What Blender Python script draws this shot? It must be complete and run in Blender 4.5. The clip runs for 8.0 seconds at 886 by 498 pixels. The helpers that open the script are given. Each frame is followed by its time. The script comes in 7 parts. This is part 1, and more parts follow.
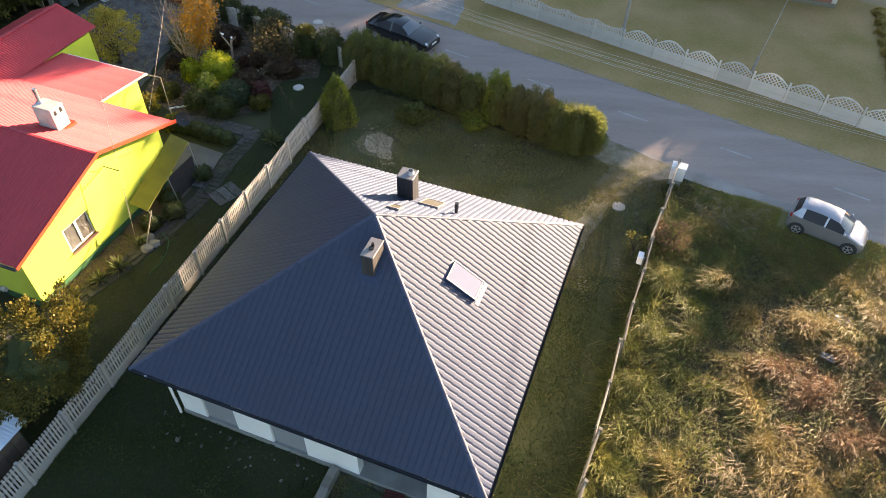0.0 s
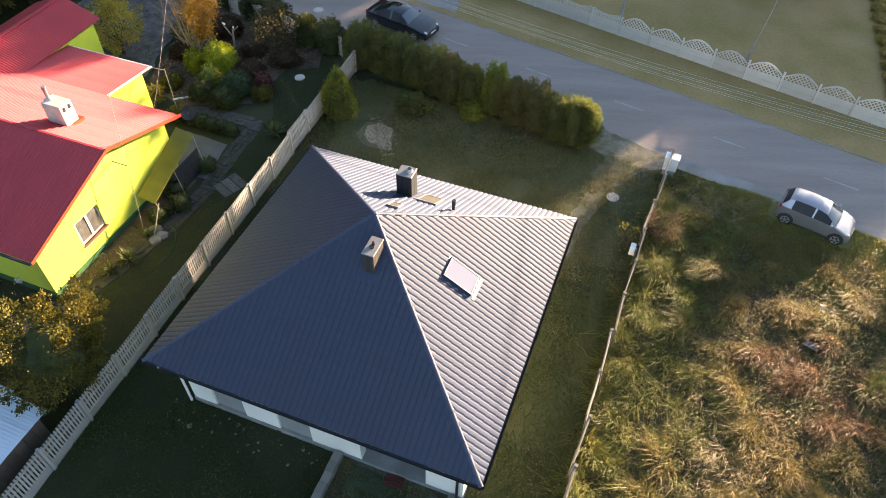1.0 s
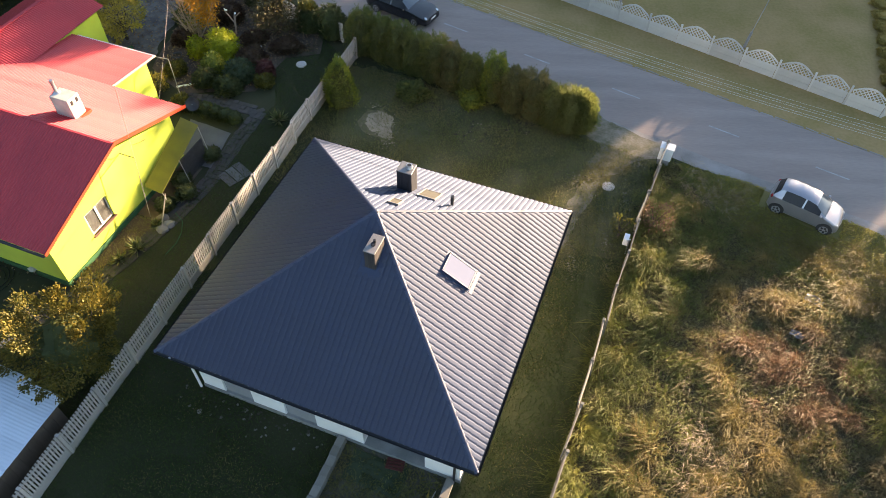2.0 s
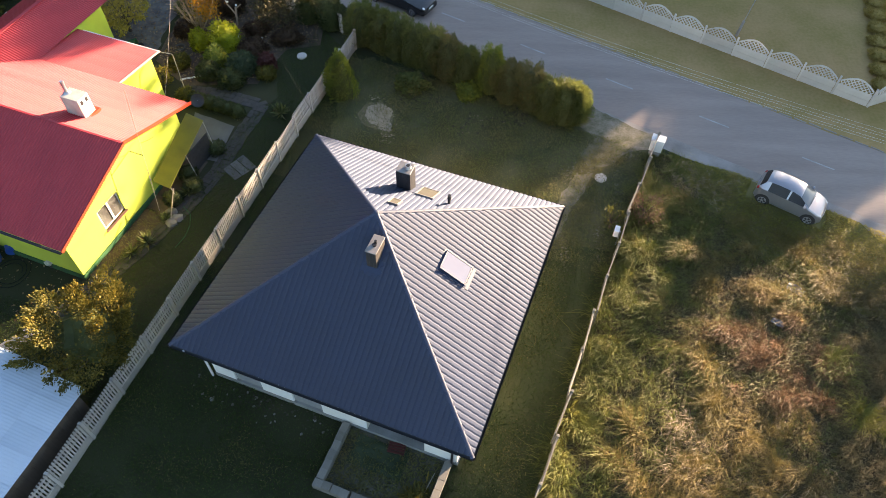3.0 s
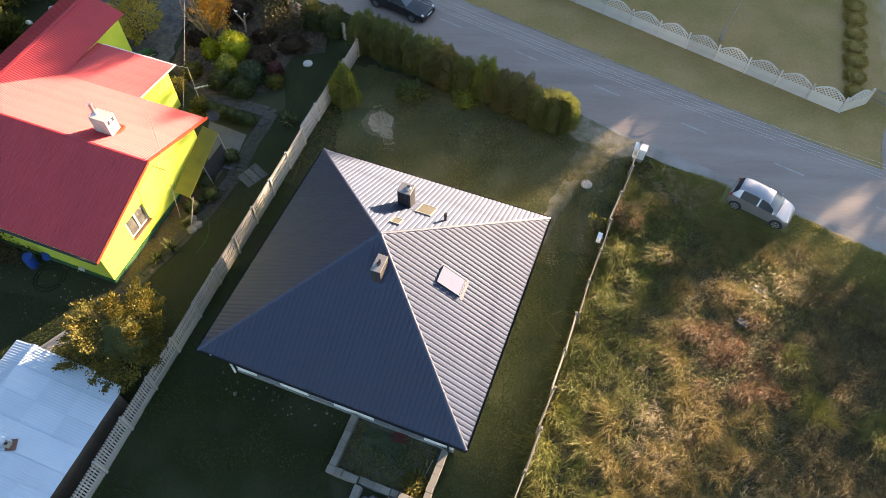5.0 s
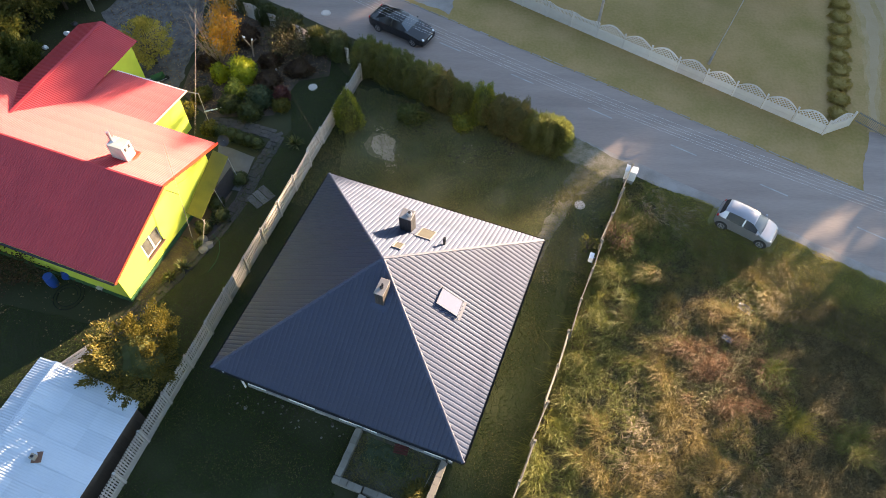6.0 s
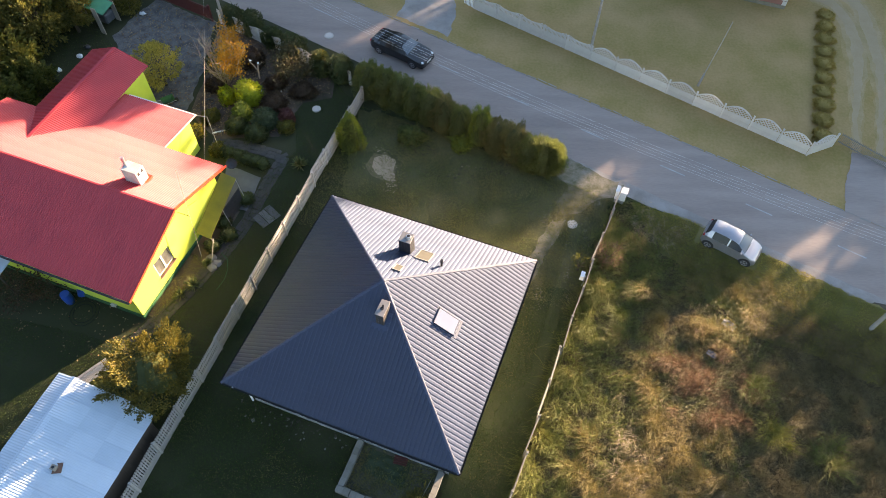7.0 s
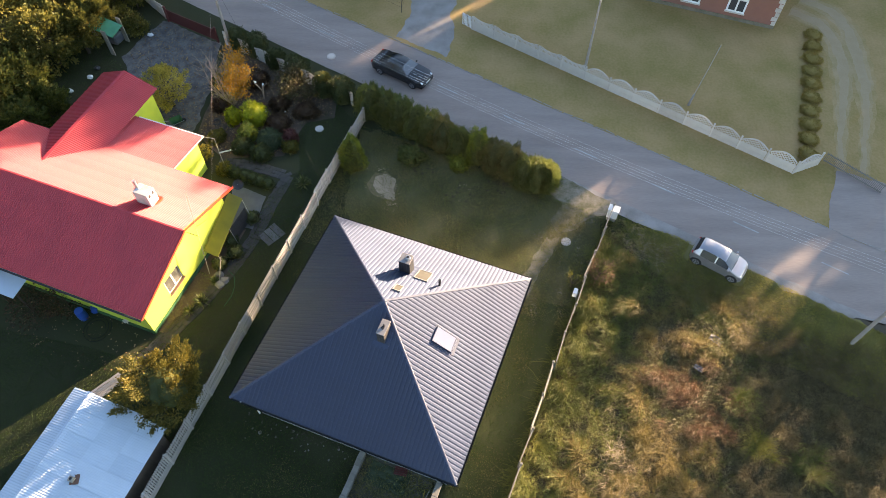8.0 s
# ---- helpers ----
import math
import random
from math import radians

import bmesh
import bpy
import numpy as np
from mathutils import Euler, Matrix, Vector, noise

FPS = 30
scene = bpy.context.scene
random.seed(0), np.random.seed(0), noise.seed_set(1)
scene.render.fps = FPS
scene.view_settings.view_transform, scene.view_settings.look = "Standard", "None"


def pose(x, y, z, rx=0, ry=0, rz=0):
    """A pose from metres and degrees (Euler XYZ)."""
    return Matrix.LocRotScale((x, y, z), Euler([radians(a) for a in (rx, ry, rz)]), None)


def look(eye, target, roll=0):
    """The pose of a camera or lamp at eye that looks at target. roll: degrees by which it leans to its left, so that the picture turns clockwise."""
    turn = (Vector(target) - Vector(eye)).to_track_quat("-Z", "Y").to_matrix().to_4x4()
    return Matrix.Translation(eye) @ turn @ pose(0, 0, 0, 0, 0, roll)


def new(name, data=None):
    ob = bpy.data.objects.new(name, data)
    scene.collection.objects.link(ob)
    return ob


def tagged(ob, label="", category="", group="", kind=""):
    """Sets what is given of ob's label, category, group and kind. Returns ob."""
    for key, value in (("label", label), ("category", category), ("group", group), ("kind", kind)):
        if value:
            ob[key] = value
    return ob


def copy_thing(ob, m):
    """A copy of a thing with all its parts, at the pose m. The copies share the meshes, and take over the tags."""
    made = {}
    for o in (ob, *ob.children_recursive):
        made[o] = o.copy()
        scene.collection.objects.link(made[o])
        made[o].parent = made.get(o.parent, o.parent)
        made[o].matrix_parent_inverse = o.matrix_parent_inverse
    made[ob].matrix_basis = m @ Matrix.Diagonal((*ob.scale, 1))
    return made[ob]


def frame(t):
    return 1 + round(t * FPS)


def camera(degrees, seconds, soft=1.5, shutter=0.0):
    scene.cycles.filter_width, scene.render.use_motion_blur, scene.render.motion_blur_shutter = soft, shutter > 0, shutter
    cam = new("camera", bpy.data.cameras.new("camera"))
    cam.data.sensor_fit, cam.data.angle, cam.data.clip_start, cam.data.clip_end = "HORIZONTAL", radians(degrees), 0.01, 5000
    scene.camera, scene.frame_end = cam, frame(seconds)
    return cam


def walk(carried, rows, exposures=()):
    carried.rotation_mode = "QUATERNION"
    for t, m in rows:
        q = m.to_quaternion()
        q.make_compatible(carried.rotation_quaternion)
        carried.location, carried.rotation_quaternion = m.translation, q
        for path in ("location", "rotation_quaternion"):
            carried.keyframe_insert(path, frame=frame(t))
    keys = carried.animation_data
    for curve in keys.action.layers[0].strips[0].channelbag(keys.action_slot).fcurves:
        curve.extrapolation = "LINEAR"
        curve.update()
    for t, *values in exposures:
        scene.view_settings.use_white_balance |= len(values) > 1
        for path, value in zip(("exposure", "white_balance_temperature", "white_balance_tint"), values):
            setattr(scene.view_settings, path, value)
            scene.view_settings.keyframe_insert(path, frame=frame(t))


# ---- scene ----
cam = camera(65.2, 8.0, soft=0.8)
PATH = [
    (0, (0.195, -1.397, 22.911), (0.165, -0.005, 21.476), 1.9),
    (0.5, (0.246, -1.401, 23.636), (0.214, -0.009, 22.2), 1.8),
    (1, (0.328, -1.486, 24.224), (0.296, -0.151, 22.736), 1.7),
    (1.5, (0.37, -1.421, 24.832), (0.339, -0.14, 23.297), 1.8),
    (2.8, (0.417, -1.352, 27.0), (0.389, -0.11, 25.432), 1.7),
    (3, (0.457, -1.366, 27.365), (0.43, -0.169, 25.763), 1.6),
    (3.5, (0.494, -1.319, 28.297), (0.472, -0.209, 26.633), 1.7),
    (4, (0.571, -1.286, 29.267), (0.545, -0.183, 27.599), 1.5),
    (4.5, (0.574, -1.292, 30.289), (0.549, -0.189, 28.62), 1.5),
    (6, (0.685, -1.499, 33.472), (0.655, -0.394, 31.805), 1.2),
    (6.5, (0.77, -1.573, 34.541), (0.738, -0.467, 32.875), 1.1),
    (7, (0.886, -1.629, 35.611), (0.851, -0.523, 33.945), 1.0),
    (7.5, (0.965, -1.64, 36.676), (0.929, -0.534, 35.009), 0.9),
    (8, (1.037, -1.684, 37.627), (0.999, -0.577, 35.962), 0.8),
]
walk(cam, [(t, look(eye, target, roll)) for t, eye, target, roll in PATH], [(0.0, 2.90, 7950, 18), (3.5, 2.88, 7950, 18), (8.0, 3.08, 7950, 18)])

# ---- world, sun ----
SUN_AZ, SUN_EL = radians(43.0), radians(8.5)          # azimuth from +x towards +y
sun_dir = Vector((math.cos(SUN_AZ) * math.cos(SUN_EL), math.sin(SUN_AZ) * math.cos(SUN_EL), math.sin(SUN_EL)))
world = bpy.data.worlds.new("world")
scene.world = world
world.use_nodes = True
wn = world.node_tree.nodes
sky = wn.new("ShaderNodeTexSky")
sky.sky_type = "NISHITA"
sky.sun_disc = False
sky.sun_elevation = SUN_EL
sky.sun_rotation = radians(90.0) - SUN_AZ
sky.air_density, sky.dust_density, sky.ozone_density = 1.0, 0.4, 2.5
wn["Background"].inputs["Strength"].default_value = 0.092
world.node_tree.links.new(sky.outputs[0], wn["Background"].inputs["Color"])
sun = new("sun", bpy.data.lights.new("sun", "SUN"))
sun.data.energy, sun.data.angle, sun.data.color = 5.0, radians(0.6), (1.0, 0.82, 0.61)
sun.matrix_world = look(sun_dir * 100, (0, 0, 0))


# ---- materials ----
def rgb(c):
    return (*c, 1.0)


def mat(name, base, second=None, rough=0.7, metal=0.0, scale=3.0, fine=40.0, bump=0.15, stretch=(1, 1, 1), per="", dist=0.02, spec=0.4, turn=0.0):
    """Two-scale varied surface. base and second: colours; per: 'object' or 'island' adds variation between pieces."""
    m = bpy.data.materials.new(name)
    m.use_nodes = True
    nt = m.node_tree
    nd, lk = nt.nodes, nt.links
    bs = nd["Principled BSDF"]
    second = second or tuple(v * 0.7 for v in base)
    tc = nd.new("ShaderNodeTexCoord")
    mp = nd.new("ShaderNodeMapping")
    mp.inputs["Scale"].default_value = stretch
    mp.inputs["Rotation"].default_value = (0.0, 0.0, turn)
    lk.new(tc.outputs["Object"], mp.inputs[0])
    big, sm = nd.new("ShaderNodeTexNoise"), nd.new("ShaderNodeTexNoise")
    big.inputs["Scale"].default_value, sm.inputs["Scale"].default_value = scale, fine
    big.inputs["Detail"].default_value, sm.inputs["Detail"].default_value = 5, 3
    lk.new(mp.outputs[0], big.inputs[0])
    lk.new(mp.outputs[0], sm.inputs[0])
    add = nd.new("ShaderNodeMath")
    add.operation = "MULTIPLY_ADD"
    lk.new(sm.outputs[0], add.inputs[0])
    add.inputs[1].default_value = 0.45
    lk.new(big.outputs[0], add.inputs[2])
    ramp = nd.new("ShaderNodeMapRange")
    ramp.inputs["From Min"].default_value, ramp.inputs["From Max"].default_value = 0.5, 0.95
    lk.new(add.outputs[0], ramp.inputs[0])
    fac = ramp.outputs[0]
    if per:
        src = nd.new("ShaderNodeObjectInfo" if per == "object" else "ShaderNodeNewGeometry")
        out = src.outputs["Random"] if per == "object" else src.outputs["Random Per Island"]
        mm = nd.new("ShaderNodeMath")
        mm.operation = "MULTIPLY_ADD"
        lk.new(out, mm.inputs[0])
        mm.inputs[1].default_value = 0.7
        mm2 = nd.new("ShaderNodeMath")
        mm2.operation = "MULTIPLY"
        mm2.inputs[1].default_value = 0.4
        lk.new(fac, mm2.inputs[0])
        lk.new(mm2.outputs[0], mm.inputs[2])
        fac = mm.outputs[0]
    mix = nd.new("ShaderNodeMix")
    mix.data_type = "RGBA"
    mix.inputs["A"].default_value, mix.inputs["B"].default_value = rgb(base), rgb(second)
    lk.new(fac, mix.inputs["Factor"])
    lk.new(mix.outputs["Result"], bs.inputs["Base Color"])
    bs.inputs["Roughness"].default_value, bs.inputs["Metallic"].default_value = rough, metal
    bs.inputs["Specular IOR Level"].default_value = spec
    if bump:
        bp = nd.new("ShaderNodeBump")
        bp.inputs["Strength"].default_value, bp.inputs["Distance"].default_value = bump, dist
        lk.new(add.outputs[0], bp.inputs["Height"])
        lk.new(bp.outputs[0], bs.inputs["Normal"])
    return m


def foliage(name, colours, rough=0.6, thru=0.3, patch=1.2, vary=0.55):
    """Leaves: a colour for each leaf from the list, shifted by broad patches, with some light let through."""
    m = bpy.data.materials.new(name)
    m.use_nodes = True
    nt = m.node_tree
    nd, lk = nt.nodes, nt.links
    bs, outp = nd["Principled BSDF"], nd["Material Output"]
    geo = nd.new("ShaderNodeNewGeometry")
    tc = nd.new("ShaderNodeTexCoord")
    nz = nd.new("ShaderNodeTexNoise")
    nz.inputs["Scale"].default_value = patch
    lk.new(tc.outputs["Object"], nz.inputs[0])
    ma = nd.new("ShaderNodeMath")
    ma.operation = "MULTIPLY_ADD"
    ma.inputs[1].default_value = vary
    lk.new(geo.outputs["Random Per Island"], ma.inputs[0])
    sub = nd.new("ShaderNodeMapRange")
    sub.inputs["From Min"].default_value, sub.inputs["From Max"].default_value, sub.inputs["To Max"].default_value = 0.3, 0.7, 1.0 - vary
    lk.new(nz.outputs[0], sub.inputs[0])
    lk.new(sub.outputs[0], ma.inputs[2])
    ramp = nd.new("ShaderNodeValToRGB")
    els = ramp.color_ramp.elements
    els[0].color, els[1].color = rgb(colours[0]), rgb(colours[-1])
    for n, c in enumerate(colours[1:-1], 1):
        els.new(n / (len(colours) - 1)).color = rgb(c)
    lk.new(ma.outputs[0], ramp.inputs[0])
    lk.new(ramp.outputs[0], bs.inputs["Base Color"])
    bs.inputs["Roughness"].default_value = rough
    bs.inputs["Specular IOR Level"].default_value = 0.25
    tr = nd.new("ShaderNodeBsdfTranslucent")
    lk.new(ramp.outputs[0], tr.inputs[0])
    mx = nd.new("ShaderNodeMixShader")
    mx.inputs[0].default_value = thru
    lk.new(bs.outputs[0], mx.inputs[1])
    lk.new(tr.outputs[0], mx.inputs[2])
    lk.new(mx.outputs[0], outp.inputs["Surface"])
    return m


def glass_mat(name, tint, rough=0.05, spec=0.5):
    m = bpy.data.materials.new(name)
    m.use_nodes = True
    b = m.node_tree.nodes["Principled BSDF"]
    b.inputs["Base Color"].default_value, b.inputs["Roughness"].default_value = rgb(tint), rough
    b.inputs["Specular IOR Level"].default_value = spec
    return m


M = dict(
    ground=mat("ground_soil_grass", (0.026, 0.034, 0.010), (0.040, 0.040, 0.018), 0.95, scale=0.35, fine=9, bump=0.6, dist=0.05),
    lawn=mat("mown_grass", (0.055, 0.062, 0.023), (0.120, 0.108, 0.052), 0.95, scale=0.5, fine=14, bump=0.6, dist=0.04),
    # yellow-green turf with some of the sunlight put into its colour
    roadside=mat("sunlit_turf", (0.115, 0.112, 0.034), (0.185, 0.150, 0.056), 0.95, scale=0.8, fine=9, bump=0.6, dist=0.04),
    strip=mat("strip_grass", (0.034, 0.048, 0.015), (0.064, 0.066, 0.025), 0.95, scale=0.7, fine=12, bump=0.6, dist=0.04),
    verge=mat("verge_grass", (0.225, 0.166, 0.050), (0.375, 0.235, 0.105), 0.95, scale=0.28, fine=5, bump=0.7, dist=0.05),
    meadow=mat("meadow_ground", (0.050, 0.042, 0.022), (0.085, 0.064, 0.034), 0.95, scale=0.5, fine=8, bump=0.7, dist=0.06),
    asphalt=mat("asphalt", (0.228, 0.184, 0.166), (0.310, 0.250, 0.222), 0.85, scale=0.9, fine=16, bump=0.25, dist=0.006, stretch=(0.16, 1.0, 1.0), turn=math.atan(0.565)),
    worn=mat("worn_asphalt", (0.12, 0.112, 0.104), (0.18, 0.165, 0.15), 0.9, scale=0.6, fine=25, bump=0.4, dist=0.01),
    rut_edge=mat("thin_rut_grass", (0.255, 0.185, 0.065), (0.375, 0.245, 0.120), 0.95, scale=0.8, fine=7, bump=0.6, dist=0.04),
    rut_mid=mat("sandy_rut_grass", (0.285, 0.208, 0.092), (0.375, 0.258, 0.145), 0.95, scale=0.8, fine=7, bump=0.6, dist=0.04),
    sand_edge=mat("sandy_grass", (0.20, 0.155, 0.095), (0.10, 0.092, 0.042), 0.95, scale=2.2, fine=9, bump=0.6, dist=0.03),
    rut=mat("sandy_rut", (0.36, 0.262, 0.160), (0.32, 0.230, 0.130), 0.95, scale=0.9, fine=9, bump=0.5, dist=0.03),
    track=mat("sandy_track", (0.235, 0.195, 0.15), (0.135, 0.118, 0.075), 0.95, scale=0.8, fine=12, bump=0.6, dist=0.03),
    trodden=mat("trodden_earth", (0.24, 0.205, 0.165), (0.085, 0.085, 0.038), 0.95, scale=1.7, fine=10, bump=0.6, dist=0.03),
    gravel=mat("gravel", (0.30, 0.275, 0.26), (0.20, 0.18, 0.165), 0.95, scale=0.9, fine=22, bump=0.7, dist=0.03),
    sand=mat("sand", (0.47, 0.365, 0.265), (0.27, 0.21, 0.14), 0.95, scale=2.2, fine=9, bump=0.6, dist=0.03),
    soil=mat("bare_soil", (0.080, 0.066, 0.048), (0.042, 0.036, 0.022), 0.95, scale=1.2, fine=14, bump=0.6, dist=0.04),
    rubbly=mat("rubbly_soil", (0.085, 0.070, 0.054), (0.042, 0.036, 0.026), 0.95, scale=2.4, fine=16, bump=0.7, dist=0.04),
    terrace_soil=mat("dusty_terrace_soil", (0.135, 0.122, 0.098), (0.055, 0.060, 0.034), 0.95, scale=2.0, fine=12, bump=0.6, dist=0.03),
    bark_bed=mat("garden_soil", (0.060, 0.043, 0.033), (0.120, 0.085, 0.062), 0.95, scale=1.5, fine=18, bump=0.7, dist=0.05),
    paint=mat("road_paint", (0.38, 0.38, 0.37), (0.22, 0.22, 0.22), 0.8, scale=2.0, fine=40, bump=0.1, dist=0.003),
    dark_roof=mat("dark_metal_tile", (0.003, 0.018, 0.058), (0.005, 0.022, 0.067), 0.72, scale=0.7, fine=18, bump=0.05, dist=0.004, spec=0.84),
    ridge=mat("ridge_metal", (0.014, 0.028, 0.066), (0.020, 0.034, 0.076), 0.55, scale=1.2, fine=18, bump=0.05, dist=0.004, spec=0.8),
    gutter=mat("black_gutter", (0.012, 0.013, 0.016), (0.022, 0.024, 0.028), 0.4, scale=2),
    white_wall=mat("white_render", (0.78, 0.78, 0.77), (0.66, 0.66, 0.65), 0.9, scale=0.7, fine=60, bump=0.15, dist=0.004),
    grey_wall=mat("grey_render", (0.26, 0.27, 0.29), (0.20, 0.21, 0.22), 0.9, scale=0.7, fine=60, bump=0.15, dist=0.004),
    plinth=mat("plinth_render", (0.30, 0.30, 0.29), (0.18, 0.18, 0.17), 0.9, scale=1.5, fine=40, bump=0.2),
    clad_dark=mat("anthracite_cladding", (0.012, 0.014, 0.020), (0.020, 0.022, 0.028), 0.8, scale=3, fine=30, per="object", bump=0.1),
    clad=mat("chimney_cladding", (0.034, 0.032, 0.035), (0.066, 0.058, 0.055), 0.6, scale=3, fine=30, per="object", bump=0.1),
    dusty_lid=mat("dusty_glazing", (0.056, 0.054, 0.043), (0.042, 0.040, 0.032), 0.7, scale=3, fine=20, bump=0.05),
    cap=mat("chimney_cap_metal", (0.26, 0.25, 0.25), (0.18, 0.17, 0.165), 0.45, metal=0.4, scale=4, fine=30, bump=0.1),
    steel=mat("galvanised_steel", (0.52, 0.53, 0.54), (0.38, 0.39, 0.41), 0.35, metal=0.8, scale=4, fine=40, bump=0.05),
    concrete=mat("weathered_concrete", (0.36, 0.34, 0.32), (0.24, 0.23, 0.21), 0.9, scale=1.8, fine=35, bump=0.25, per="object"),
    concrete_old=mat("lichen_concrete", (0.25, 0.235, 0.205), (0.14, 0.13, 0.11), 0.95, scale=2.5, fine=30, bump=0.35, per="object"),
    # white fence concrete with the garden fence's shade put into its colour
    shaded_conc=mat("shaded_fence_concrete", (0.43, 0.41, 0.385), (0.31, 0.295, 0.275), 0.9, scale=1.6, fine=35, bump=0.2, per="object"),
    white_conc=mat("whitewashed_concrete", (0.60, 0.535, 0.48), (0.43, 0.38, 0.34), 0.9, scale=1.6, fine=35, bump=0.2, per="object"),
    red_sun=mat("red_sheet_metal", (0.48, 0.040, 0.050), (0.40, 0.032, 0.043), 0.55, scale=0.6, fine=14, bump=0.05, dist=0.004, spec=0.52),
    red_trim=mat("orange_red_trim", (0.60, 0.060, 0.025), (0.48, 0.05, 0.025), 0.5, scale=3),
    lime=mat("lime_render", (0.58, 0.68, 0.085), (0.50, 0.59, 0.080), 0.9, scale=0.9, fine=60, bump=0.15, dist=0.004),
    green_plinth=mat("green_plinth", (0.03, 0.13, 0.05), (0.03, 0.09, 0.04), 0.8, scale=3),
    stucco=mat("cream_stucco", (0.55, 0.54, 0.48), (0.40, 0.39, 0.34), 0.9, scale=2.5, fine=50, bump=0.2),
    white_pvc=mat("white_plastic", (0.80, 0.80, 0.80), (0.70, 0.70, 0.70), 0.4, scale=3, bump=0.03),
    brown_sill=mat("brown_sill", (0.18, 0.09, 0.06), (0.13, 0.07, 0.05), 0.5, scale=4),
    shed_sheet=mat("zinc_sheet", (0.50, 0.58, 0.66), (0.40, 0.48, 0.56), 0.78, metal=0.0, scale=0.9, fine=16, bump=0.08, dist=0.006, per="object"),
    # board wood, darkened to paint the shaded gap under the shed eave
    wood_dark=mat("weathered_boards", (0.045, 0.034, 0.027), (0.085, 0.068, 0.054), 0.9, scale=2, fine=30, stretch=(8, 8, 1), bump=0.3, per="object"),
    wood_pale=mat("pale_wood", (0.36, 0.32, 0.27), (0.24, 0.21, 0.17), 0.85, scale=3, fine=30, bump=0.2, per="object"),
    bark=mat("bark", (0.10, 0.075, 0.055), (0.055, 0.042, 0.032), 0.95, scale=6, fine=40, stretch=(3, 3, 1), bump=0.5),
    grey_bark=mat("grey_twigs", (0.42, 0.31, 0.235), (0.28, 0.20, 0.15), 0.95, scale=6, fine=40, bump=0.3),
    pole=mat("concrete_pole", (0.33, 0.295, 0.265), (0.23, 0.20, 0.18), 0.9, scale=2, fine=30, bump=0.2),
    wire=mat("aluminium_wire", (0.62, 0.62, 0.62), (0.52, 0.52, 0.52), 0.5, metal=0.4, bump=0),
    cable=mat("dark_cable", (0.014, 0.018, 0.014), (0.022, 0.024, 0.022), 0.8, bump=0, spec=0.15),
    silver=mat("silver_car_paint", (0.33, 0.33, 0.355), (0.30, 0.30, 0.325), 0.28, metal=0.65, scale=2, fine=60, bump=0.0, spec=0.6),
    black_car=mat("black_car_paint", (0.012, 0.012, 0.015), (0.018, 0.018, 0.02), 0.18, scale=2, fine=60, bump=0.0, spec=0.7),
    rubber=mat("rubber", (0.018, 0.018, 0.019), (0.03, 0.03, 0.03), 0.85, scale=6),
    rim=mat("alloy_rim", (0.48, 0.48, 0.50), (0.36, 0.36, 0.38), 0.35, metal=0.7, scale=8),
    trim=mat("black_plastic_trim", (0.02, 0.02, 0.022), (0.035, 0.035, 0.038), 0.6, scale=6),
    lens_red=glass_mat("red_lamp_lens", (0.45, 0.02, 0.02), 0.15),
    lens=glass_mat("clear_lamp_lens", (0.65, 0.66, 0.68), 0.1),
    glass=glass_mat("dark_glass", (0.018, 0.022, 0.028), 0.06),
    glass_mid=glass_mat("window_glass", (0.055, 0.058, 0.062), 0.05),
    car_glass=glass_mat("tinted_car_glass", (0.022, 0.021, 0.022), 0.12, 0.2),
    glass_pale=glass_mat("windscreen_glass", (0.10, 0.12, 0.14), 0.05),
    skylight=glass_mat("roof_window_pane", (0.165, 0.18, 0.24), 0.10),
    olive_sheet=mat("olive_cover_sheet", (0.19, 0.175, 0.028), (0.13, 0.125, 0.026), 0.45, scale=1.5, bump=0.08),
    brick=mat("red_brick", (0.29, 0.125, 0.092), (0.22, 0.10, 0.078), 0.9, scale=2, fine=20, per="object", bump=0.2),
    gate_red=mat("red_brown_metal", (0.11, 0.030, 0.026), (0.10, 0.025, 0.022), 0.5, scale=3),
    tarp=mat("grey_film", (0.13, 0.135, 0.145), (0.08, 0.083, 0.09), 0.55, scale=3, fine=12, bump=0.5, dist=0.05),
    green_tarp=mat("green_film", (0.040, 0.062, 0.026), (0.026, 0.042, 0.020), 0.5, scale=2, bump=0.2),
    blue_barrel=mat("blue_plastic", (0.015, 0.09, 0.38), (0.015, 0.07, 0.30), 0.4, scale=3, bump=0.03),
    slate=mat("grey_slabs", (0.17, 0.165, 0.16), (0.095, 0.092, 0.088), 0.9, scale=1.5, fine=25, bump=0.3, per="object"),
    pave=mat("block_paving", (0.085, 0.076, 0.068), (0.058, 0.052, 0.046), 0.9, scale=0.8, fine=18, bump=0.5, dist=0.02, per="object"),
    yard=mat("old_tarmac_yard", (0.060, 0.057, 0.055), (0.17, 0.16, 0.15), 0.9, scale=1.6, fine=7, bump=0.4, dist=0.02),
    green_roof=mat("green_sheet", (0.05, 0.26, 0.14), (0.04, 0.20, 0.11), 0.5, scale=2),
    lace=mat("net_curtain", (0.006, 0.0065, 0.007), (0.075, 0.074, 0.07), 0.9, scale=4.5, fine=22, bump=0.1, stretch=(1.0, 1.6, 0.7)),
    rubble=mat("rubble", (0.24, 0.22, 0.20), (0.12, 0.11, 0.10), 0.95, scale=3, fine=20, per="object", bump=0.4),
)
clear = M["clear"] = glass_mat("clear_glass", (0.9, 0.92, 0.92), 0.02)
clear.node_tree.nodes["Principled BSDF"].inputs["Transmission Weight"].default_value = 1.0
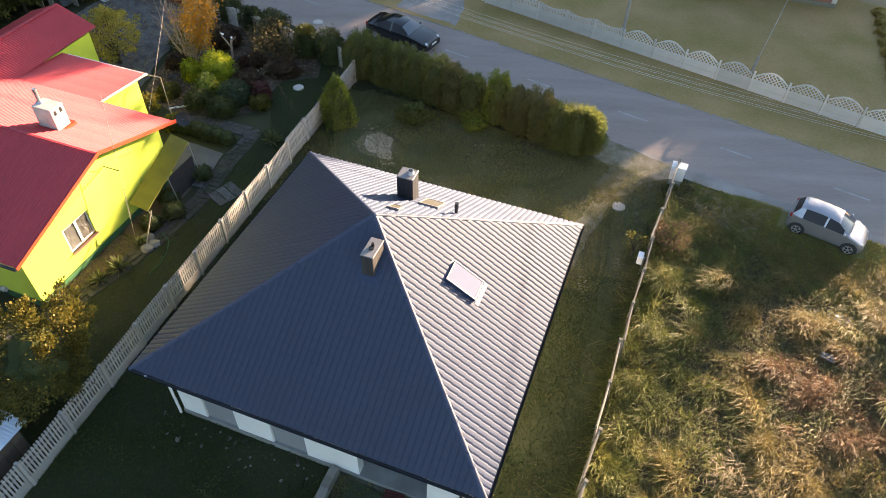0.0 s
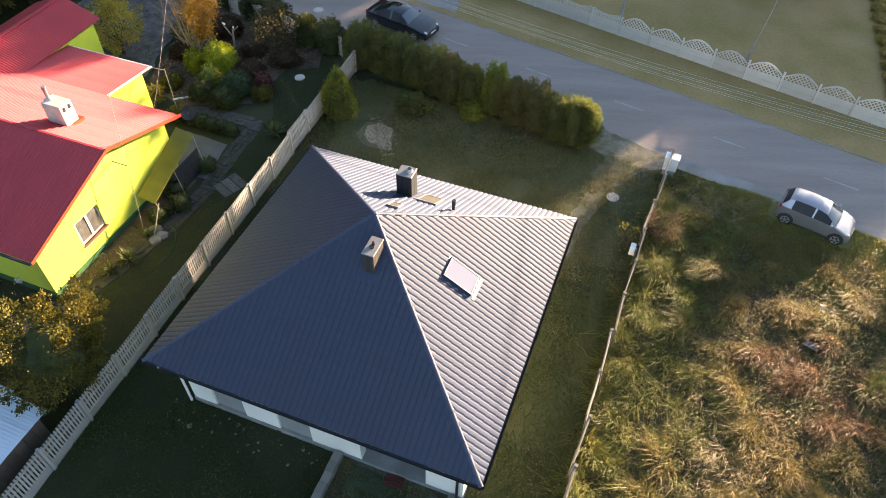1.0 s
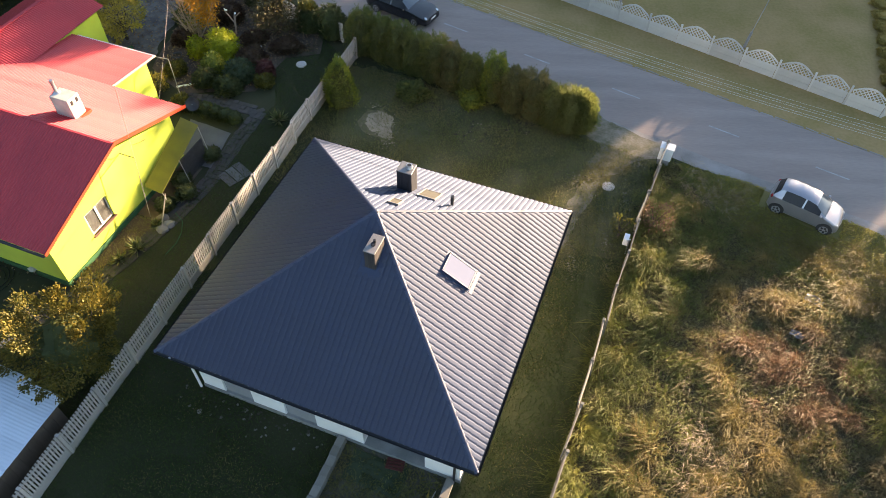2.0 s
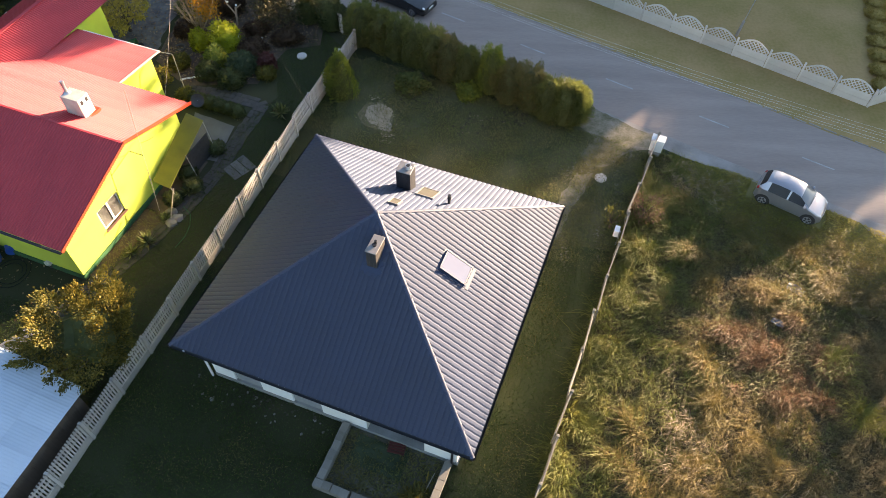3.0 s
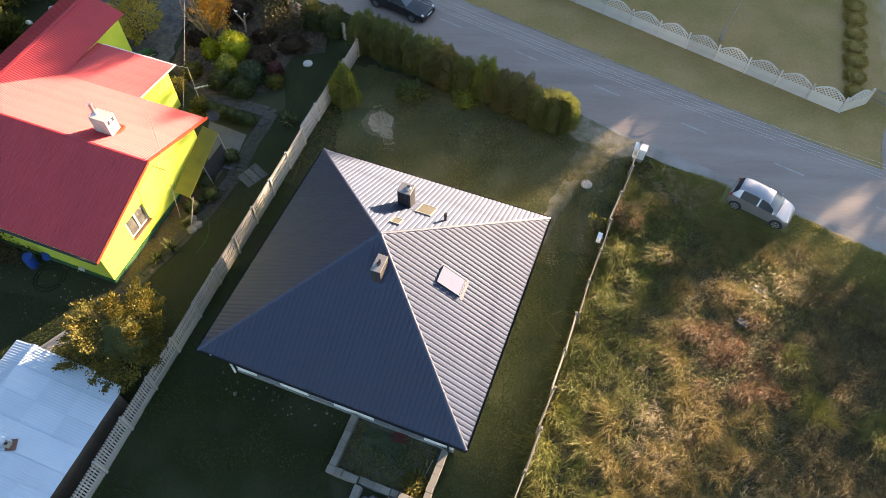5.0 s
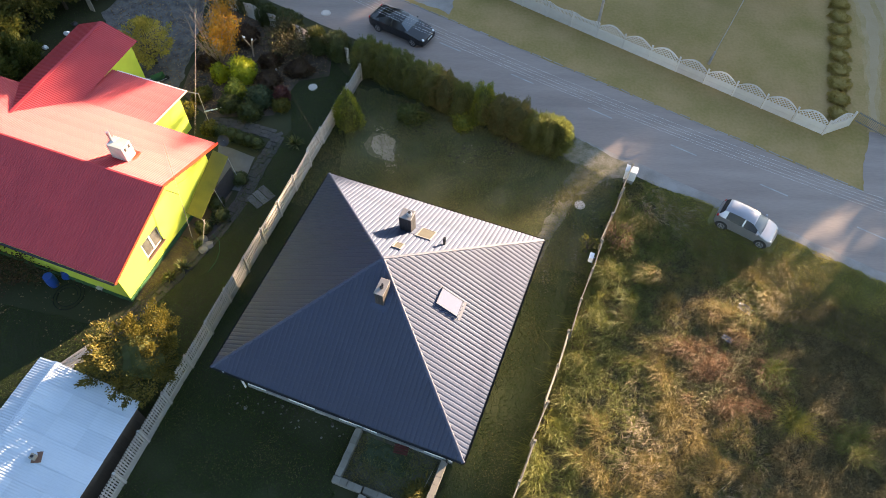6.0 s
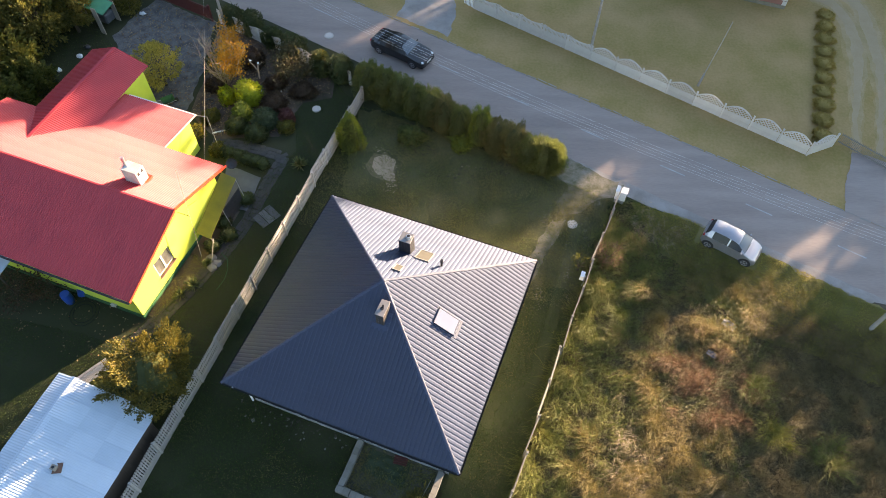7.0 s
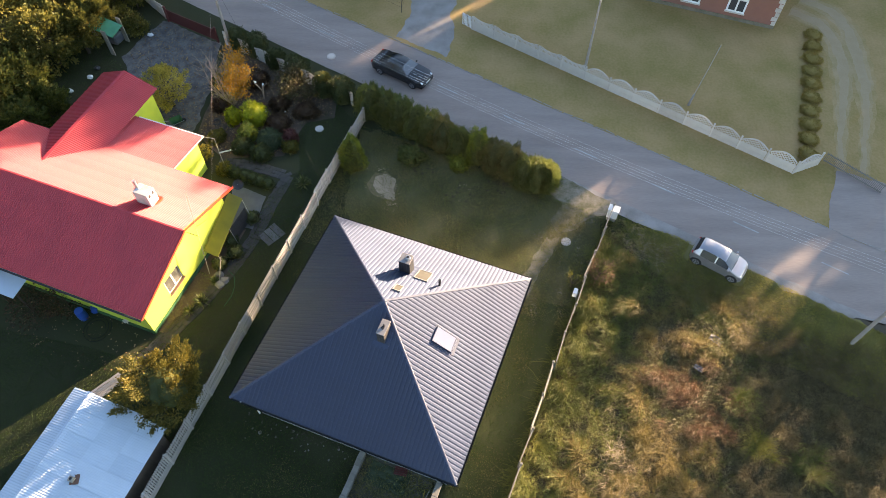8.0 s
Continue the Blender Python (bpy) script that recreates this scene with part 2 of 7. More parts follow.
L = dict(
    meadow_green=foliage("meadow_green", [(0.086, 0.110, 0.026), (0.135, 0.152, 0.038), (0.185, 0.190, 0.050), (0.25, 0.225, 0.076)], thru=0.5, vary=0.28, patch=1.1),
    straw=foliage("straw", [(0.120, 0.102, 0.032), (0.175, 0.138, 0.044), (0.235, 0.175, 0.060), (0.30, 0.225, 0.090)], thru=0.5, vary=0.28, patch=1.1),
    rusty=foliage("rusty_weeds", [(0.105, 0.070, 0.036), (0.155, 0.092, 0.048), (0.21, 0.112, 0.060), (0.22, 0.16, 0.070)], thru=0.5, vary=0.28, patch=0.6),
    lawn=foliage("lawn_blades", [(0.017, 0.036, 0.006), (0.029, 0.056, 0.009), (0.048, 0.076, 0.014), (0.078, 0.086, 0.023)], patch=0.35),
    # brightened for the haze over the back yard; weeds use it too
    yard_green=foliage("yard_green_blades", [(0.085, 0.112, 0.032), (0.140, 0.155, 0.048), (0.205, 0.185, 0.070), (0.275, 0.205, 0.095)], thru=0.4, patch=0.42, vary=0.3),
    roadside=foliage("roadside_blades", [(0.14, 0.15, 0.030), (0.22, 0.21, 0.042), (0.32, 0.28, 0.060), (0.30, 0.22, 0.085)], thru=0.5, vary=0.28, patch=0.7),
    dry_lawn=foliage("dry_lawn_blades", [(0.095, 0.104, 0.028), (0.135, 0.132, 0.038), (0.20, 0.168, 0.062), (0.15, 0.145, 0.042)], thru=0.4, patch=0.5),
    thuja=foliage("thuja_sprays", [(0.054, 0.076, 0.022), (0.098, 0.124, 0.036), (0.150, 0.165, 0.048), (0.20, 0.172, 0.064)], thru=0.45, patch=0.9),
    thuja_brown=foliage("browning_thuja_sprays", [(0.074, 0.086, 0.027), (0.124, 0.118, 0.044), (0.165, 0.138, 0.056), (0.18, 0.19, 0.056)], thru=0.45, patch=0.8),
    thuja_gold=foliage("golden_thuja_sprays", [(0.055, 0.085, 0.018), (0.105, 0.145, 0.027), (0.185, 0.215, 0.036), (0.32, 0.31, 0.050)], patch=1.0),
    # colour of the dark thujas; also paints the shade inside other crowns
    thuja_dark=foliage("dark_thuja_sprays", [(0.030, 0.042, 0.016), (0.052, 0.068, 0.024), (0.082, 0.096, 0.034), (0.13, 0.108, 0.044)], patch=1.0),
    blue_green=foliage("blue_green_needles", [(0.020, 0.036, 0.018), (0.040, 0.064, 0.032), (0.065, 0.092, 0.048), (0.05, 0.07, 0.03)], patch=1.2),
    golden=foliage("golden_leaves", [(0.046, 0.050, 0.012), (0.085, 0.082, 0.017), (0.160, 0.126, 0.024), (0.28, 0.195, 0.034)], patch=0.8),
    orange=foliage("orange_leaves", [(0.22, 0.12, 0.02), (0.42, 0.20, 0.02), (0.55, 0.24, 0.02), (0.40, 0.26, 0.05)], patch=0.8),
    yellow_green=foliage("yellow_green_leaves", [(0.09, 0.12, 0.012), (0.20, 0.24, 0.018), (0.34, 0.36, 0.025), (0.14, 0.17, 0.02)], patch=1.2),
    olive=foliage("olive_leaves", [(0.045, 0.050, 0.012), (0.085, 0.085, 0.018), (0.15, 0.13, 0.026), (0.24, 0.19, 0.05)], patch=0.9),
    yellow_olive=foliage("yellow_olive_leaves", [(0.085, 0.082, 0.018), (0.16, 0.145, 0.028), (0.26, 0.215, 0.040), (0.36, 0.27, 0.06)], thru=0.4, patch=0.9),
    dull_olive=foliage("thinning_olive_leaves", [(0.040, 0.034, 0.018), (0.066, 0.056, 0.026), (0.105, 0.090, 0.040), (0.20, 0.175, 0.090)], thru=0.35, patch=0.9),
    crimson=foliage("crimson_leaves", [(0.06, 0.026, 0.022), (0.11, 0.038, 0.036), (0.16, 0.060, 0.055), (0.09, 0.06, 0.025)], patch=2.0),
    brown=foliage("brown_leaves", [(0.030, 0.018, 0.012), (0.060, 0.034, 0.022), (0.10, 0.058, 0.032), (0.06, 0.055, 0.02)], patch=1.5),
    broad=foliage("tree_leaves", [(0.03, 0.046, 0.011), (0.065, 0.080, 0.018), (0.11, 0.118, 0.026), (0.16, 0.135, 0.036)], patch=0.3),
    spruce=foliage("spruce_needles", [(0.050, 0.062, 0.018), (0.095, 0.100, 0.026), (0.165, 0.150, 0.036), (0.25, 0.20, 0.050)], patch=0.4),
    dry_olive=foliage("dry_olive_sprays", [(0.24, 0.185, 0.050), (0.31, 0.23, 0.064), (0.38, 0.27, 0.085), (0.42, 0.29, 0.10)], thru=0.4, patch=1.2),
    plume=foliage("plume_straw", [(0.22, 0.17, 0.09), (0.30, 0.235, 0.135), (0.38, 0.30, 0.19), (0.46, 0.38, 0.26)], thru=0.4, patch=1.0),
    thatch_green=foliage("green_thatch", [(0.115, 0.114, 0.042), (0.155, 0.144, 0.056), (0.195, 0.166, 0.074), (0.225, 0.175, 0.092)], thru=0.5, vary=0.28, patch=1.3),
    thatch_dry=foliage("dry_thatch_blades", [(0.150, 0.124, 0.058), (0.200, 0.158, 0.078), (0.245, 0.188, 0.100), (0.20, 0.168, 0.076)], thru=0.5, vary=0.28, patch=1.3),
    litter=foliage("fallen_leaf_litter", [(0.085, 0.050, 0.030), (0.16, 0.10, 0.055), (0.26, 0.17, 0.085), (0.36, 0.27, 0.15)], thru=0.1, patch=1.5),
    # yellow leaves, raised in brightness to stand in for sun on the tree
    yellow_leaf=foliage("yellow_leaves", [(0.22, 0.195, 0.044), (0.36, 0.30, 0.060), (0.50, 0.40, 0.080), (0.60, 0.48, 0.11)], thru=0.4, patch=0.9),
    # dry weed tone that also paints the haze over the meadow's far right
    faded=foliage("faded_weeds", [(0.110, 0.094, 0.042), (0.150, 0.122, 0.056), (0.195, 0.152, 0.074), (0.145, 0.134, 0.050)], thru=0.5, vary=0.28, patch=1.1),
    # leaves of the unseen trees, darkened so that roof reflections stay dark
    unseen_leaves=foliage("darkened_unseen_leaves", [(0.010, 0.018, 0.006), (0.020, 0.030, 0.009), (0.034, 0.042, 0.013), (0.05, 0.048, 0.017)], thru=0.2, patch=0.3),
    russet=foliage("russet_leaves", [(0.11, 0.080, 0.048), (0.16, 0.105, 0.062), (0.21, 0.130, 0.080), (0.20, 0.155, 0.075)], thru=0.4, patch=1.5),
    yucca=foliage("yucca_blades", [(0.05, 0.075, 0.02), (0.10, 0.12, 0.04), (0.20, 0.20, 0.09), (0.14, 0.15, 0.05)], patch=1.0),
)


# ---- building helpers ----
def link_mesh(name, bm, material, parent=None):
    me = bpy.data.meshes.new(name)
    bm.normal_update()
    bm.to_mesh(me)
    bm.free()
    me.materials.append(material)
    ob = new(name, me)
    if parent:
        ob.parent = parent
    return ob


def part(name, bm, material, parent, label=""):
    return tagged(link_mesh(name, bm, material, parent), label)


def raw(name, verts, faces, material, parent=None, smooth=False):
    """A mesh from arrays: verts n x 3, faces lists of indices."""
    me = bpy.data.meshes.new(name)
    verts = np.asarray(verts, np.float32)
    faces = np.asarray(faces, np.int32)
    k = faces.shape[1]
    me.vertices.add(len(verts))
    me.vertices.foreach_set("co", verts.ravel())
    me.loops.add(faces.size)
    me.loops.foreach_set("vertex_index", faces.ravel())
    me.polygons.add(len(faces))
    me.polygons.foreach_set("loop_start", np.arange(0, faces.size, k, dtype=np.int32))
    me.polygons.foreach_set("loop_total", np.full(len(faces), k, np.int32))
    if smooth:
        me.polygons.foreach_set("use_smooth", np.ones(len(faces), bool))
    me.update(calc_edges=True)
    me.validate()
    me.materials.append(material)
    ob = new(name, me)
    if parent:
        ob.parent = parent
    return ob


def thing(name, m, label, category, group="", kind=""):
    ob = new(name)
    ob.empty_display_size = 0.2
    ob.matrix_world = m
    return tagged(ob, label, category, group, kind)


def box(bm, x0, x1, y0, y1, z0, z1, bevel=0.0, m=None):
    r = bmesh.ops.create_cube(bm, size=1.0)
    vs = r["verts"]
    t = Matrix.Translation(((x0 + x1) / 2, (y0 + y1) / 2, (z0 + z1) / 2)) @ Matrix.Diagonal((x1 - x0, y1 - y0, z1 - z0, 1))
    bmesh.ops.transform(bm, matrix=(m @ t) if m else t, verts=vs)
    if bevel:
        es = list({e for v in vs for e in v.link_edges})
        bmesh.ops.bevel(bm, geom=es, offset=bevel, segments=1, affect="EDGES", profile=0.5)
    return bm


def boxed(*a, **k):
    return box(bmesh.new(), *a, **k)


def cyl(bm, p0, p1, r0, r1=None, seg=10, caps=True):
    p0, p1 = Vector(p0), Vector(p1)
    d = p1 - p0
    r = bmesh.ops.create_cone(bm, cap_ends=caps, segments=seg, radius1=r0, radius2=r0 if r1 is None else r1, depth=d.length)
    q = d.to_track_quat("Z", "Y").to_matrix().to_4x4()
    bmesh.ops.transform(bm, matrix=Matrix.Translation((p0 + p1) / 2) @ q, verts=r["verts"])
    return bm


def tube_path(bm, pts, r, seg=6):
    for a, b in zip(pts[:-1], pts[1:]):
        cyl(bm, a, b, r, r, seg, caps=True)
    return bm


def inside(px, py, poly):
    """Which of the points lie inside the polygon."""
    res = np.zeros(len(px), bool)
    n = len(poly)
    for i in range(n):
        (x0, y0), (x1, y1) = poly[i], poly[(i + 1) % n]
        hit = (y0 > py) != (y1 > py)
        xi = x0 + (py - y0) * (x1 - x0) / ((y1 - y0) if y1 != y0 else 1e-9)
        res ^= hit & (px < xi)
    return res


def scatter(rng, poly, n, holes=()):
    p = np.array(poly)
    lo, hi = p.min(0), p.max(0)
    out = np.zeros((0, 2))
    while len(out) < n:
        q = rng.uniform(lo, hi, (n, 2))
        keep = inside(q[:, 0], q[:, 1], poly)
        for h in holes:
            keep &= ~inside(q[:, 0], q[:, 1], h)
        out = np.vstack([out, q[keep]])
        if keep.sum() == 0:
            break
    return out[:n]


def blades(name, pts, rng, h, w, lean, material, label, category="grass", lean_dir=None, z=0.0):
    """Many grass blades, each a bent strip that tapers to both ends."""
    n = len(pts)
    hh = h * rng.uniform(0.5, 1.3, n)
    ww = w * rng.uniform(0.6, 1.4, n)
    a = rng.uniform(0, 2 * np.pi, n)
    side = np.stack([np.cos(a), np.sin(a), 0 * a], 1)
    b = rng.uniform(0, 2 * np.pi, n)
    bend = np.stack([np.cos(b), np.sin(b), 0 * b], 1)
    if lean_dir is not None:
        bend = bend * 0.7 + np.array([*lean_dir, 0.0]) * 0.9
    le = (lean * rng.uniform(0.2, 1.2, n))[:, None]
    base = np.c_[pts, np.full(n, z)]
    up = np.array([0, 0, 1.0])
    s = side * (ww / 2)[:, None]
    mid = base + up * (hh * 0.6)[:, None] + bend * le * (hh * 0.35)[:, None]
    tip = base + up * (hh * 0.95)[:, None] * (1 - 0.35 * le) + bend * le * hh[:, None]
    v = np.stack([base, mid + s * 1.15, tip, mid - s * 1.15], 1).reshape(-1, 3)
    i = np.arange(n)[:, None] * 4
    f = np.concatenate([i + [0, 1, 3], i + [3, 1, 2]], 0)
    ob = raw(name, v, f, material)
    return tagged(ob, label, category, kind="stuff")


def leaf_mesh(name, c, d, size, rng, material, parent, aspect=0.5):
    """Leaves at c, pointing along d: folded diamonds."""
    n = len(c)
    d = d / np.maximum(np.linalg.norm(d, axis=1, keepdims=True), 1e-6)
    r = rng.normal(size=(n, 3))
    s = np.cross(d, r)
    s /= np.maximum(np.linalg.norm(s, axis=1, keepdims=True), 1e-6)
    nrm = np.cross(s, d)
    L_ = np.asarray(size).reshape(-1, 1) * np.ones((n, 1))
    w = L_ * aspect / 2
    mid = c + d * L_ * 0.45 + nrm * L_ * 0.08
    v = np.stack([c, mid + s * w - nrm * L_ * 0.1, c + d * L_, mid - s * w - nrm * L_ * 0.1], 1).reshape(-1, 3)
    i = np.arange(n)[:, None] * 4
    f = np.concatenate([i + [0, 1, 2], i + [0, 2, 3]], 0)
    return raw(name, v, f, material, parent)


def unit(v):
    return v / np.maximum(np.linalg.norm(v, axis=-1, keepdims=True), 1e-9)


def lump(bm, c, r, rough, seed, sub=3):
    """An uneven ball, as a dense inner mass or a stone."""
    o = bmesh.ops.create_icosphere(bm, subdivisions=sub, radius=1.0)
    off = Vector((seed * 3.1, seed * 1.7, seed * 0.9))
    for v in o["verts"]:
        k = 1 + rough * noise.noise(v.co * 1.7 + off) + rough * 0.5 * noise.noise(v.co * 4 + off)
        v.co = Vector((v.co.x * r[0], v.co.y * r[1], v.co.z * r[2])) * k + Vector(c)
    return bm


def dense_shrub(name, m, r, h, rng, leaves, label, category, group="", n=2600, leaf=0.16, taper=0.5, up=0.8, core=None, aspect=0.42, ragged=0.3):
    """A clipped or conifer-like shrub: short trunk, inner filler and a skin of many sprays. taper 0: dome, 1: cone.
    core: filler leaves, darker ones paint the inner shade.
    """
    ob = thing(name, m, label, category, group)
    bm = bmesh.new()
    cyl(bm, (0, 0, -0.02), (0, 0, h * 0.5), 0.07, 0.04, 7)
    part("trunk", bm, M["bark"], ob)
    t = rng.uniform(0.02, 1.0, n) ** 0.85
    a = rng.uniform(0, 2 * np.pi, n)
    seed = rng.uniform(0, 50)
    wob = np.array([noise.noise(Vector((math.cos(x) * 1.3 + seed, math.sin(x) * 1.3, z * h * 0.9))) for x, z in zip(a, t)])
    round_top = np.sqrt(np.clip(1 - np.clip((t - 0.55) / 0.45, 0, 1) ** 2, 0, 1))
    prof = ((1 - taper) * round_top + taper * (1 - t) ** 0.75) * (0.82 + 0.18 * np.minimum(t / 0.15, 1))
    wob2 = np.array([noise.noise(Vector((math.cos(x) * 3.1 + seed, math.sin(x) * 3.1, z * h * 2.2))) for x, z in zip(a, t)])
    rad = r * prof * (1 + ragged * wob + ragged * 0.7 * wob2) * rng.uniform(0.76, 1.10, n)
    c = np.stack([np.cos(a) * rad, np.sin(a) * rad, t * h * (1 + (0.04 + 0.2 * ragged) * wob + 0.25 * ragged * wob2 + 0.05 * rng.normal(size=n) * (t > 0.7))], 1)
    d = np.stack([np.cos(a), np.sin(a), np.full(n, up)], 1) + rng.normal(size=(n, 3)) * 0.35
    leaf_mesh("crown", c, d, leaf * rng.uniform(0.6, 1.4, n), rng, leaves, ob, aspect)
    # solid filler; a core darker than the sprays paints the shade between them
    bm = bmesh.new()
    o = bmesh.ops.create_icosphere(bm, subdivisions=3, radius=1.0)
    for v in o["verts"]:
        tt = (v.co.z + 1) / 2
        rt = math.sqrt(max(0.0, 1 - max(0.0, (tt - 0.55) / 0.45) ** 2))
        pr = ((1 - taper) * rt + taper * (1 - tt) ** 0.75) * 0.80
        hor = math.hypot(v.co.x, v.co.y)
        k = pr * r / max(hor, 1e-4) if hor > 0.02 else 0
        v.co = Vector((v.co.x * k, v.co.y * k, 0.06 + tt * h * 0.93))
    part("inner_filler", bm, core or leaves, ob)
    return ob


def leafy_tree(name, m, height, radius, rng, leaves, label, category, group="", trunk_h=None, clumps=60, per=90, leaf=0.14, squash=0.8, cz=None, bark="bark", gap=0.32, spray=0.0):
    """Trunk, limbs and a crown of many clumps of leaves with gaps between them."""
    ob = thing(name, m, label, category, group)
    trunk_h = trunk_h or height * 0.35
    cz = cz or height - radius * squash
    bm = bmesh.new()
    cyl(bm, (0, 0, -0.05), (0, 0, trunk_h), height * 0.028 + 0.03, height * 0.02 + 0.02, 9)
    cs = []
    seed = rng.uniform(0, 60)
    while len(cs) < clumps:
        q = rng.normal(size=3)
        q = q / np.linalg.norm(q) * rng.uniform(0.45, 1.0) ** 0.5
        k = 1 + 0.45 * noise.noise(Vector((q[0] * 1.6 + seed, q[1] * 1.6, q[2] * 1.6)))
        p = np.array([q[0] * radius * k, q[1] * radius * k, cz + q[2] * radius * squash * k])
        if p[2] > trunk_h * 0.5 and p[2] > 0.25:
            cs.append(p)
    for p in cs[: max(10, clumps // 3)]:
        cyl(bm, (0, 0, trunk_h * rng.uniform(0.55, 1.0)), p, height * 0.008 + 0.01, 0.008, 5, caps=False)
    part("trunk", bm, M[bark], ob)
    C, D = [], []
    for p in cs:
        s = radius * gap * rng.uniform(0.6, 1.2)
        q = rng.normal(size=(per, 3)) * s * np.array([0.6, 0.6, 0.45])
        if spray:
            shoot_dir = unit(unit(p - np.array([0, 0, cz])) + np.array([0, 0, 0.7]))
            along = rng.uniform(-0.4, 1.0, (per, 1))
            q = q * (1.15 - 0.75 * np.clip(along, 0, 1)) + shoot_dir * along * spray * rng.uniform(0.5, 1.2)
        C.append(p + q)
        D.append(unit(q) + unit(p - np.array([0, 0, cz]))[None] * 0.6 + np.array([0, 0, 0.25]))
    C, D = np.vstack(C), np.vstack(D)
    ok = C[:, 2] > 0.12
    C, D = C[ok], D[ok] + rng.normal(size=(ok.sum(), 3)) * 0.3
    leaf_mesh("crown", C, D, leaf * rng.uniform(0.6, 1.4, len(C)), rng, leaves, ob, 0.7)
    return ob


def slope_sheet(name, umin, umax, length, pitch, segs, rows, shape, basis, material, parent):
    """A profiled roof sheet. Runs along u (eave) and v (up the slope); umin and umax are functions of v; rows: (v, rise); basis: origin, u, v, normal."""
    o, eu, ev, en = [np.array(x, float) for x in basis]
    lo, hi = min(umin(v) for v, _ in rows), max(umax(v) for v, _ in rows)
    us = np.arange(lo, hi + pitch / segs, pitch / segs)
    vs = []
    for v, rise in rows:
        u = np.clip(us, umin(v), umax(v))
        w = shape(u) + rise
        vs.append(o + u[:, None] * eu + v * ev + w[:, None] * en)
    V = np.vstack(vs)
    n = len(us)
    F_ = []
    for j in range(len(rows) - 1):
        a0, a1 = np.clip(us, umin(rows[j][0]), umax(rows[j][0])), np.clip(us, umin(rows[j + 1][0]), umax(rows[j + 1][0]))
        for i in range(n - 1):
            if a0[i + 1] - a0[i] > 1e-6 or a1[i + 1] - a1[i] > 1e-6:
                F_.append((j * n + i, j * n + i + 1, (j + 1) * n + i + 1, (j + 1) * n + i))
    return raw(name, V, F_, material, parent, smooth=False)


PATCHES = []


def patch(name, poly, material, label, category, kind="structure", jitter=0.25, step=0.25, seed=1, lift=None):
    """A flat ground surface with an uneven edge; later ones lie 4 mm above earlier ones, unless lift says how high."""
    if lift is None:
        PATCHES.append(name)
    z = 0.004 * len(PATCHES) if lift is None else lift
    pts = []
    for (x0, y0), (x1, y1) in zip(poly, poly[1:] + poly[:1]):
        n = max(1, int(math.hypot(x1 - x0, y1 - y0) / step))
        for k in range(n):
            x, y = x0 + (x1 - x0) * k / n, y0 + (y1 - y0) * k / n
            w = noise.noise_vector(Vector((x * 0.9, y * 0.9, seed))) + noise.noise_vector(Vector((x * 2.6, y * 2.6, seed))) * 0.45
            pts.append((x + w.x * jitter, y + w.y * jitter))
    if sum(a[0] * b[1] - b[0] * a[1] for a, b in zip(pts, pts[1:] + pts[:1])) < 0:
        pts.reverse()
    bm = bmesh.new()
    f = bm.faces.new([bm.verts.new((x, y, z)) for x, y in pts])
    bmesh.ops.triangulate(bm, faces=[f])
    return tagged(link_mesh(name, bm, material), label, category, kind=kind)


rng = np.random.default_rng(11)

# ---- ground, road and other surfaces ----
def road_y(x):
    """The near edge of the road; the far edge lies 6.35 m further along y."""
    return 34.55 - 0.565 * x


bm = bmesh.new()
bmesh.ops.create_grid(bm, x_segments=40, y_segments=40, size=600)
ground = tagged(link_mesh("ground", bm, M["ground"]), "dark earth and grass ground around the houses", "ground", kind="structure")
ground.location = (0, 20, -0.012)

ROAD = [(-90, 85.4), (90, -16.3), (90, -9.95), (-90, 91.75)]
patch("verge", [(-32, 58.0), (0.5, 39.9), (26, 25.4), (42, 16.4), (60, 30), (60, 85), (-20, 85)], M["verge"], "mown grass verge and yard across the road", "grass", jitter=0.2, step=0.8, seed=30)
patch("road", ROAD, M["asphalt"], "grey asphalt village road, worn along its edges", "road", jitter=0.10, step=0.8, seed=3)
bm = bmesh.new()
u = Vector((1, -0.565, 0)).normalized()
nrm = Vector((0.565, 1, 0)).normalized()
for k in range(-8, 12):
    p = Vector((-0.95 + 5.13 * k, 38.55 - 3.0 * k, 0))
    q = p + u * 1.75
    s = nrm * 0.05
    bm.faces.new([bm.verts.new((v.x, v.y, 0.014)) for v in (p - s, q - s, q + s, p + s)])
tagged(link_mesh("lane_marking", bm, M["paint"]), "faded white dashed centre line on the road", "road marking", kind="structure")
# low kerb edge of broken asphalt along the far side
bm = bmesh.new()
r2 = np.random.default_rng(5)
for k in range(90):
    x = -30 + k * 0.75
    p = Vector((x, road_y(x) + 6.42 + r2.normal() * 0.05, 0.0))
    box(bm, -0.36, 0.36, -0.02 - r2.uniform(0, 0.03), 0.04, -0.02, 0.026 + r2.uniform(0, 0.012), m=Matrix.Translation(p) @ Matrix.Rotation(math.atan2(-0.565, 1) + r2.normal() * 0.06, 4, "Z"))
tagged(link_mesh("road_edge", bm, M["gravel"]), "raised crumbling dark edge of the road", "kerb", kind="structure")

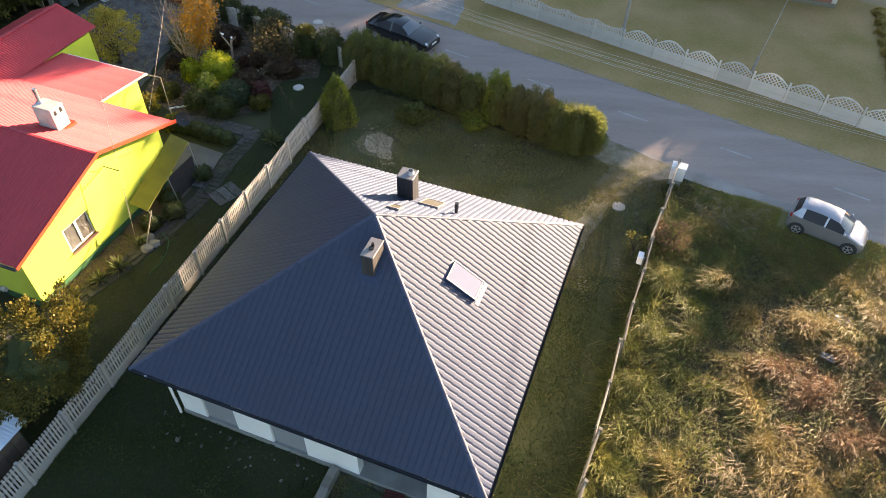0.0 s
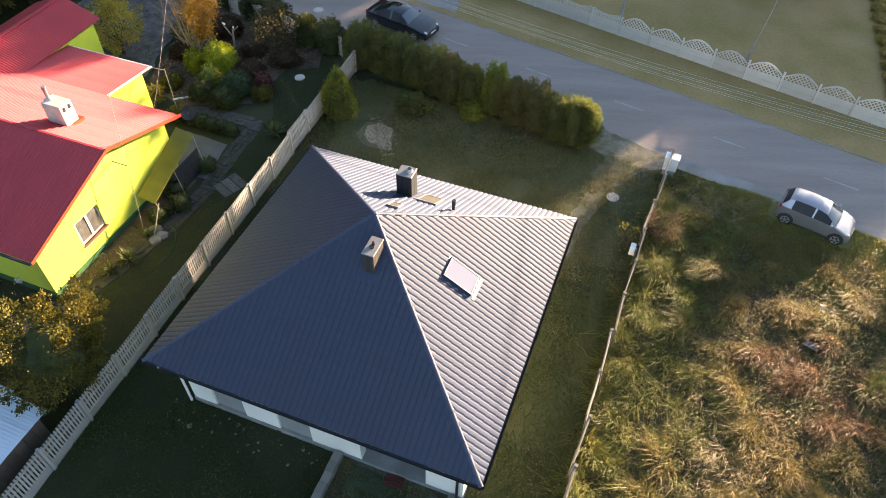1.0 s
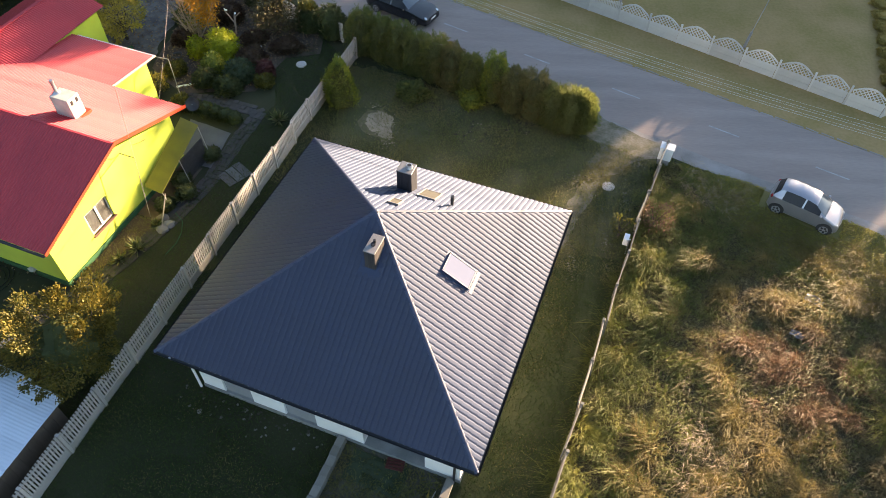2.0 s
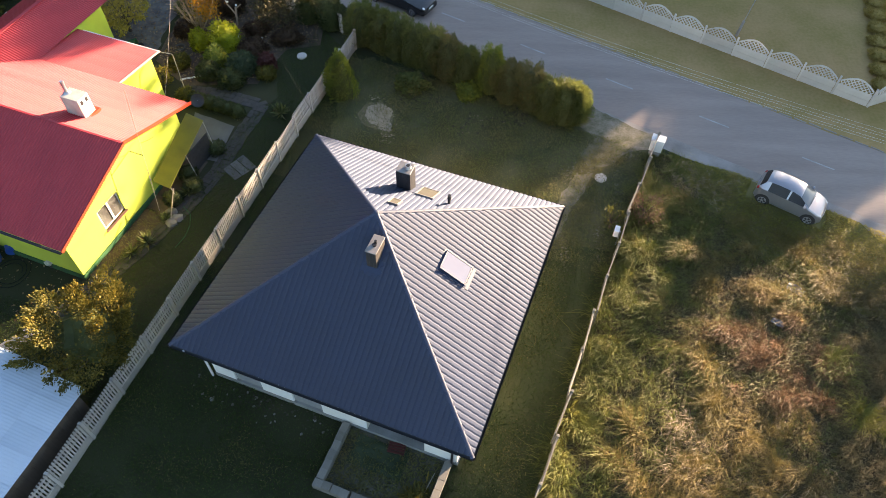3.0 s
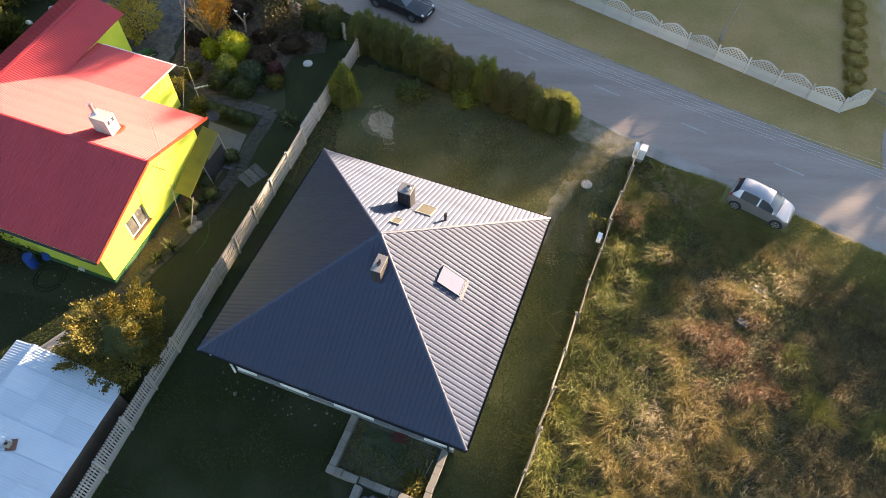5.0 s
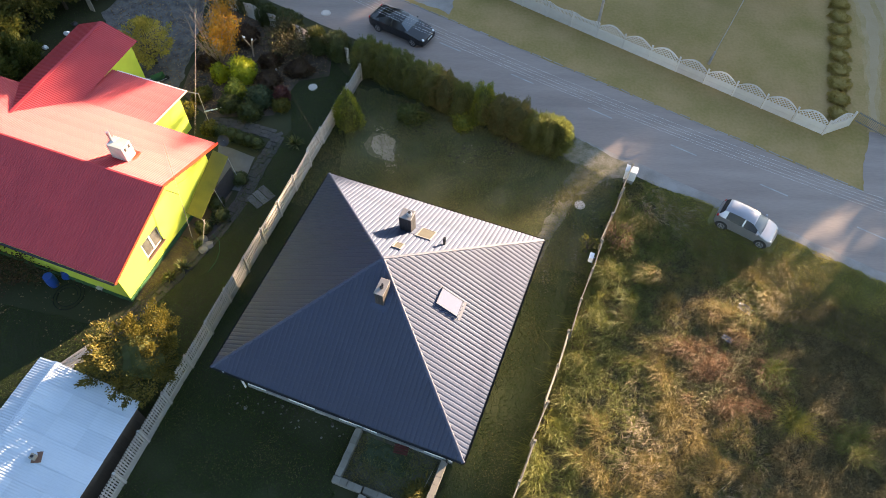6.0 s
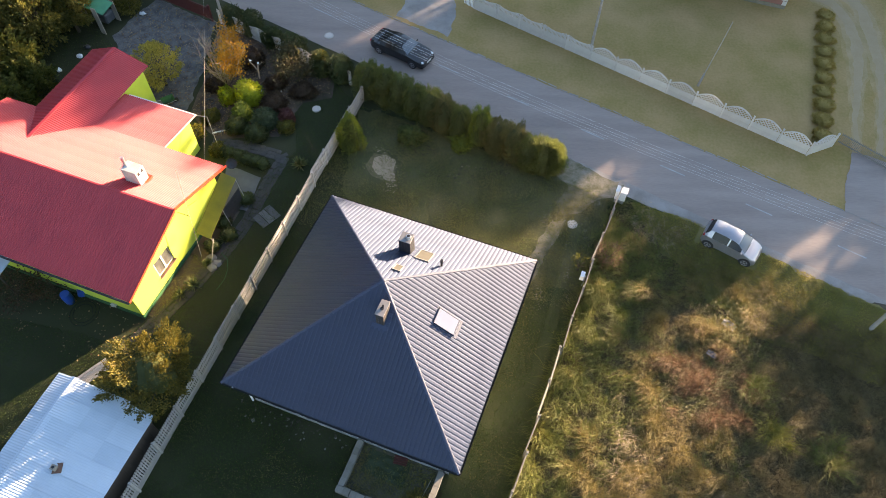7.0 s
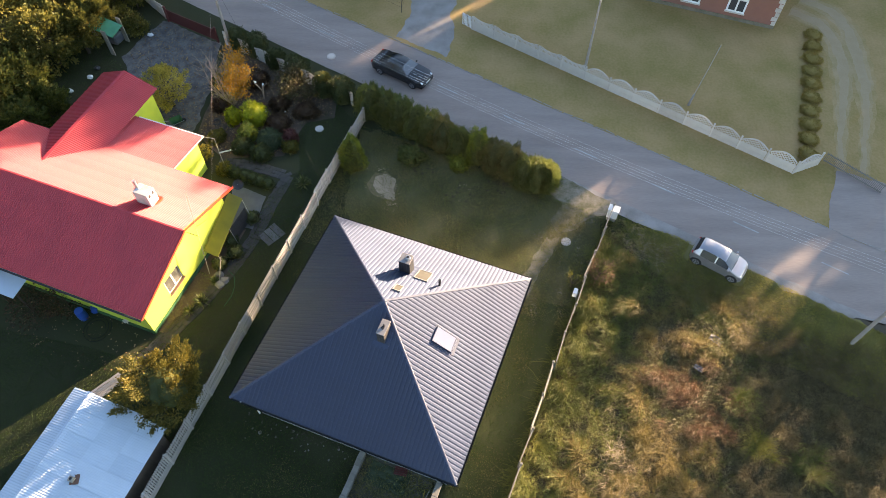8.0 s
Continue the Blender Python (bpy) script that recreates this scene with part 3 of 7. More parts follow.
# back yard ground in a brighter tone, which holds some haze
patch("north_yard", [(-6.3, 33.6), (-6.6, 27.0), (-5.6, 23.4), (-5.4, 21.6), (4.0, 18.4), (7.4, 17.6), (8.2, 18.8), (11.0, 26.4), (7.5, 28.6), (2.5, 30.4), (-3.5, 33.2)], M["lawn"], "rough worn grass ground behind the house, brightened for haze", "grass", jitter=0.5, step=0.3, seed=40)
patch("side_strip", [(4.4, 19.0), (0.9, 8.6), (-1.4, 0.3), (1.8, 0.3), (4.6, 8.3), (7.0, 15.2), (8.6, 19.4), (6.6, 19.6)], M["strip"], "mown green strip between the house and the meadow fence", "grass", jitter=0.3, step=0.4, seed=41)
patch("gravel_apron", [(7.6, 30.15), (10.2, 28.9), (14.5, 26.5), (19, 23.9), (24, 21.1), (30, 17.7), (30, 17.0), (23, 20.6), (18.5, 23.1), (14.5, 25.4), (11.5, 26.9), (9.6, 27.1), (8.4, 28.2), (7.6, 29.4)],
      M["gravel"], "dusty pale gravel strip along the road edge", "gravel", jitter=0.1, step=0.5, seed=7)
patch("drive_entrance", [(7.9, 30.0), (11.6, 27.8), (11.2, 26.6), (9.8, 26.2), (8.6, 25.2), (7.7, 24.9), (7.3, 26.0), (8.2, 27.2), (7.4, 28.4)], M["trodden"], "trodden sandy entrance with sparse grass", "dirt", seed=8)
patch("bare_strip", [(5.3, 19.6), (7.3, 23.3), (7.9, 24.6), (6.8, 24.4), (5.2, 21.2), (4.9, 19.8)], M["trodden"], "bare sandy strip beside the house", "dirt", seed=10)
patch("terrace_floor", [(-4.55, 7.3), (-3.65, 10.1), (0.7, 8.6), (-0.25, 5.85)], M["terrace_soil"], "bare weedy soil inside the terrace walls", "soil", jitter=0.05, seed=12)
patch("garden_bed", [(-18.3, 42.2), (-8.6, 37.0), (-8.4, 34.6), (-10.4, 34.0), (-11.6, 30.7), (-15.8, 30.2), (-18.2, 32.4), (-18.0, 37.0)], M["bark_bed"], "dark leaf-strewn garden bed", "soil", jitter=0.12, step=0.5, seed=15)
patch("yard_paving", [(-26.2, 40.4), (-24.0, 44.9), (-18.7, 42.4), (-18.3, 37.4), (-18.5, 32.9), (-19.4, 31.8), (-21.6, 34.6), (-23.6, 36.0)], M["yard"], "old grey tarmac yard scattered with leaves", "driveway", seed=16)
patch("gate_ramp", [(25.8, 26.3), (28.9, 24.6), (31.2, 27.0), (30.9, 30.4), (27.8, 31.4), (26.6, 28.6)], M["asphalt"], "worn grey ramp from the road to the opposite gate", "dirt", jitter=0.2, seed=17, lift=0.025)
RUTS = ([(28.0, 31.2), (28.9, 34.4), (29.7, 37.2), (30.7, 40.3), (31.3, 43.2), (31.3, 45.4), (30.7, 47.6), (28.6, 49.1)],
        [(29.6, 31.2), (30.7, 34.6), (31.6, 37.3), (32.3, 40.4), (32.7, 43.8), (32.8, 46.8), (32.1, 49.2), (30.0, 50.8)])
for tier, (wide, mt) in enumerate(((1.35, "rut_edge"), (0.95, "rut_mid"), (0.55, "rut"))):
    for k, line in enumerate(RUTS):
        left, right = [], []
        for i, (x, y) in enumerate(line):
            (x0, y0), (x1, y1) = line[max(i - 1, 0)], line[min(i + 1, len(line) - 1)]
            h_ = math.hypot(x1 - x0, y1 - y0)
            nx, ny = (y1 - y0) / h_, -(x1 - x0) / h_
            w_ = (0.34 + 0.50 * min(1.0, max(0.0, (y - 36.0) / 6.0))) * wide
            left.append((x - nx * w_, y - ny * w_))
            right.append((x + nx * w_, y + ny * w_))
        patch("wheel_rut", left + right[::-1], M[mt], "pale sandy wheel rut into the opposite yard", "dirt track", jitter=0.20, step=0.16, seed=50 + k + 7 * tier, lift=0.010 + 0.004 * tier + 0.002 * k)
for tier, (wide, mt) in enumerate(((1.25, "sand_edge"), (1.0, "sand"))):
    patch("sand_heap_spill", [(-4.15 + wide * x, 28.35 + wide * y) for x, y in ((-0.85, 0.1), (-0.55, 0.85), (0.05, 1.05), (0.6, 0.6), (0.7, -0.1), (0.85, -1.2), (0.25, -1.3), (-0.1, -0.75), (-0.5, -0.5))], M[mt], "pale patch of spread building sand", "sand", jitter=0.30, step=0.07, seed=14 + tier, lift=0.017 + 0.004 * tier)
patch("side_track", [(-4.6, 44.0), (-0.3, 41.7), (0.2, 44.0), (-0.2, 47.0), (0.6, 52), (-3.0, 56), (-4.0, 50.0), (-3.6, 46.5)], M["gravel"], "gravel side track joining the road", "gravel", jitter=0.3, seed=20, lift=0.013)
patch("patio", [(-14.6, 28.0), (-12.1, 27.0), (-12.5, 24.2), (-14.2, 24.6)], M["slate"], "grey concrete patio beside the yellow house", "paving", jitter=0.05, seed=21)
BED = [(-16.9, 16.6), (-16.2, 16.3), (-15.05, 18.3), (-13.8, 20.5), (-15.2, 20.75), (-15.75, 20.5)]
patch("wall_bed", BED, M["bark_bed"], "dark weedy soil bed below the gable wall", "soil", jitter=0.08, step=0.2, seed=31, lift=0.008)
patch("cellar_pit_floor", [(-14.2, 24.6), (-12.9, 24.2), (-14.1, 20.4), (-15.2, 20.8)], M["bark_bed"], "dark ground under the cellar cover", "soil", jitter=0.05, seed=22)
patch("dry_ground", [(24.0, 19.6), (27.5, 19.2), (32, 16), (30, 12), (26, 14.5), (24.4, 17.4)], M["soil"], "stony bare ground round the pole", "dirt", jitter=0.5, seed=23)

patch("meadow_ground", [(1.8, 0.0), (4.0, 6.4), (6.3, 12.8), (8.6, 19.2), (10.9, 25.2), (14.3, 24.2), (18.3, 22.0), (23, 19.2), (32, 14.3), (40, 10), (40, -12), (2, -12)], M["meadow"], "dry earth and dead grass under the meadow", "ground", jitter=0.3, step=0.6, seed=25)


def blotches(name, spots, material, label, category, seed):
    """Many small ragged stains of loose material on the ground, thinning outwards. spots: centre x, y, spread x, spread y, count, size."""
    PATCHES.append(name)
    z, rb, bm_ = 0.004 * len(PATCHES), np.random.default_rng(seed), bmesh.new()
    k_ = 0
    for cx_, cy_, sx_, sy_, n_, r_ in spots:
        for _ in range(n_):
            dx, dy = rb.normal(size=2)
            rad = r_ * rb.uniform(0.4, 1.2) * max(0.25, 1 - 0.28 * math.hypot(dx, dy))
            x_, y_, o_, e_ = cx_ + dx * sx_, cy_ + dy * sy_, rb.uniform(0, 99), rb.uniform(0.6, 1.0)
            k_ += 1
            ring_ = []
            for a_ in np.linspace(0, 2 * math.pi, 22, endpoint=False):
                q_ = rad * (1 + 0.6 * noise.noise(Vector((math.cos(a_) * 1.5 + o_, math.sin(a_) * 1.5, o_))) + 0.3 * noise.noise(Vector((math.cos(a_) * 5 + o_, math.sin(a_) * 5, 0))))
                ring_.append(bm_.verts.new((x_ + math.cos(a_) * q_, y_ + math.sin(a_) * q_ * e_, z + (k_ % 60) * 0.0003)))
            bm_.faces.new(ring_)
    bmesh.ops.triangulate(bm_, faces=bm_.faces)
    return tagged(link_mesh(name, bm_, material), label, category, kind="stuff")


blotches("sand_spill", [(-4.1, 28.3, 0.75, 0.85, 120, 0.05), (-3.5, 26.8, 0.30, 0.5, 50, 0.06), (-4.6, 29.9, 0.4, 0.3, 20, 0.07), (0.7, 27.7, 0.5, 0.4, 24, 0.045), (1.9, 28.7, 0.7, 0.2, 22, 0.05), (3.6, 28.3, 0.8, 0.4, 20, 0.045)], M["sand"], "pale building sand spread on the grass", "sand", 61)
blotches("rubbly_soil", [(-8.9 + 1.0 * k, 11.35 - 0.33 * k, 0.5, 0.32, 26, 0.06) for k in range(5)], M["rubbly"], "rubbly soil along the house wall", "dirt", 65)
blotches("bare_lawn_spots", [(4.6, 28.7, 1.4, 0.45, 90, 0.12), (1.0, 28.0, 1.3, 0.6, 60, 0.10), (-1.5, 30.0, 1.2, 0.6, 50, 0.10), (-13.1, 6.0, 0.35, 0.6, 60, 0.05), (-9.5, 8.6, 0.6, 0.3, 14, 0.03)], M["soil"], "small bare worn spots in the shaded lawn", "soil", 63)
blotches("gravel_dust", [(8.4, 26.4, 0.5, 0.7, 160, 0.06), (10.0, 26.3, 0.35, 0.6, 120, 0.06), (7.0, 24.6, 0.7, 0.8, 160, 0.06), (9.0, 24.0, 0.2, 1.3, 120, 0.05), (7.7, 20.5, 0.2, 1.8, 120, 0.045), (5.9, 19.6, 0.2, 1.2, 80, 0.05)], M["trodden"], "pale gravel and dust trodden into the entrance", "gravel", 62)

# ---- grass ----
RF = [(11.3, 26.6), (9.75, 22.5), (8.45, 19.2), (7.3, 16.1), (6.15, 12.8), (5.0, 9.6), (3.85, 6.4), (2.7, 3.2), (1.6, 0.0)]
MEADOW = RF[::-1] + [(12.4, 26.4), (18, 23.3), (24, 20.2), (34, 14.6), (34, -2), (1.2, -2)]
CAR_HOLE = [(15.6, 23.6), (16.4, 24.9), (19.9, 22.5), (19.1, 21.2)]


def field(p, f, s):
    return np.array([noise.noise(Vector((x * f + s, y * f - s, s))) for x, y in p])


def tufts(name, centres, rng, per, spread, h, w, droop, heading, material, label, category="grass"):
    """Tussocks: blades that fan out of each centre and are combed over towards that tussock's heading."""
    n = len(centres)
    hh, sp = np.broadcast_to(h, n), np.broadcast_to(spread, n)
    idx = np.repeat(np.arange(n), per)
    off = rng.normal(size=(len(idx), 2)) * sp[idx, None] * 0.5
    size = hh[idx] * rng.uniform(0.55, 1.2, len(idx))
    comb = np.stack([np.cos(heading), np.sin(heading)], 1)[idx]
    d2 = comb * 0.9 + off / sp[idx, None] * 0.9 + rng.normal(size=(len(idx), 2)) * 0.28
    bend = np.c_[d2, np.zeros(len(idx))]
    base = np.c_[centres[idx] + off, np.zeros(len(idx))]
    a_ = np.arctan2(d2[:, 1], d2[:, 0]) + np.pi / 2 + rng.normal(size=len(idx)) * 0.6
    s_ = np.stack([np.cos(a_), np.sin(a_), 0 * a_], 1) * (w * rng.uniform(0.6, 1.4, len(idx)) / 2)[:, None]
    le = (droop * rng.uniform(0.5, 1.3, len(idx)))[:, None]
    up = np.array([0, 0, 1.0])
    k_ = size[:, None]
    mid = base + up * k_ * 0.62 + bend * le * k_ * 0.32
    tip = base + up * k_ * (0.92 - 0.36 * np.minimum(le, 1.4)) + bend * le * k_
    v = np.stack([base, mid + s_, tip, mid - s_], 1).reshape(-1, 3)
    i = np.arange(len(idx))[:, None] * 4
    f = np.concatenate([i + [0, 1, 3], i + [3, 1, 2]], 0)
    return tagged(raw(name, v, f, material), label, category, kind="stuff")


def meadow_kind(p, r):
    """For places in the meadow: green, straw, rust or faded (0 to 3; faded also paints haze), the height factor and the
    nearness to the road.
    """
    f1_, f2_ = field(p, 0.33, 3.0), field(p, 0.9, 8.0)
    far = p[:, 0] - (1.6 + 0.372 * p[:, 1])
    short_ = np.clip(((p[:, 1] - (34.55 - 0.565 * p[:, 0])) / 1.15 + 4.5) / 3.0, 0, 1)
    rust = np.exp(-(((p[:, 0] - 15.0) / 3.6) ** 2 + ((p[:, 1] - 13.5) / 3.4) ** 2)) * 0.9 + 0.5 * f2_ + 0.25 * f1_
    dry_ = f1_ * 0.6 + 0.55 * f2_ - 0.50 * np.clip(1 - far / 4.5, 0, 1) + 0.10 * short_ + 0.20 * np.clip((far - 3.5) / 3.0, 0, 1) - 0.14 * np.clip((far - 9.0) / 4.0, 0, 1) + 0.14 * r.normal(size=len(p))
    hazed_ = (far - 8.5) / 5.0 + 0.8 * f1_ + 0.35 * f2_ - 0.9 * short_ + 0.15 * r.normal(size=len(p))
    return np.where(rust > 0.62, 2, np.where(hazed_ > 0.45, 3, np.where(dry_ > 0.15, 1, 0))), f1_, f2_, short_


wind = (-0.75, -0.5)
# matted short growth over the whole meadow
pm = scatter(rng, MEADOW, 210000, [CAR_HOLE])
kd, f1, f2, short = meadow_kind(pm, rng)
for nm, k, lf, lab in (("meadow_thatch", (kd == 0) | (kd == 2), "thatch_green", "matted short green and brown growth under the meadow grass"), ("faded_thatch", kd == 3, "faded", "matted grey-brown growth under the withered weeds, toned for haze"), ("dry_thatch", kd == 1, "thatch_dry", "matted dead grass under the meadow grass")):
    blades(nm, pm[k], rng, 0.24 * (1 - 0.5 * short[k]), 0.032, 1.2, L[lf], lab, lean_dir=wind)
# tussocks combed by the wind, with worn wheel lines left open between them
pc = scatter(rng, MEADOW, 24000, [CAR_HOLE])
kd, f1, f2, short = meadow_kind(pc, rng)
ruts = np.minimum(np.abs(pc[:, 0] - (8.5 + 0.62 * (pc[:, 1] - 12.0)) + 0.25 * f2), np.abs(pc[:, 0] - (10.1 + 0.62 * (pc[:, 1] - 12.0)) + 0.25 * f2))
hold = ((ruts > 0.34) | (rng.uniform(size=len(pc)) < 0.25)) & (rng.uniform(size=len(pc)) > short * 0.45) & (rng.uniform(size=len(pc)) < 0.62 + 0.9 * (f2 + 0.35))
pc, kd, f1, f2, short = pc[hold], kd[hold], f1[hold], f2[hold], short[hold]
turn_ = np.arctan2(wind[1], wind[0]) + 2.6 * field(pc, 0.6, 71.0) + 0.95 * rng.normal(size=len(pc))
tall = (0.20 + 0.50 * np.clip(f2 + 0.18, 0, 1)) * rng.uniform(0.7, 1.35, len(pc)) * (1 - 0.6 * short) * (1 + 0.7 * np.clip(1 - (pc[:, 0] - 1.6 - 0.372 * pc[:, 1]) / 5.0, 0, 1))
for nm, q, lf, lab, hgt, wd in (("meadow_grass", 0, "meadow_green", "tall green uncut meadow grass in tussocks", 0.95, 0.028), ("straw_grass", 1, "straw", "tall dry straw-coloured meadow grass in tussocks", 1.1, 0.024), ("weeds", 2, "rusty", "withered rust-brown meadow weeds", 0.9, 0.024), ("faded_weeds", 3, "faded", "grey-brown withered meadow weeds, toned for haze", 0.9, 0.024)):
    k = kd == q
    tufts(nm, pc[k], rng, 19, 0.10 + 0.26 * tall[k], tall[k] * hgt, wd * 0.72, 0.75, turn_[k], L[lf], lab)
# pale plume patches of dry reed grass
for cx, cy, sx, sy, n, wdir_ in ((10.4, 9.6, 0.60, 1.1, 70, 3.7), (13.2, 24.2, 0.7, 0.7, 40, -1.0), (14.6, 7.2, 1.2, 0.8, 45, 3.9)):
    q = rng.normal(size=(n, 2)) * [sx, sy] + [cx, cy]
    tufts("reed_grass", q, rng, 14, 0.24, 0.55 * rng.uniform(0.6, 1.2, n), 0.016, 0.9, np.full(n, wdir_) + rng.normal(size=n) * 0.4, L["plume"], "pale feathery dry reed grass")
for cx, cy, sx, n, lf in ((18.0, 11.2, 0.38, 26, "roadside"), (17.6, 13.5, 0.4, 24, "meadow_green"), (10.6, 23.0, 0.6, 30, "meadow_green"), (20.6, 10.0, 0.5, 30, "meadow_green")):
    q = rng.normal(size=(n, 2)) * sx + [cx, cy]
    tufts("grass_tussock", q, rng, 34, 0.26, 0.60 * rng.uniform(0.7, 1.2, n), 0.018, 0.9, rng.uniform(0, 6.28, n), L[lf], "dense tussock of meadow grass")

# brighter turf and blades, widened inwards to paint the sunlit patch by the car
patch("roadside_ground", [(12.2, 26.2), (15.4, 25.0), (18.3, 23.4), (22.5, 21.0), (28, 17.8), (34, 14.4), (34, 9.5), (27, 12.6), (22, 15.6), (18.5, 16.8), (16.0, 19.0), (13.0, 23.6)], M["roadside"], "short yellow-green turf beside the road, brightened over the sunlit patch", "grass", jitter=0.5, step=0.4, seed=44)
ROADSIDE = [(12.2, 26.3), (15.4, 25.2), (18.3, 23.7), (22.5, 21.2), (28, 18.0), (34, 14.6), (34, 9.5), (27, 12.6), (22, 15.6), (18.5, 16.8), (16.0, 19.4), (13.0, 24.0)]
blades("sunlit_roadside_grass", scatter(rng, ROADSIDE, 60000, [[(15.8, 23.5), (16.4, 24.6), (19.7, 22.4), (19.1, 21.3)]]), rng, 0.20, 0.026, 0.9, L["roadside"], "short yellow-green grass along the road edge, brightened over the sunlit patch", lean_dir=wind)

HOUSE_HOLE = [(-8.9, 11.9), (-6.4, 22.5), (4.6, 18.8), (1.2, 8.2)]
LF0, LFD = Vector((-6.2, 34.4, 0)), Vector((-0.2803, -0.9599, 0))
YARD = [(-6.9, 34.2), (-15.9, 2.0), (1.9, 0.5), (4.6, 8.3), (7.0, 15.2), (9.5, 21.8), (11.0, 26.2), (9.4, 27.2), (7.0, 28.0), (2.5, 30.2), (-4, 33.0)]
TRACKS = [[(8.5, 25.4), (9.1, 25.2), (8.0, 21.0), (6.9, 17.2), (5.7, 13.2), (5.1, 13.3), (6.3, 17.3), (7.4, 21.2)], [(-5.9, 28.4), (-5.2, 29.5), (-4.0, 29.8), (-3.1, 29.1), (-2.9, 27.9), (-4.5, 26.7)]]
TERRACE = [(-4.6, 7.2), (-3.6, 10.3), (0.9, 8.8), (-0.2, 5.7), (-2.1, 4.2), (-3.6, 4.9)]
py = scatter(rng, YARD, 250000, [HOUSE_HOLE, TERRACE])
on_track = np.zeros(len(py), bool)
for tr in TRACKS:
    on_track |= inside(py[:, 0], py[:, 1], tr)
py = py[~on_track | (rng.uniform(size=len(py)) < 0.50)]
g1 = field(py, 0.45, 50.0)
dry = (py[:, 0] > 3.5) & (py[:, 1] > 19.0)
edge = np.exp(-((py[:, 0] - (2.1 + 0.323 * (py[:, 1] - 7.0))) / 0.8) ** 2) * np.clip((py[:, 1] - 5) / 3, 0, 1)          # along the eaves
drymask = (0.5 * g1 + 0.20 * dry + 0.14 * edge + 0.20 * rng.normal(size=len(py))) > 0.36
thin = rng.uniform(size=len(py)) < np.clip(0.75 + g1, 0.15, 1)
# back blades take haze into their colour, front ones keep the house's shade
north = (py[:, 1] + 0.33 * py[:, 0] > 20.5) & (rng.uniform(size=len(py)) < 0.8)
blades("yard_grass", py[~drymask & thin & ~north], rng, 0.13, 0.021, 1.0, L["lawn"], "short uneven green yard grass")
blades("dry_yard_grass", py[drymask & thin], rng, 0.13, 0.021, 1.0, L["dry_lawn"], "dry yellowing yard grass")
blades("tussocky_grass", py[north & ~drymask & thin], rng, 0.15, 0.021, 1.0, L["yard_green"], "rough olive-green grass behind the house, brightened for haze")
GARDEN = [(-17.8, 14.5), (-13.0, 21.5), (-11.9, 27.0), (-10.2, 29.5), (-11.0, 33.8), (-8.6, 36.3), (-7.0, 34.6), (-14.8, 7.6), (-22.5, 7.0), (-28, 16.5), (-20, 15.2)]
pg = scatter(rng, GARDEN, 60000)
blades("garden_lawn", pg, rng, 0.09, 0.024, 0.9, L["lawn"], "short green garden lawn")
blades("bed_weeds", scatter(rng, BED, 1500), rng, 0.16, 0.018, 1.1, L["yard_green"], "sparse weeds in the bed below the gable", "weeds")
WEST = [(-32, 30), (-24.5, 33), (-25.0, 38.5), (-27, 40.5), (-26, 45), (-36, 50)]
blades("hedge_bottom_grass", scatter(rng, WEST, 12000), rng, 0.12, 0.03, 0.9, L["lawn"], "shaded grass below the trees")


# ---- the main house ----
HX = pose(-2.47, 15.27, 0, 0, 0, -18.2)
house = thing("house", HX, "single-storey white house with a dark blue-grey metal tile pyramid roof", "house")
EAVE, TOP, HALF, WALL = 3.42, 7.20, 6.22, 5.5


def walls_ring(bm, h0, h1, half, thick):
    for x0, x1, y0, y1 in ((-half, half, half - thick, half), (-half, -half + thick, -half, half - thick), (half - thick, half, -half, half - thick)):
        box(bm, x0, x1, y0, y1, h0, h1)


bm = bmesh.new()
walls_ring(bm, 0.25, 3.3, WALL, 0.35)
SEG = [(-5.15, -4.5), (-3.2, -1.75), (-0.4, 1.6), (4.1, 5.15)]
for a, b in SEG:
    box(bm, a, b, -WALL, -WALL + 0.35, 0.25, 3.3)
for a, b in ((-4.5, -3.2), (-1.75, -0.4)):
    box(bm, a, b, -WALL, -WALL + 0.35, 2.45, 3.3)
part("wall", bm, M["white_wall"], house, "white rendered outer wall")
for a, b in ((-4.5, -3.2), (-1.75, -0.4)):
    part("wall_panel", boxed(a, b, -WALL + 0.08, -WALL + 0.35, 0.25, 1.85), M["grey_wall"], house, "grey rendered panel below the window")
    win = part("window", boxed(a + 0.01, b - 0.01, -WALL + 0.12, -WALL + 0.20, 1.85, 2.45), M["gutter"], house, "dark framed window")
    part("pane", boxed(a + 0.08, (a + b) / 2 - 0.04, -WALL + 0.105, -WALL + 0.118, 1.92, 2.38), M["glass"], win)
    part("pane", boxed((a + b) / 2 + 0.04, b - 0.08, -WALL + 0.105, -WALL + 0.118, 1.92, 2.38), M["glass"], win)
    part("window_sill", boxed(a - 0.03, b + 0.03, -WALL - 0.06, -WALL + 0.12, 1.82, 1.85), M["gutter"], house)
bm = bmesh.new()
box(bm, -5.53, 5.53, -5.53, 5.53, -0.05, 0.25)
part("plinth", bm, M["plinth"], house, "grey plinth")
# recessed terrace niche
bm = bmesh.new()
box(bm, 1.6, 4.1, -3.6, -3.35, 0.25, 3.3)
box(bm, 1.35, 1.6, -5.15, -3.35, 0.25, 3.3)
box(bm, 4.1, 4.35, -5.15, -3.35, 0.25, 3.3)
part("niche_wall", bm, M["grey_wall"], house, "grey wall of the recessed terrace")
door = part("door", boxed(1.8, 3.9, -3.66, -3.605, 0.3, 2.5), M["gutter"], house, "dark terrace door")
part("pane", boxed(1.9, 2.8, -3.675, -3.662, 0.4, 2.4), M["glass"], door)
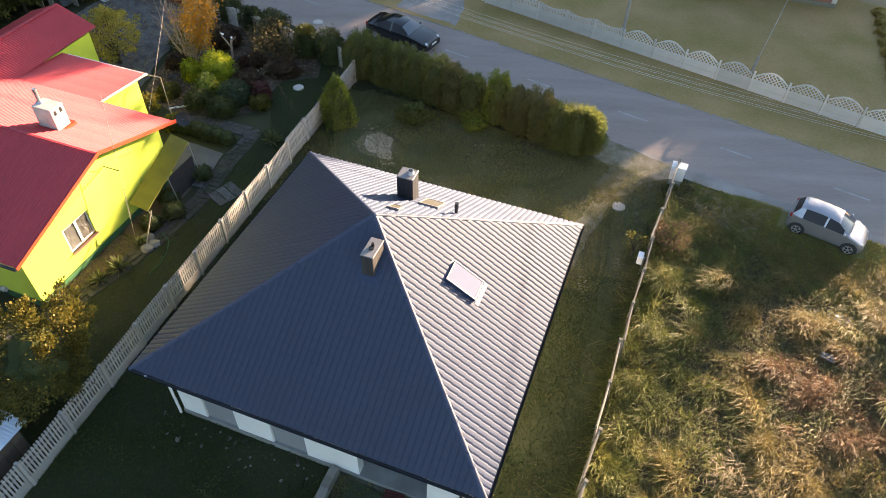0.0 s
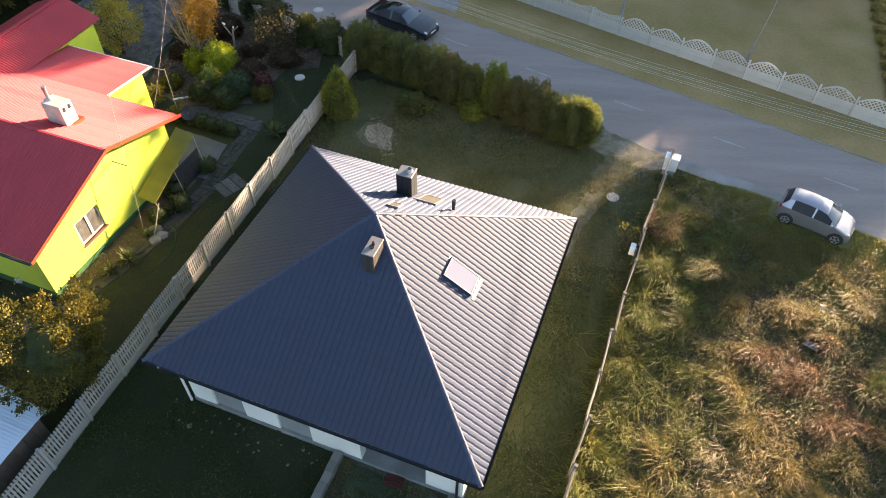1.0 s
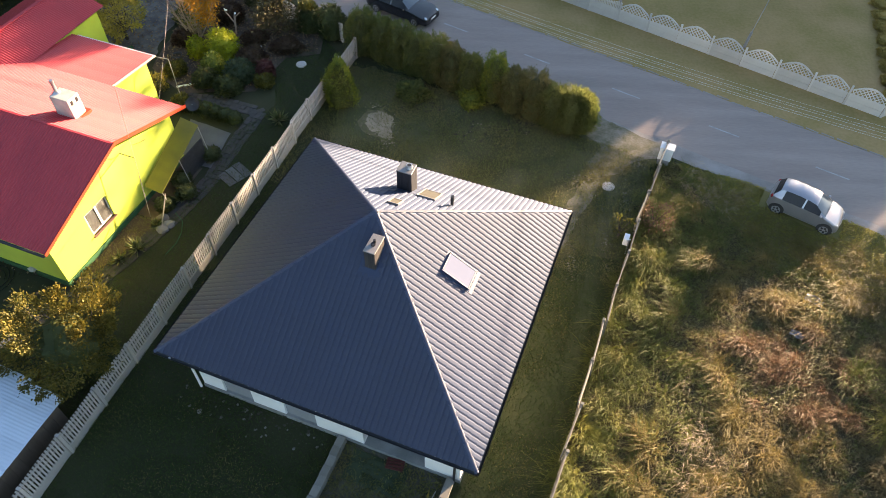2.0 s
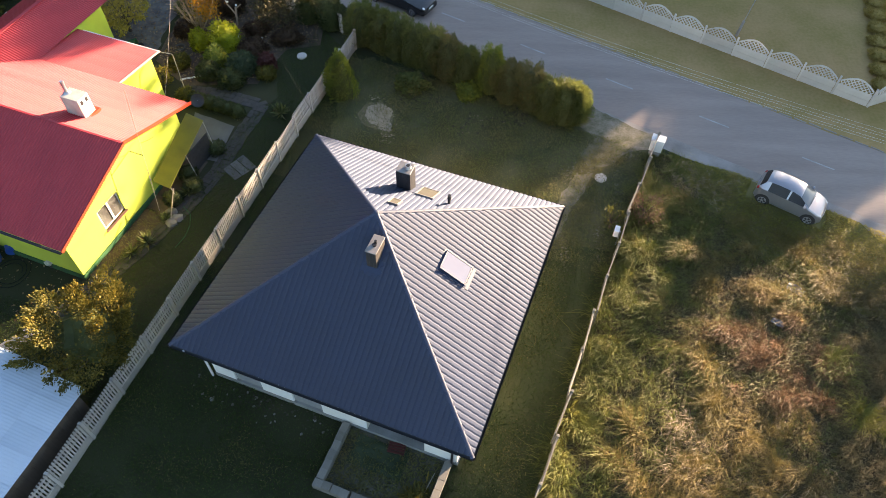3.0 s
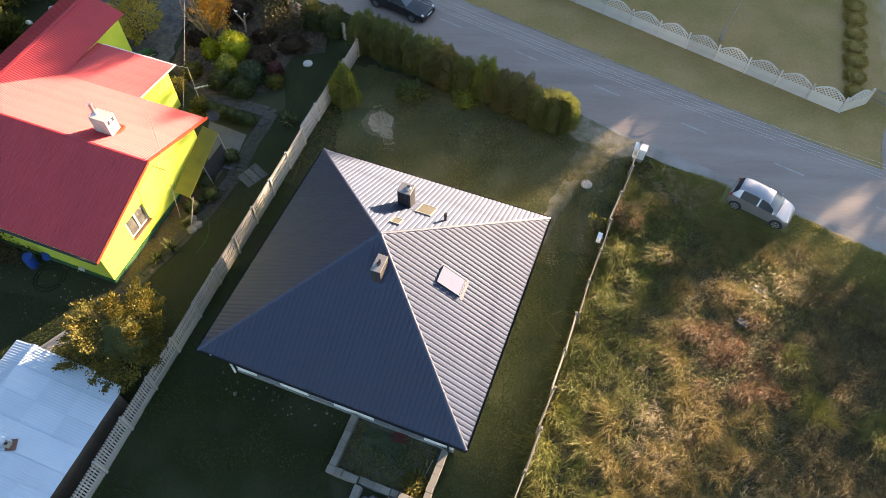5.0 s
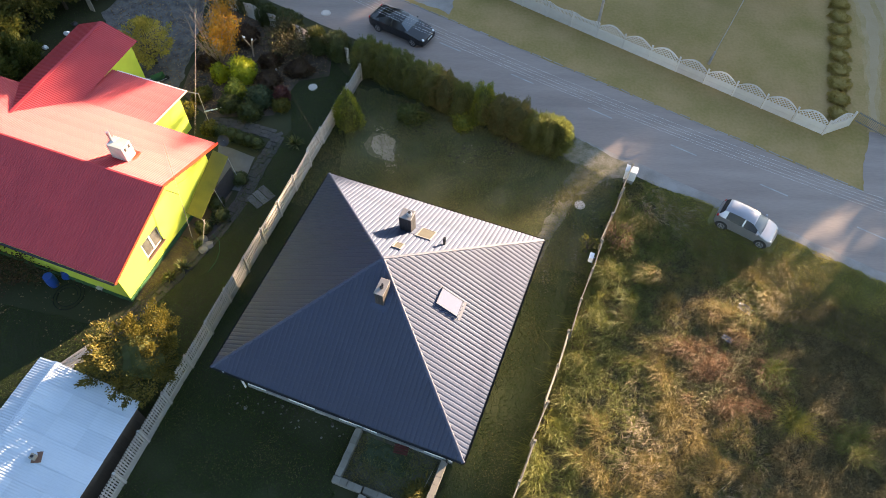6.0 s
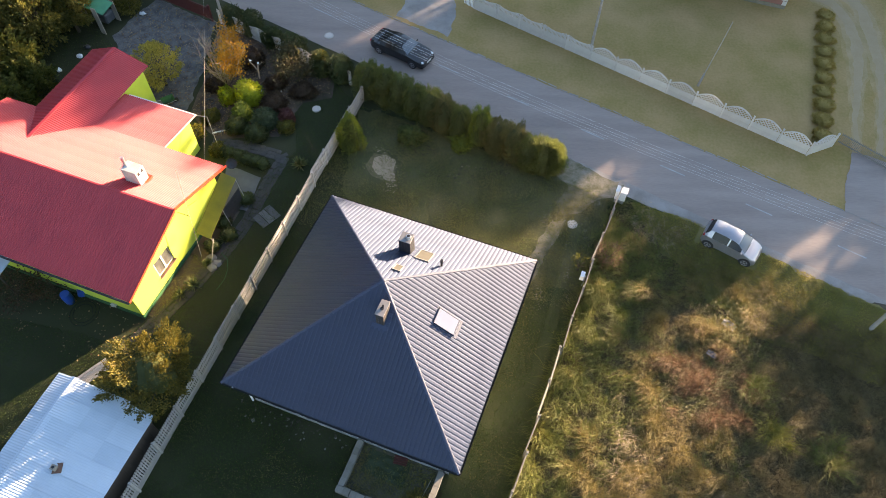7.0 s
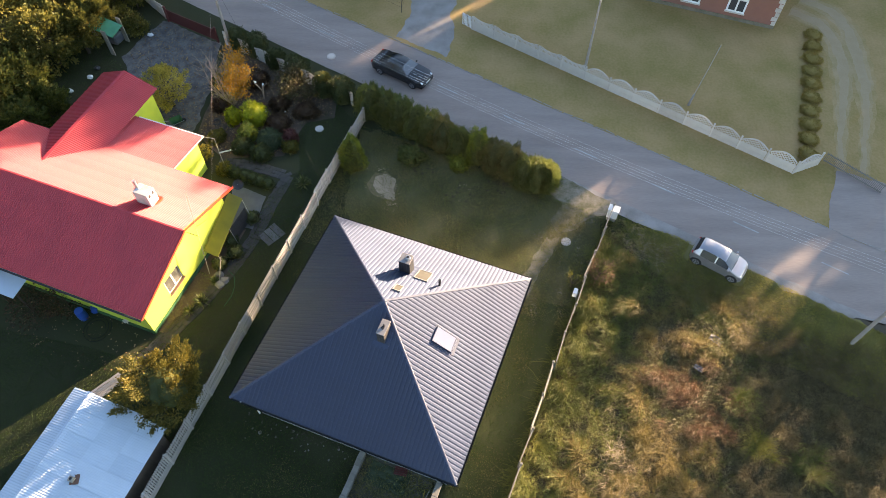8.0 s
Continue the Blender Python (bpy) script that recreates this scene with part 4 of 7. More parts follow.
part("pane", boxed(2.9, 3.8, -3.675, -3.662, 0.4, 2.4), M["glass"], door)
part("soffit", boxed(-HALF + 0.06, HALF - 0.06, -HALF + 0.06, HALF - 0.06, EAVE - 0.12, EAVE - 0.08), M["plinth"], house, "eaves soffit")
roof_ob = part("roof", boxed(-HALF + 0.03, HALF - 0.03, -HALF + 0.03, HALF - 0.03, EAVE - 0.08, EAVE - 0.03), M["gutter"], house, "pyramid roof of dark metal tiles")
RISE = TOP - EAVE
SL = math.hypot(HALF, RISE)
COURSE, WAVE = 0.35, 0.2222
rows = []
k = 0
while (k + 1) * COURSE < SL:
    rows += [(k * COURSE, 0.014), (k * COURSE + 0.014, 0.036), ((k + 1) * COURSE - 0.004, 0.002)]
    k += 1
rows += [(k * COURSE, 0.014), (k * COURSE + 0.014, 0.036), (SL - 0.02, 0.004)]


def tile_wave(u):
    c = 0.5 + 0.5 * np.cos(2 * np.pi * u / WAVE)
    return 0.030 * (1 - (1 - c) ** 5.0)


for ang in range(4):
    c, s = round(math.cos(ang * math.pi / 2)), round(math.sin(ang * math.pi / 2))
    rot = np.array([[c, -s, 0], [s, c, 0], [0, 0, 1]])
    ev = np.array([0, HALF, RISE]) / SL
    en = np.array([0, -RISE, HALF]) / SL
    slope_sheet("roof_slope", lambda v: -HALF * (1 - v / SL), lambda v: HALF * (1 - v / SL), SL, WAVE, 10, rows, tile_wave,
                (rot @ [0, -HALF, EAVE], rot @ [1, 0, 0], rot @ ev, rot @ en), M["dark_roof"], roof_ob)
    # gutter along this eave
    bm = bmesh.new()
    prof = [(0.0, 0.0), (0.015, -0.05), (0.06, -0.075), (0.105, -0.05), (0.12, 0.0)]
    for (a0, z0), (a1, z1) in zip(prof[:-1], prof[1:]):
        q = [(-HALF - 0.06, -HALF - a0, EAVE - 0.02 + z0), (HALF + 0.06, -HALF - a0, EAVE - 0.02 + z0), (HALF + 0.06, -HALF - a1, EAVE - 0.02 + z1), (-HALF - 0.06, -HALF - a1, EAVE - 0.02 + z1)]
        bm.faces.new([bm.verts.new(rot @ np.array(v)) for v in q])
    part("gutter", bm, M["gutter"], house, "black half-round gutter")
# hip caps: short overlapping half-round pieces
HIP = math.sqrt(HALF * HALF * 2 + RISE * RISE)
cap_mesh = None
n_caps = 23
cl = HIP / n_caps
for ang in range(4):
    dirv = Vector((math.cos(math.pi / 4 + ang * math.pi / 2) * HALF * math.sqrt(2), math.sin(math.pi / 4 + ang * math.pi / 2) * HALF * math.sqrt(2), -RISE)).normalized()
    zax = Vector((0, 0, 1))
    yax = zax.cross(dirv).normalized()
    zz = dirv.cross(yax)
    if zz.z < 0:
        zz, yax = -zz, -yax
    for k in range(n_caps):
        if cap_mesh is None:
            bm = bmesh.new()
            ring = []
            for x, rr in ((0.0, 0.066), (cl * 0.9, 0.073), (cl + 0.02, 0.079), (cl + 0.02, 0.068)):
                ring.append([bm.verts.new((x, math.cos(a) * rr * 1.15, math.sin(a) * rr * 0.75)) for a in np.linspace(-0.15, math.pi + 0.15, 8)])
            for r0, r1 in zip(ring[:-1], ring[1:]):
                for i in range(7):
                    bm.faces.new((r0[i], r0[i + 1], r1[i + 1], r1[i]))
            ob = part("hip_cap", bm, M["ridge"], roof_ob)
            cap_mesh = ob.data
        else:
            ob = new("hip_cap", cap_mesh)
            ob.parent = roof_ob
        p = Vector((0, 0, TOP + 0.005)) + dirv * (k * cl + 0.02)
        ob.matrix_local = Matrix.Translation(p) @ Matrix((dirv, yax, zz)).transposed().to_4x4()
part("apex_cap", lump(bmesh.new(), (0, 0, TOP + 0.02), (0.11, 0.11, 0.06), 0.05, 2, 2), M["ridge"], roof_ob)
# rain pipe at two corners
for sx, sy in ((-5.62, -5.62), (5.3, -5.62)):
    bm = bmesh.new()
    cyl(bm, (sx, sy, 0.1), (sx, sy, 2.9), 0.05, seg=10)
    cyl(bm, (sx, sy, 2.9), (sx, -HALF - 0.05, EAVE - 0.08), 0.05, seg=10)
    part("downpipe", bm, M["gutter"] if sx > 0 else M["white_pvc"], house, "rain downpipe")


def on_slope(lx, ly):
    """Height of the roof at a local place."""
    return TOP - RISE * max(abs(lx), abs(ly)) / HALF


# chimney with vertical cladding and a pale cap, on the front slope
CH1 = HX @ pose(0.53, -1.33, 0)
ch = thing("chimney", CH1, "clad chimney with pale cap plate on the front roof slope", "chimney")
zb, zt = 6.1, 7.12
part("shaft", boxed(-0.18, 0.18, -0.38, 0.38, zb - 0.4, zt - 0.05), M["trim"], ch)
for k in range(5):
    for x0, x1 in ((0.18, 0.202), (-0.202, -0.18)):
        part("cladding_board", boxed(x0, x1, -0.39 + k * 0.156, -0.39 + k * 0.156 + 0.147, zb - 0.5, zt - 0.06), M["clad"], ch)
for k in range(3):
    for y0, y1 in ((0.39, 0.412), (-0.412, -0.39)):
        part("cladding_board", boxed(-0.20 + k * 0.134, -0.20 + k * 0.134 + 0.126, y0, y1, zb - 0.6, zt - 0.06), M["clad"], ch)
part("cap_plate", boxed(-0.225, 0.225, -0.435, 0.435, zt - 0.05, zt, bevel=0.012), M["cap"], ch)
part("flue", cyl(bmesh.new(), (0, -0.05, zt), (0, -0.05, zt + 0.05), 0.085, seg=14), M["gutter"], ch, "dark flue opening")
part("flue_cowl", cyl(bmesh.new(), (0.0, 0.06, zt), (0.0, 0.06, zt + 0.13), 0.055, 0.05, 12), M["gutter"], ch)
bm = bmesh.new()
box(bm, -0.42, 0.42, -0.80, 0.50, -0.012, 0.012, m=pose(0, 0, on_slope(0.53, -1.33) + 0.045, math.degrees(math.atan2(RISE, HALF)), 0, 0))
part("flashing", bm, M["dark_roof"], ch)
# square chimney with steel flue, on the far slope
CH2 = HX @ pose(-0.14, 3.14, 0)
ch = thing("chimney", CH2, "square dark chimney with shiny steel flue on the sunlit roof slope", "chimney")
zt = 6.52
part("shaft", boxed(-0.29, 0.29, -0.27, 0.27, 4.9, zt - 0.05), M["trim"], ch)
for k in range(4):
    for sy in (-1, 1):
        y0, y1 = (0.275, 0.297) if sy > 0 else (-0.297, -0.275)
        part("cladding_board", boxed(-0.30 + k * 0.15, -0.30 + k * 0.15 + 0.142, y0, y1, 4.85, zt - 0.05), M["clad_dark"], ch)
        part("cladding_board", boxed(0.295 if sy > 0 else -0.317, 0.317 if sy > 0 else -0.295, -0.28 + k * 0.14, -0.28 + k * 0.14 + 0.132, 4.85, zt - 0.05), M["clad_dark"], ch)
part("cap_plate", boxed(-0.32, 0.32, -0.305, 0.305, zt - 0.05, zt, bevel=0.012), M["cap"], ch)
bm = bmesh.new()
cyl(bm, (0.10, 0.04, zt), (0.10, 0.04, zt + 0.08), 0.15, 0.11, 16)
cyl(bm, (0.10, 0.04, zt + 0.08), (0.10, 0.04, zt + 0.13), 0.13, 0.12, 16)
part("flue_mouth", cyl(bmesh.new(), (0.10, 0.04, zt + 0.12), (0.10, 0.04, zt + 0.135), 0.085, 0.085, 14), M["gutter"], ch)
part("flue", bm, M["steel"], ch, "shiny steel flue collar")
bm = bmesh.new()
box(bm, -0.5, 0.5, -0.45, 0.75, -0.012, 0.012, m=pose(0, 0, on_slope(0.14, 3.14) + 0.045, -math.degrees(math.atan2(RISE, HALF)), 0, 0))
part("flashing", bm, M["dark_roof"], ch)


def slope_frame(face, a, d):
    """Pose on a roof slope: a along the eave, d horizontal distance from the centre; z is the slope's normal, y points up the slope."""
    rot = pose(0, 0, 0, 0, 0, {"front": 0, "right": 90, "back": 180, "left": 270}[face])
    z = TOP - RISE * d / HALF
    return HX @ rot @ pose(a, -d, z, math.degrees(math.atan2(RISE, HALF)), 0, 0)


sky_w = thing("roof_window", slope_frame("right", -0.03, 3.22), "closed roof window with reflecting pane and dark frame", "skylight")
bm = bmesh.new()
for x0, x1, y0, y1 in ((-0.46, -0.40, -0.63, 0.63), (0.40, 0.46, -0.63, 0.63), (-0.40, 0.40, -0.63, -0.57), (-0.40, 0.40, 0.57, 0.63)):
    box(bm, x0, x1, y0, y1, 0.0, 0.15, bevel=0.008)
part("frame", bm, M["ridge"], sky_w)
part("pane", boxed(-0.405, 0.405, -0.575, 0.575, 0.125, 0.14), M["skylight"], sky_w)
part("flashing", boxed(-0.52, 0.52, -0.84, 0.71, 0.03, 0.050), M["ridge"], sky_w)
for nm, a, d, w, h in (("roof_hatch", -0.86, 3.05, 0.40, 0.54), ("roof_hatch", -0.17, 1.27, 0.23, 0.31)):
    hat = thing(nm, slope_frame("back", a, d), "small flat roof hatch with pale framed lid", "roof hatch")
    part("lid", boxed(-w + 0.05, w - 0.05, -h + 0.05, h - 0.05, 0.05, 0.10), M["dusty_lid"], hat)
    bm = bmesh.new()
    for x0, x1, y0, y1 in ((-w, -w + 0.06, -h, h), (w - 0.06, w, -h, h), (-w + 0.06, w - 0.06, -h, -h + 0.06), (-w + 0.06, w - 0.06, h - 0.06, h)):
        box(bm, x0, x1, y0, y1, 0.0, 0.115, bevel=0.006)
    part("frame", bm, M["cap"], hat)
vent = thing("roof_vent", slope_frame("back", -1.94, 2.75), "dark vent pipe with angled hood on the roof", "vent pipe")
bm = bmesh.new()
cyl(bm, (0, 0, 0), (0, 0.16, 0.30), 0.065, seg=12)
cyl(bm, (0, 0.15, 0.28), (0, 0.25, 0.46), 0.085, 0.075, 12)
part("pipe", bm, M["gutter"], vent)

# low terrace foundation walls of pale blocks
ter = thing("terrace_wall", HX, "unfinished low terrace wall of pale concrete blocks", "wall")


def block_wall(x0, y0, x1, y1, h, thick, parent, rr):
    """A run of capping blocks on two rough courses."""
    n = max(1, round(math.hypot(x1 - x0, y1 - y0) / 0.40))
    ang = math.atan2(y1 - y0, x1 - x0)
    ln = math.hypot(x1 - x0, y1 - y0) / n
    for c in range(2):
        for k in range(n):
            t = (k + 0.5) / n
            b = boxed(-ln / 2 + 0.002, ln / 2 - 0.002, -thick / 2, thick / 2, c * h / 2, (c + 1) * h / 2 - 0.006 + rr.uniform(0, 0.008), bevel=0.005)
            ob = part("block", b, M["concrete_old"], parent)
            ob.matrix_local = pose(x0 + (x1 - x0) * t + rr.normal() * 0.008, y0 + (y1 - y0) * t + rr.normal() * 0.008, 0, 0, 0, math.degrees(ang) + rr.normal() * 0.8)


rr = np.random.default_rng(4)
block_wall(0.74, -5.6, 0.74, -8.05, 0.42, 0.31, ter, rr)
block_wall(0.56, -8.22, 2.05, -8.22, 0.42, 0.31, ter, rr)
block_wall(4.0, -8.22, 5.35, -8.22, 0.42, 0.31, ter, rr)
block_wall(2.1, -8.18, 3.95, -8.18, 0.30, 0.31, ter, rr)
block_wall(5.17, -5.6, 5.17, -8.05, 0.42, 0.31, ter, rr)
block_wall(2.2, -8.42, 2.2, -10.0, 0.40, 0.34, ter, rr)
block_wall(3.75, -8.42, 3.75, -10.0, 0.40, 0.34, ter, rr)
block_wall(2.4, -9.95, 3.6, -9.95, 0.40, 0.30, ter, rr)
heap = thing("plastic_film_heap", HX @ pose(3.0, -9.1, 0), "crumpled grey plastic film in the porch pit", "plastic film")
part("film", lump(bmesh.new(), (0, 0, 0.10), (0.5, 0.55, 0.22), 0.5, 5, 4), M["tarp"], heap)
heap = thing("plastic_film_heap", HX @ pose(4.25, -8.75, 0), "small crumpled film bundle beside the porch", "plastic film")
part("film", lump(bmesh.new(), (0, 0, 0.10), (0.30, 0.26, 0.18), 0.5, 9, 3), M["tarp"], heap)
film = thing("green_film_sheet", HX @ pose(2.45, -6.35, 0.03), "dull green film sheet lying in the terrace pit", "plastic sheet")
bm = bmesh.new()
bmesh.ops.create_grid(bm, x_segments=24, y_segments=16, size=0.5)
for v in bm.verts:
    v.co = Vector((v.co.x * 2.3, v.co.y * 1.25, 0.04 + 0.05 * noise.noise(v.co * 4)))
part("film", bm, M["green_tarp"], film)
boards = thing("red_pallet", HX @ pose(3.0, -5.75, 0.0, 0, 0, 8), "small reddish pallet against the house wall", "pallet")
for k in range(4):
    part("board", boxed(-0.35, 0.35, -0.24 + k * 0.12, -0.15 + k * 0.12, 0.10, 0.13), M["gate_red"], boards)
part("runner", boxed(-0.33, -0.25, -0.24, 0.21, 0.0, 0.10), M["gate_red"], boards)
part("runner", boxed(0.25, 0.33, -0.24, 0.21, 0.0, 0.10), M["gate_red"], boards)
pt = np.c_[rng.uniform(0.95, 4.95, 5000), rng.uniform(-8.0, -5.7, 5000)]
pt = pt[~((pt[:, 0] > 1.5) & (pt[:, 0] < 3.3) & (pt[:, 1] > -6.8)) | (rng.uniform(size=len(pt)) < 0.25)]
hm = np.array(HX)[:2, :2]
blades("terrace_weeds", pt @ hm.T + [-2.48, 15.36], rng, 0.16, 0.03, 1.0, L["yard_green"], "weeds growing inside the terrace walls", "weeds")
pt = np.c_[rng.normal(4.6, 0.28, 900), rng.normal(-7.6, 0.3, 900)]
pt = pt[(pt[:, 0] < 4.97) & (pt[:, 1] > -8.02)]
blades("golden_weeds", pt @ hm.T + [-2.48, 15.36], rng, 0.40, 0.05, 1.0, L["golden"], "clump of golden autumn weeds", "weeds")
stick = thing("bent_rod", HX @ pose(4.72, -6.9, 0.02), "thin pale rod leaning in the terrace pit", "rod")
part("rod", cyl(bmesh.new(), (0.1, 0.7, 0.25), (-0.1, -0.7, 0.02), 0.018, seg=6), M["wood_pale"], stick)
rr = np.random.default_rng(8)
for k in range(32):
    lx, ly = rr.uniform(-6.3, 0.2), -5.75 - abs(rr.normal()) * 0.55
    s = rr.uniform(0.03, 0.07) * (1.8 if k < 4 else 1)
    st = link_mesh("rubble_stone", lump(bmesh.new(), (0, 0, 0), (s, s * 0.8, s * 0.5), 0.35, k, 2), M["rubble"])
    st.matrix_world = HX @ pose(lx, ly, s * 0.2, 0, 0, rr.uniform(0, 360))
    tagged(st, "pale lump of building rubble by the house wall", "rubble", "rubble along the wall")


# ---- fences ----
def run_points(pts, step):
    """Points every step metres along a polyline, with headings."""
    out, left = [], 0.0
    for (x0, y0), (x1, y1) in zip(pts[:-1], pts[1:]):
        ln = math.hypot(x1 - x0, y1 - y0)
        t = left
        while t < ln:
            out.append((x0 + (x1 - x0) * t / ln, y0 + (y1 - y0) * t / ln))
            t += step
        left = t - ln
    return out


def share(name, me, parent, m):
    ob = new(name, me)
    ob.parent = parent
    ob.matrix_local = m
    return ob


# picket-like concrete fence between the gardens
fence = thing("fence", pose(0, 0, 0), "white precast concrete fence of slotted panels between the gardens", "fence")
slab = box(bmesh.new(), 0.07, 1.99, -0.025, 0.025, 0.0, 0.42, bevel=0.008)
bm = bmesh.new()
for z0, z1 in ((0.43, 0.50), (0.92, 0.99), (1.26, 1.33)):
    box(bm, 0.07, 1.99, -0.03, 0.03, z0, z1, bevel=0.008)
rails = bm
post = bmesh.new()
box(post, -0.06, 0.06, -0.085, 0.085, -0.02, 1.46, bevel=0.012)
slat = box(bmesh.new(), -0.034, 0.034, -0.022, 0.022, 0.46, 1.47)
protos = {}
for nm, b, mt in (("slab", slab, "concrete"), ("rail", rails, "shaded_conc"), ("post", post, "shaded_conc"), ("slat", slat, "shaded_conc")):
    me = bpy.data.meshes.new(nm)
    b.to_mesh(me)
    b.free()
    me.materials.append(M[mt])
    protos[nm] = me
rr = np.random.default_rng(21)
for k in range(17):
    p = LF0 + LFD * (2.06 * k)
    head = math.degrees(math.atan2(LFD.y, LFD.x)) + rr.normal() * 0.5
    base = pose(p.x + rr.normal() * 0.02, p.y, 0, rr.normal() * 0.6, rr.normal() * 0.4, head)
    share("post", protos["post"], fence, base)
    share("slab", protos["slab"], fence, base)
    share("rail", protos["rail"], fence, base)
    for j in range(15):
        share("slat", protos["slat"], fence, base @ pose(0.13 + j * 0.1286, 0, 0))

# weathered solid fence beside the meadow
fence2 = thing("fence", pose(0, 0, 0), "weathered grey precast concrete panel fence along the meadow", "fence")
rr = np.random.default_rng(22)
pts = run_points(RF, 2.06)
pl = []
for k in range(3):
    b = bmesh.new()
    box(b, 0.06, 2.0, -0.028, 0.028, k * 0.46, k * 0.46 + 0.45, bevel=0.008)
    for v in b.verts:
        v.co.y += 0.012 * noise.noise(Vector((v.co.x * 3, k, 0)))
    me = bpy.data.meshes.new("slab")
    b.to_mesh(me)
    b.free()
    me.materials.append(M["concrete_old"])
    pl.append(me)
b = box(bmesh.new(), -0.06, 0.06, -0.065, 0.065, -0.02, 1.44, bevel=0.012)
me = bpy.data.meshes.new("post")
b.to_mesh(me)
b.free()
me.materials.append(M["concrete_old"])
for (x0, y0), (x1, y1) in zip(pts[:-1], pts[1:]):
    head = math.degrees(math.atan2(y1 - y0, x1 - x0))
    lean = rr.normal() * 2.0
    base = pose(x0, y0, 0, lean, 0, head + rr.normal() * 1.6)
    share("post", me, fence2, base)
    for q in pl:
        share("slab", q, fence2, base)

# white fence across the road: five slotted bays, then eight lattice bays
wf = thing("fence", pose(0, 0, 0), "white precast fence with arched lattice panels across the road", "fence")


def bay(lattice):
    b = bmesh.new()
    for k in range(2):
        box(b, 0.06, 2.0, -0.025, 0.025, k * 0.38, k * 0.38 + 0.37, bevel=0.008)
    if lattice:
        n = 20
        for k in range(n):
            x0, x1 = 0.08 + 1.9 * k / n, 0.08 + 1.9 * (k + 1) / n
            z0, z1 = (0.98 + 0.46 * math.sin(math.pi * (x - 0.08) / 1.9) for x in (x0, x1))
            q = [(x0, z0), (x1, z1), (x1, z1 + 0.09), (x0, z0 + 0.09)]
            f0 = [b.verts.new((x, -0.03, z)) for x, z in q]
            f1 = [b.verts.new((x, 0.03, z)) for x, z in q]
            b.faces.new(f0)
            b.faces.new(f1[::-1])
            for i in range(4):
                b.faces.new((f0[i], f1[i], f1[(i + 1) % 4], f0[(i + 1) % 4]))
        for sgn in (-1, 1):
            for k in range(-5, 14):
                c = 0.10 + k * 0.235
                seg = []
                for s_ in np.linspace(0, 0.75, 12):
                    x, z = c + sgn * s_, 0.76 + s_
                    if 0.1 < x < 1.96 and z < 1.0 + 0.46 * math.sin(math.pi * (x - 0.08) / 1.9):
                        seg.append((x, z))
                if len(seg) > 1:
                    (xa, za), (xb, zb_) = seg[0], seg[-1]
                    m_ = pose((xa + xb) / 2, 0, (za + zb_) / 2, 0, -math.degrees(math.atan2(zb_ - za, xb - xa)), 0)
                    hl = math.hypot(xb - xa, zb_ - za) / 2 + 0.02
                    box(b, -hl, hl, -0.018, 0.018, -0.02, 0.02, m=m_)
        box(b, 0.06, 2.0, -0.03, 0.03, 0.745, 0.80)
    else:
        box(b, 0.06, 2.0, -0.03, 0.03, 0.745, 0.82)
        for k in range(17):
            x = 0.12 + k * 0.1125
            top = 1.38 - 0.20 * math.sin(math.pi * (x - 0.06) / 1.94)
            box(b, x - 0.036, x + 0.036, -0.022, 0.022, 0.80, top)
        box(b, 0.06, 2.0, -0.03, 0.03, 1.08, 1.15)
    return b


bays = []
for lat in (False, True):
    me = bpy.data.meshes.new("panel")
    b = bay(lat)
    b.to_mesh(me)
    b.free()
    me.materials.append(M["white_conc"])
    bays.append(me)
b = box(bmesh.new(), -0.06, 0.06, -0.06, 0.06, -0.02, 1.30, bevel=0.012)
wpost = bpy.data.meshes.new("post")
b.to_mesh(wpost)
b.free()
wpost.materials.append(M["white_conc"])
A, B = Vector((1.59, 45.25, 0)), Vector((24.56, 31.0, 0))
d = (B - A).normalized()
stepw = (B - A).length / 13
head = math.degrees(math.atan2(d.y, d.x))
for k in range(14):
    p = A + d * stepw * k
    share("post", wpost, wf, pose(p.x, p.y, 0, 0, 0, head))
    if k < 13:
        share("panel", bays[0 if k < 5 else 1], wf, pose(p.x, p.y, 0, 0, 0, head))
share("panel", bays[1], wf, pose(24.56, 31.0, 0, 0, 0, math.degrees(math.atan2(0.95, 2.06))))
share("post", wpost, wf, pose(26.45, 31.9, 0))
# low slatted gate beyond its end
gate = thing("gate", pose(27.0, 32.3, 0, 0, 0, -41), "grey slatted metal gate across the drive", "gate")
for k in range(39):
    part("slat", boxed(k * 0.11, k * 0.11 + 0.035, -0.015, 0.015, 0.05, 0.90), M["worn"], gate)
part("rail", boxed(0, 4.3, -0.03, 0.03, 0.10, 0.14), M["worn"], gate)
part("rail", boxed(0, 4.3, -0.03, 0.03, 0.76, 0.80), M["worn"], gate)
# red-framed small gate at the start of the white fence
wg = thing("gate", pose(0.75, 45.9, 0, 0, 0, -38), "small white and brown wooden gate at the side track", "gate")
part("rail", boxed(0, 1.1, -0.025, 0.025, 0.15, 0.23), M["gate_red"], wg)
part("rail", boxed(0, 1.1, -0.025, 0.025, 1.0, 1.08), M["gate_red"], wg)
for k in range(8):
    part("picket", boxed(0.04 + k * 0.135, 0.12 + k * 0.135, -0.05, -0.027, 0.08, 1.2), M["white_pvc"], wg)
# wire fence with thin posts left of the side track
wire_f = thing("wire_fence", pose(0, 0, 0), "rusty wire fence with thin posts at the plot corner", "fence")
wp = [(-11.5, 51.6), (-9.1, 50.1), (-6.7, 48.6), (-4.4, 47.1), (-3.9, 49.5), (-3.6, 52.0)]
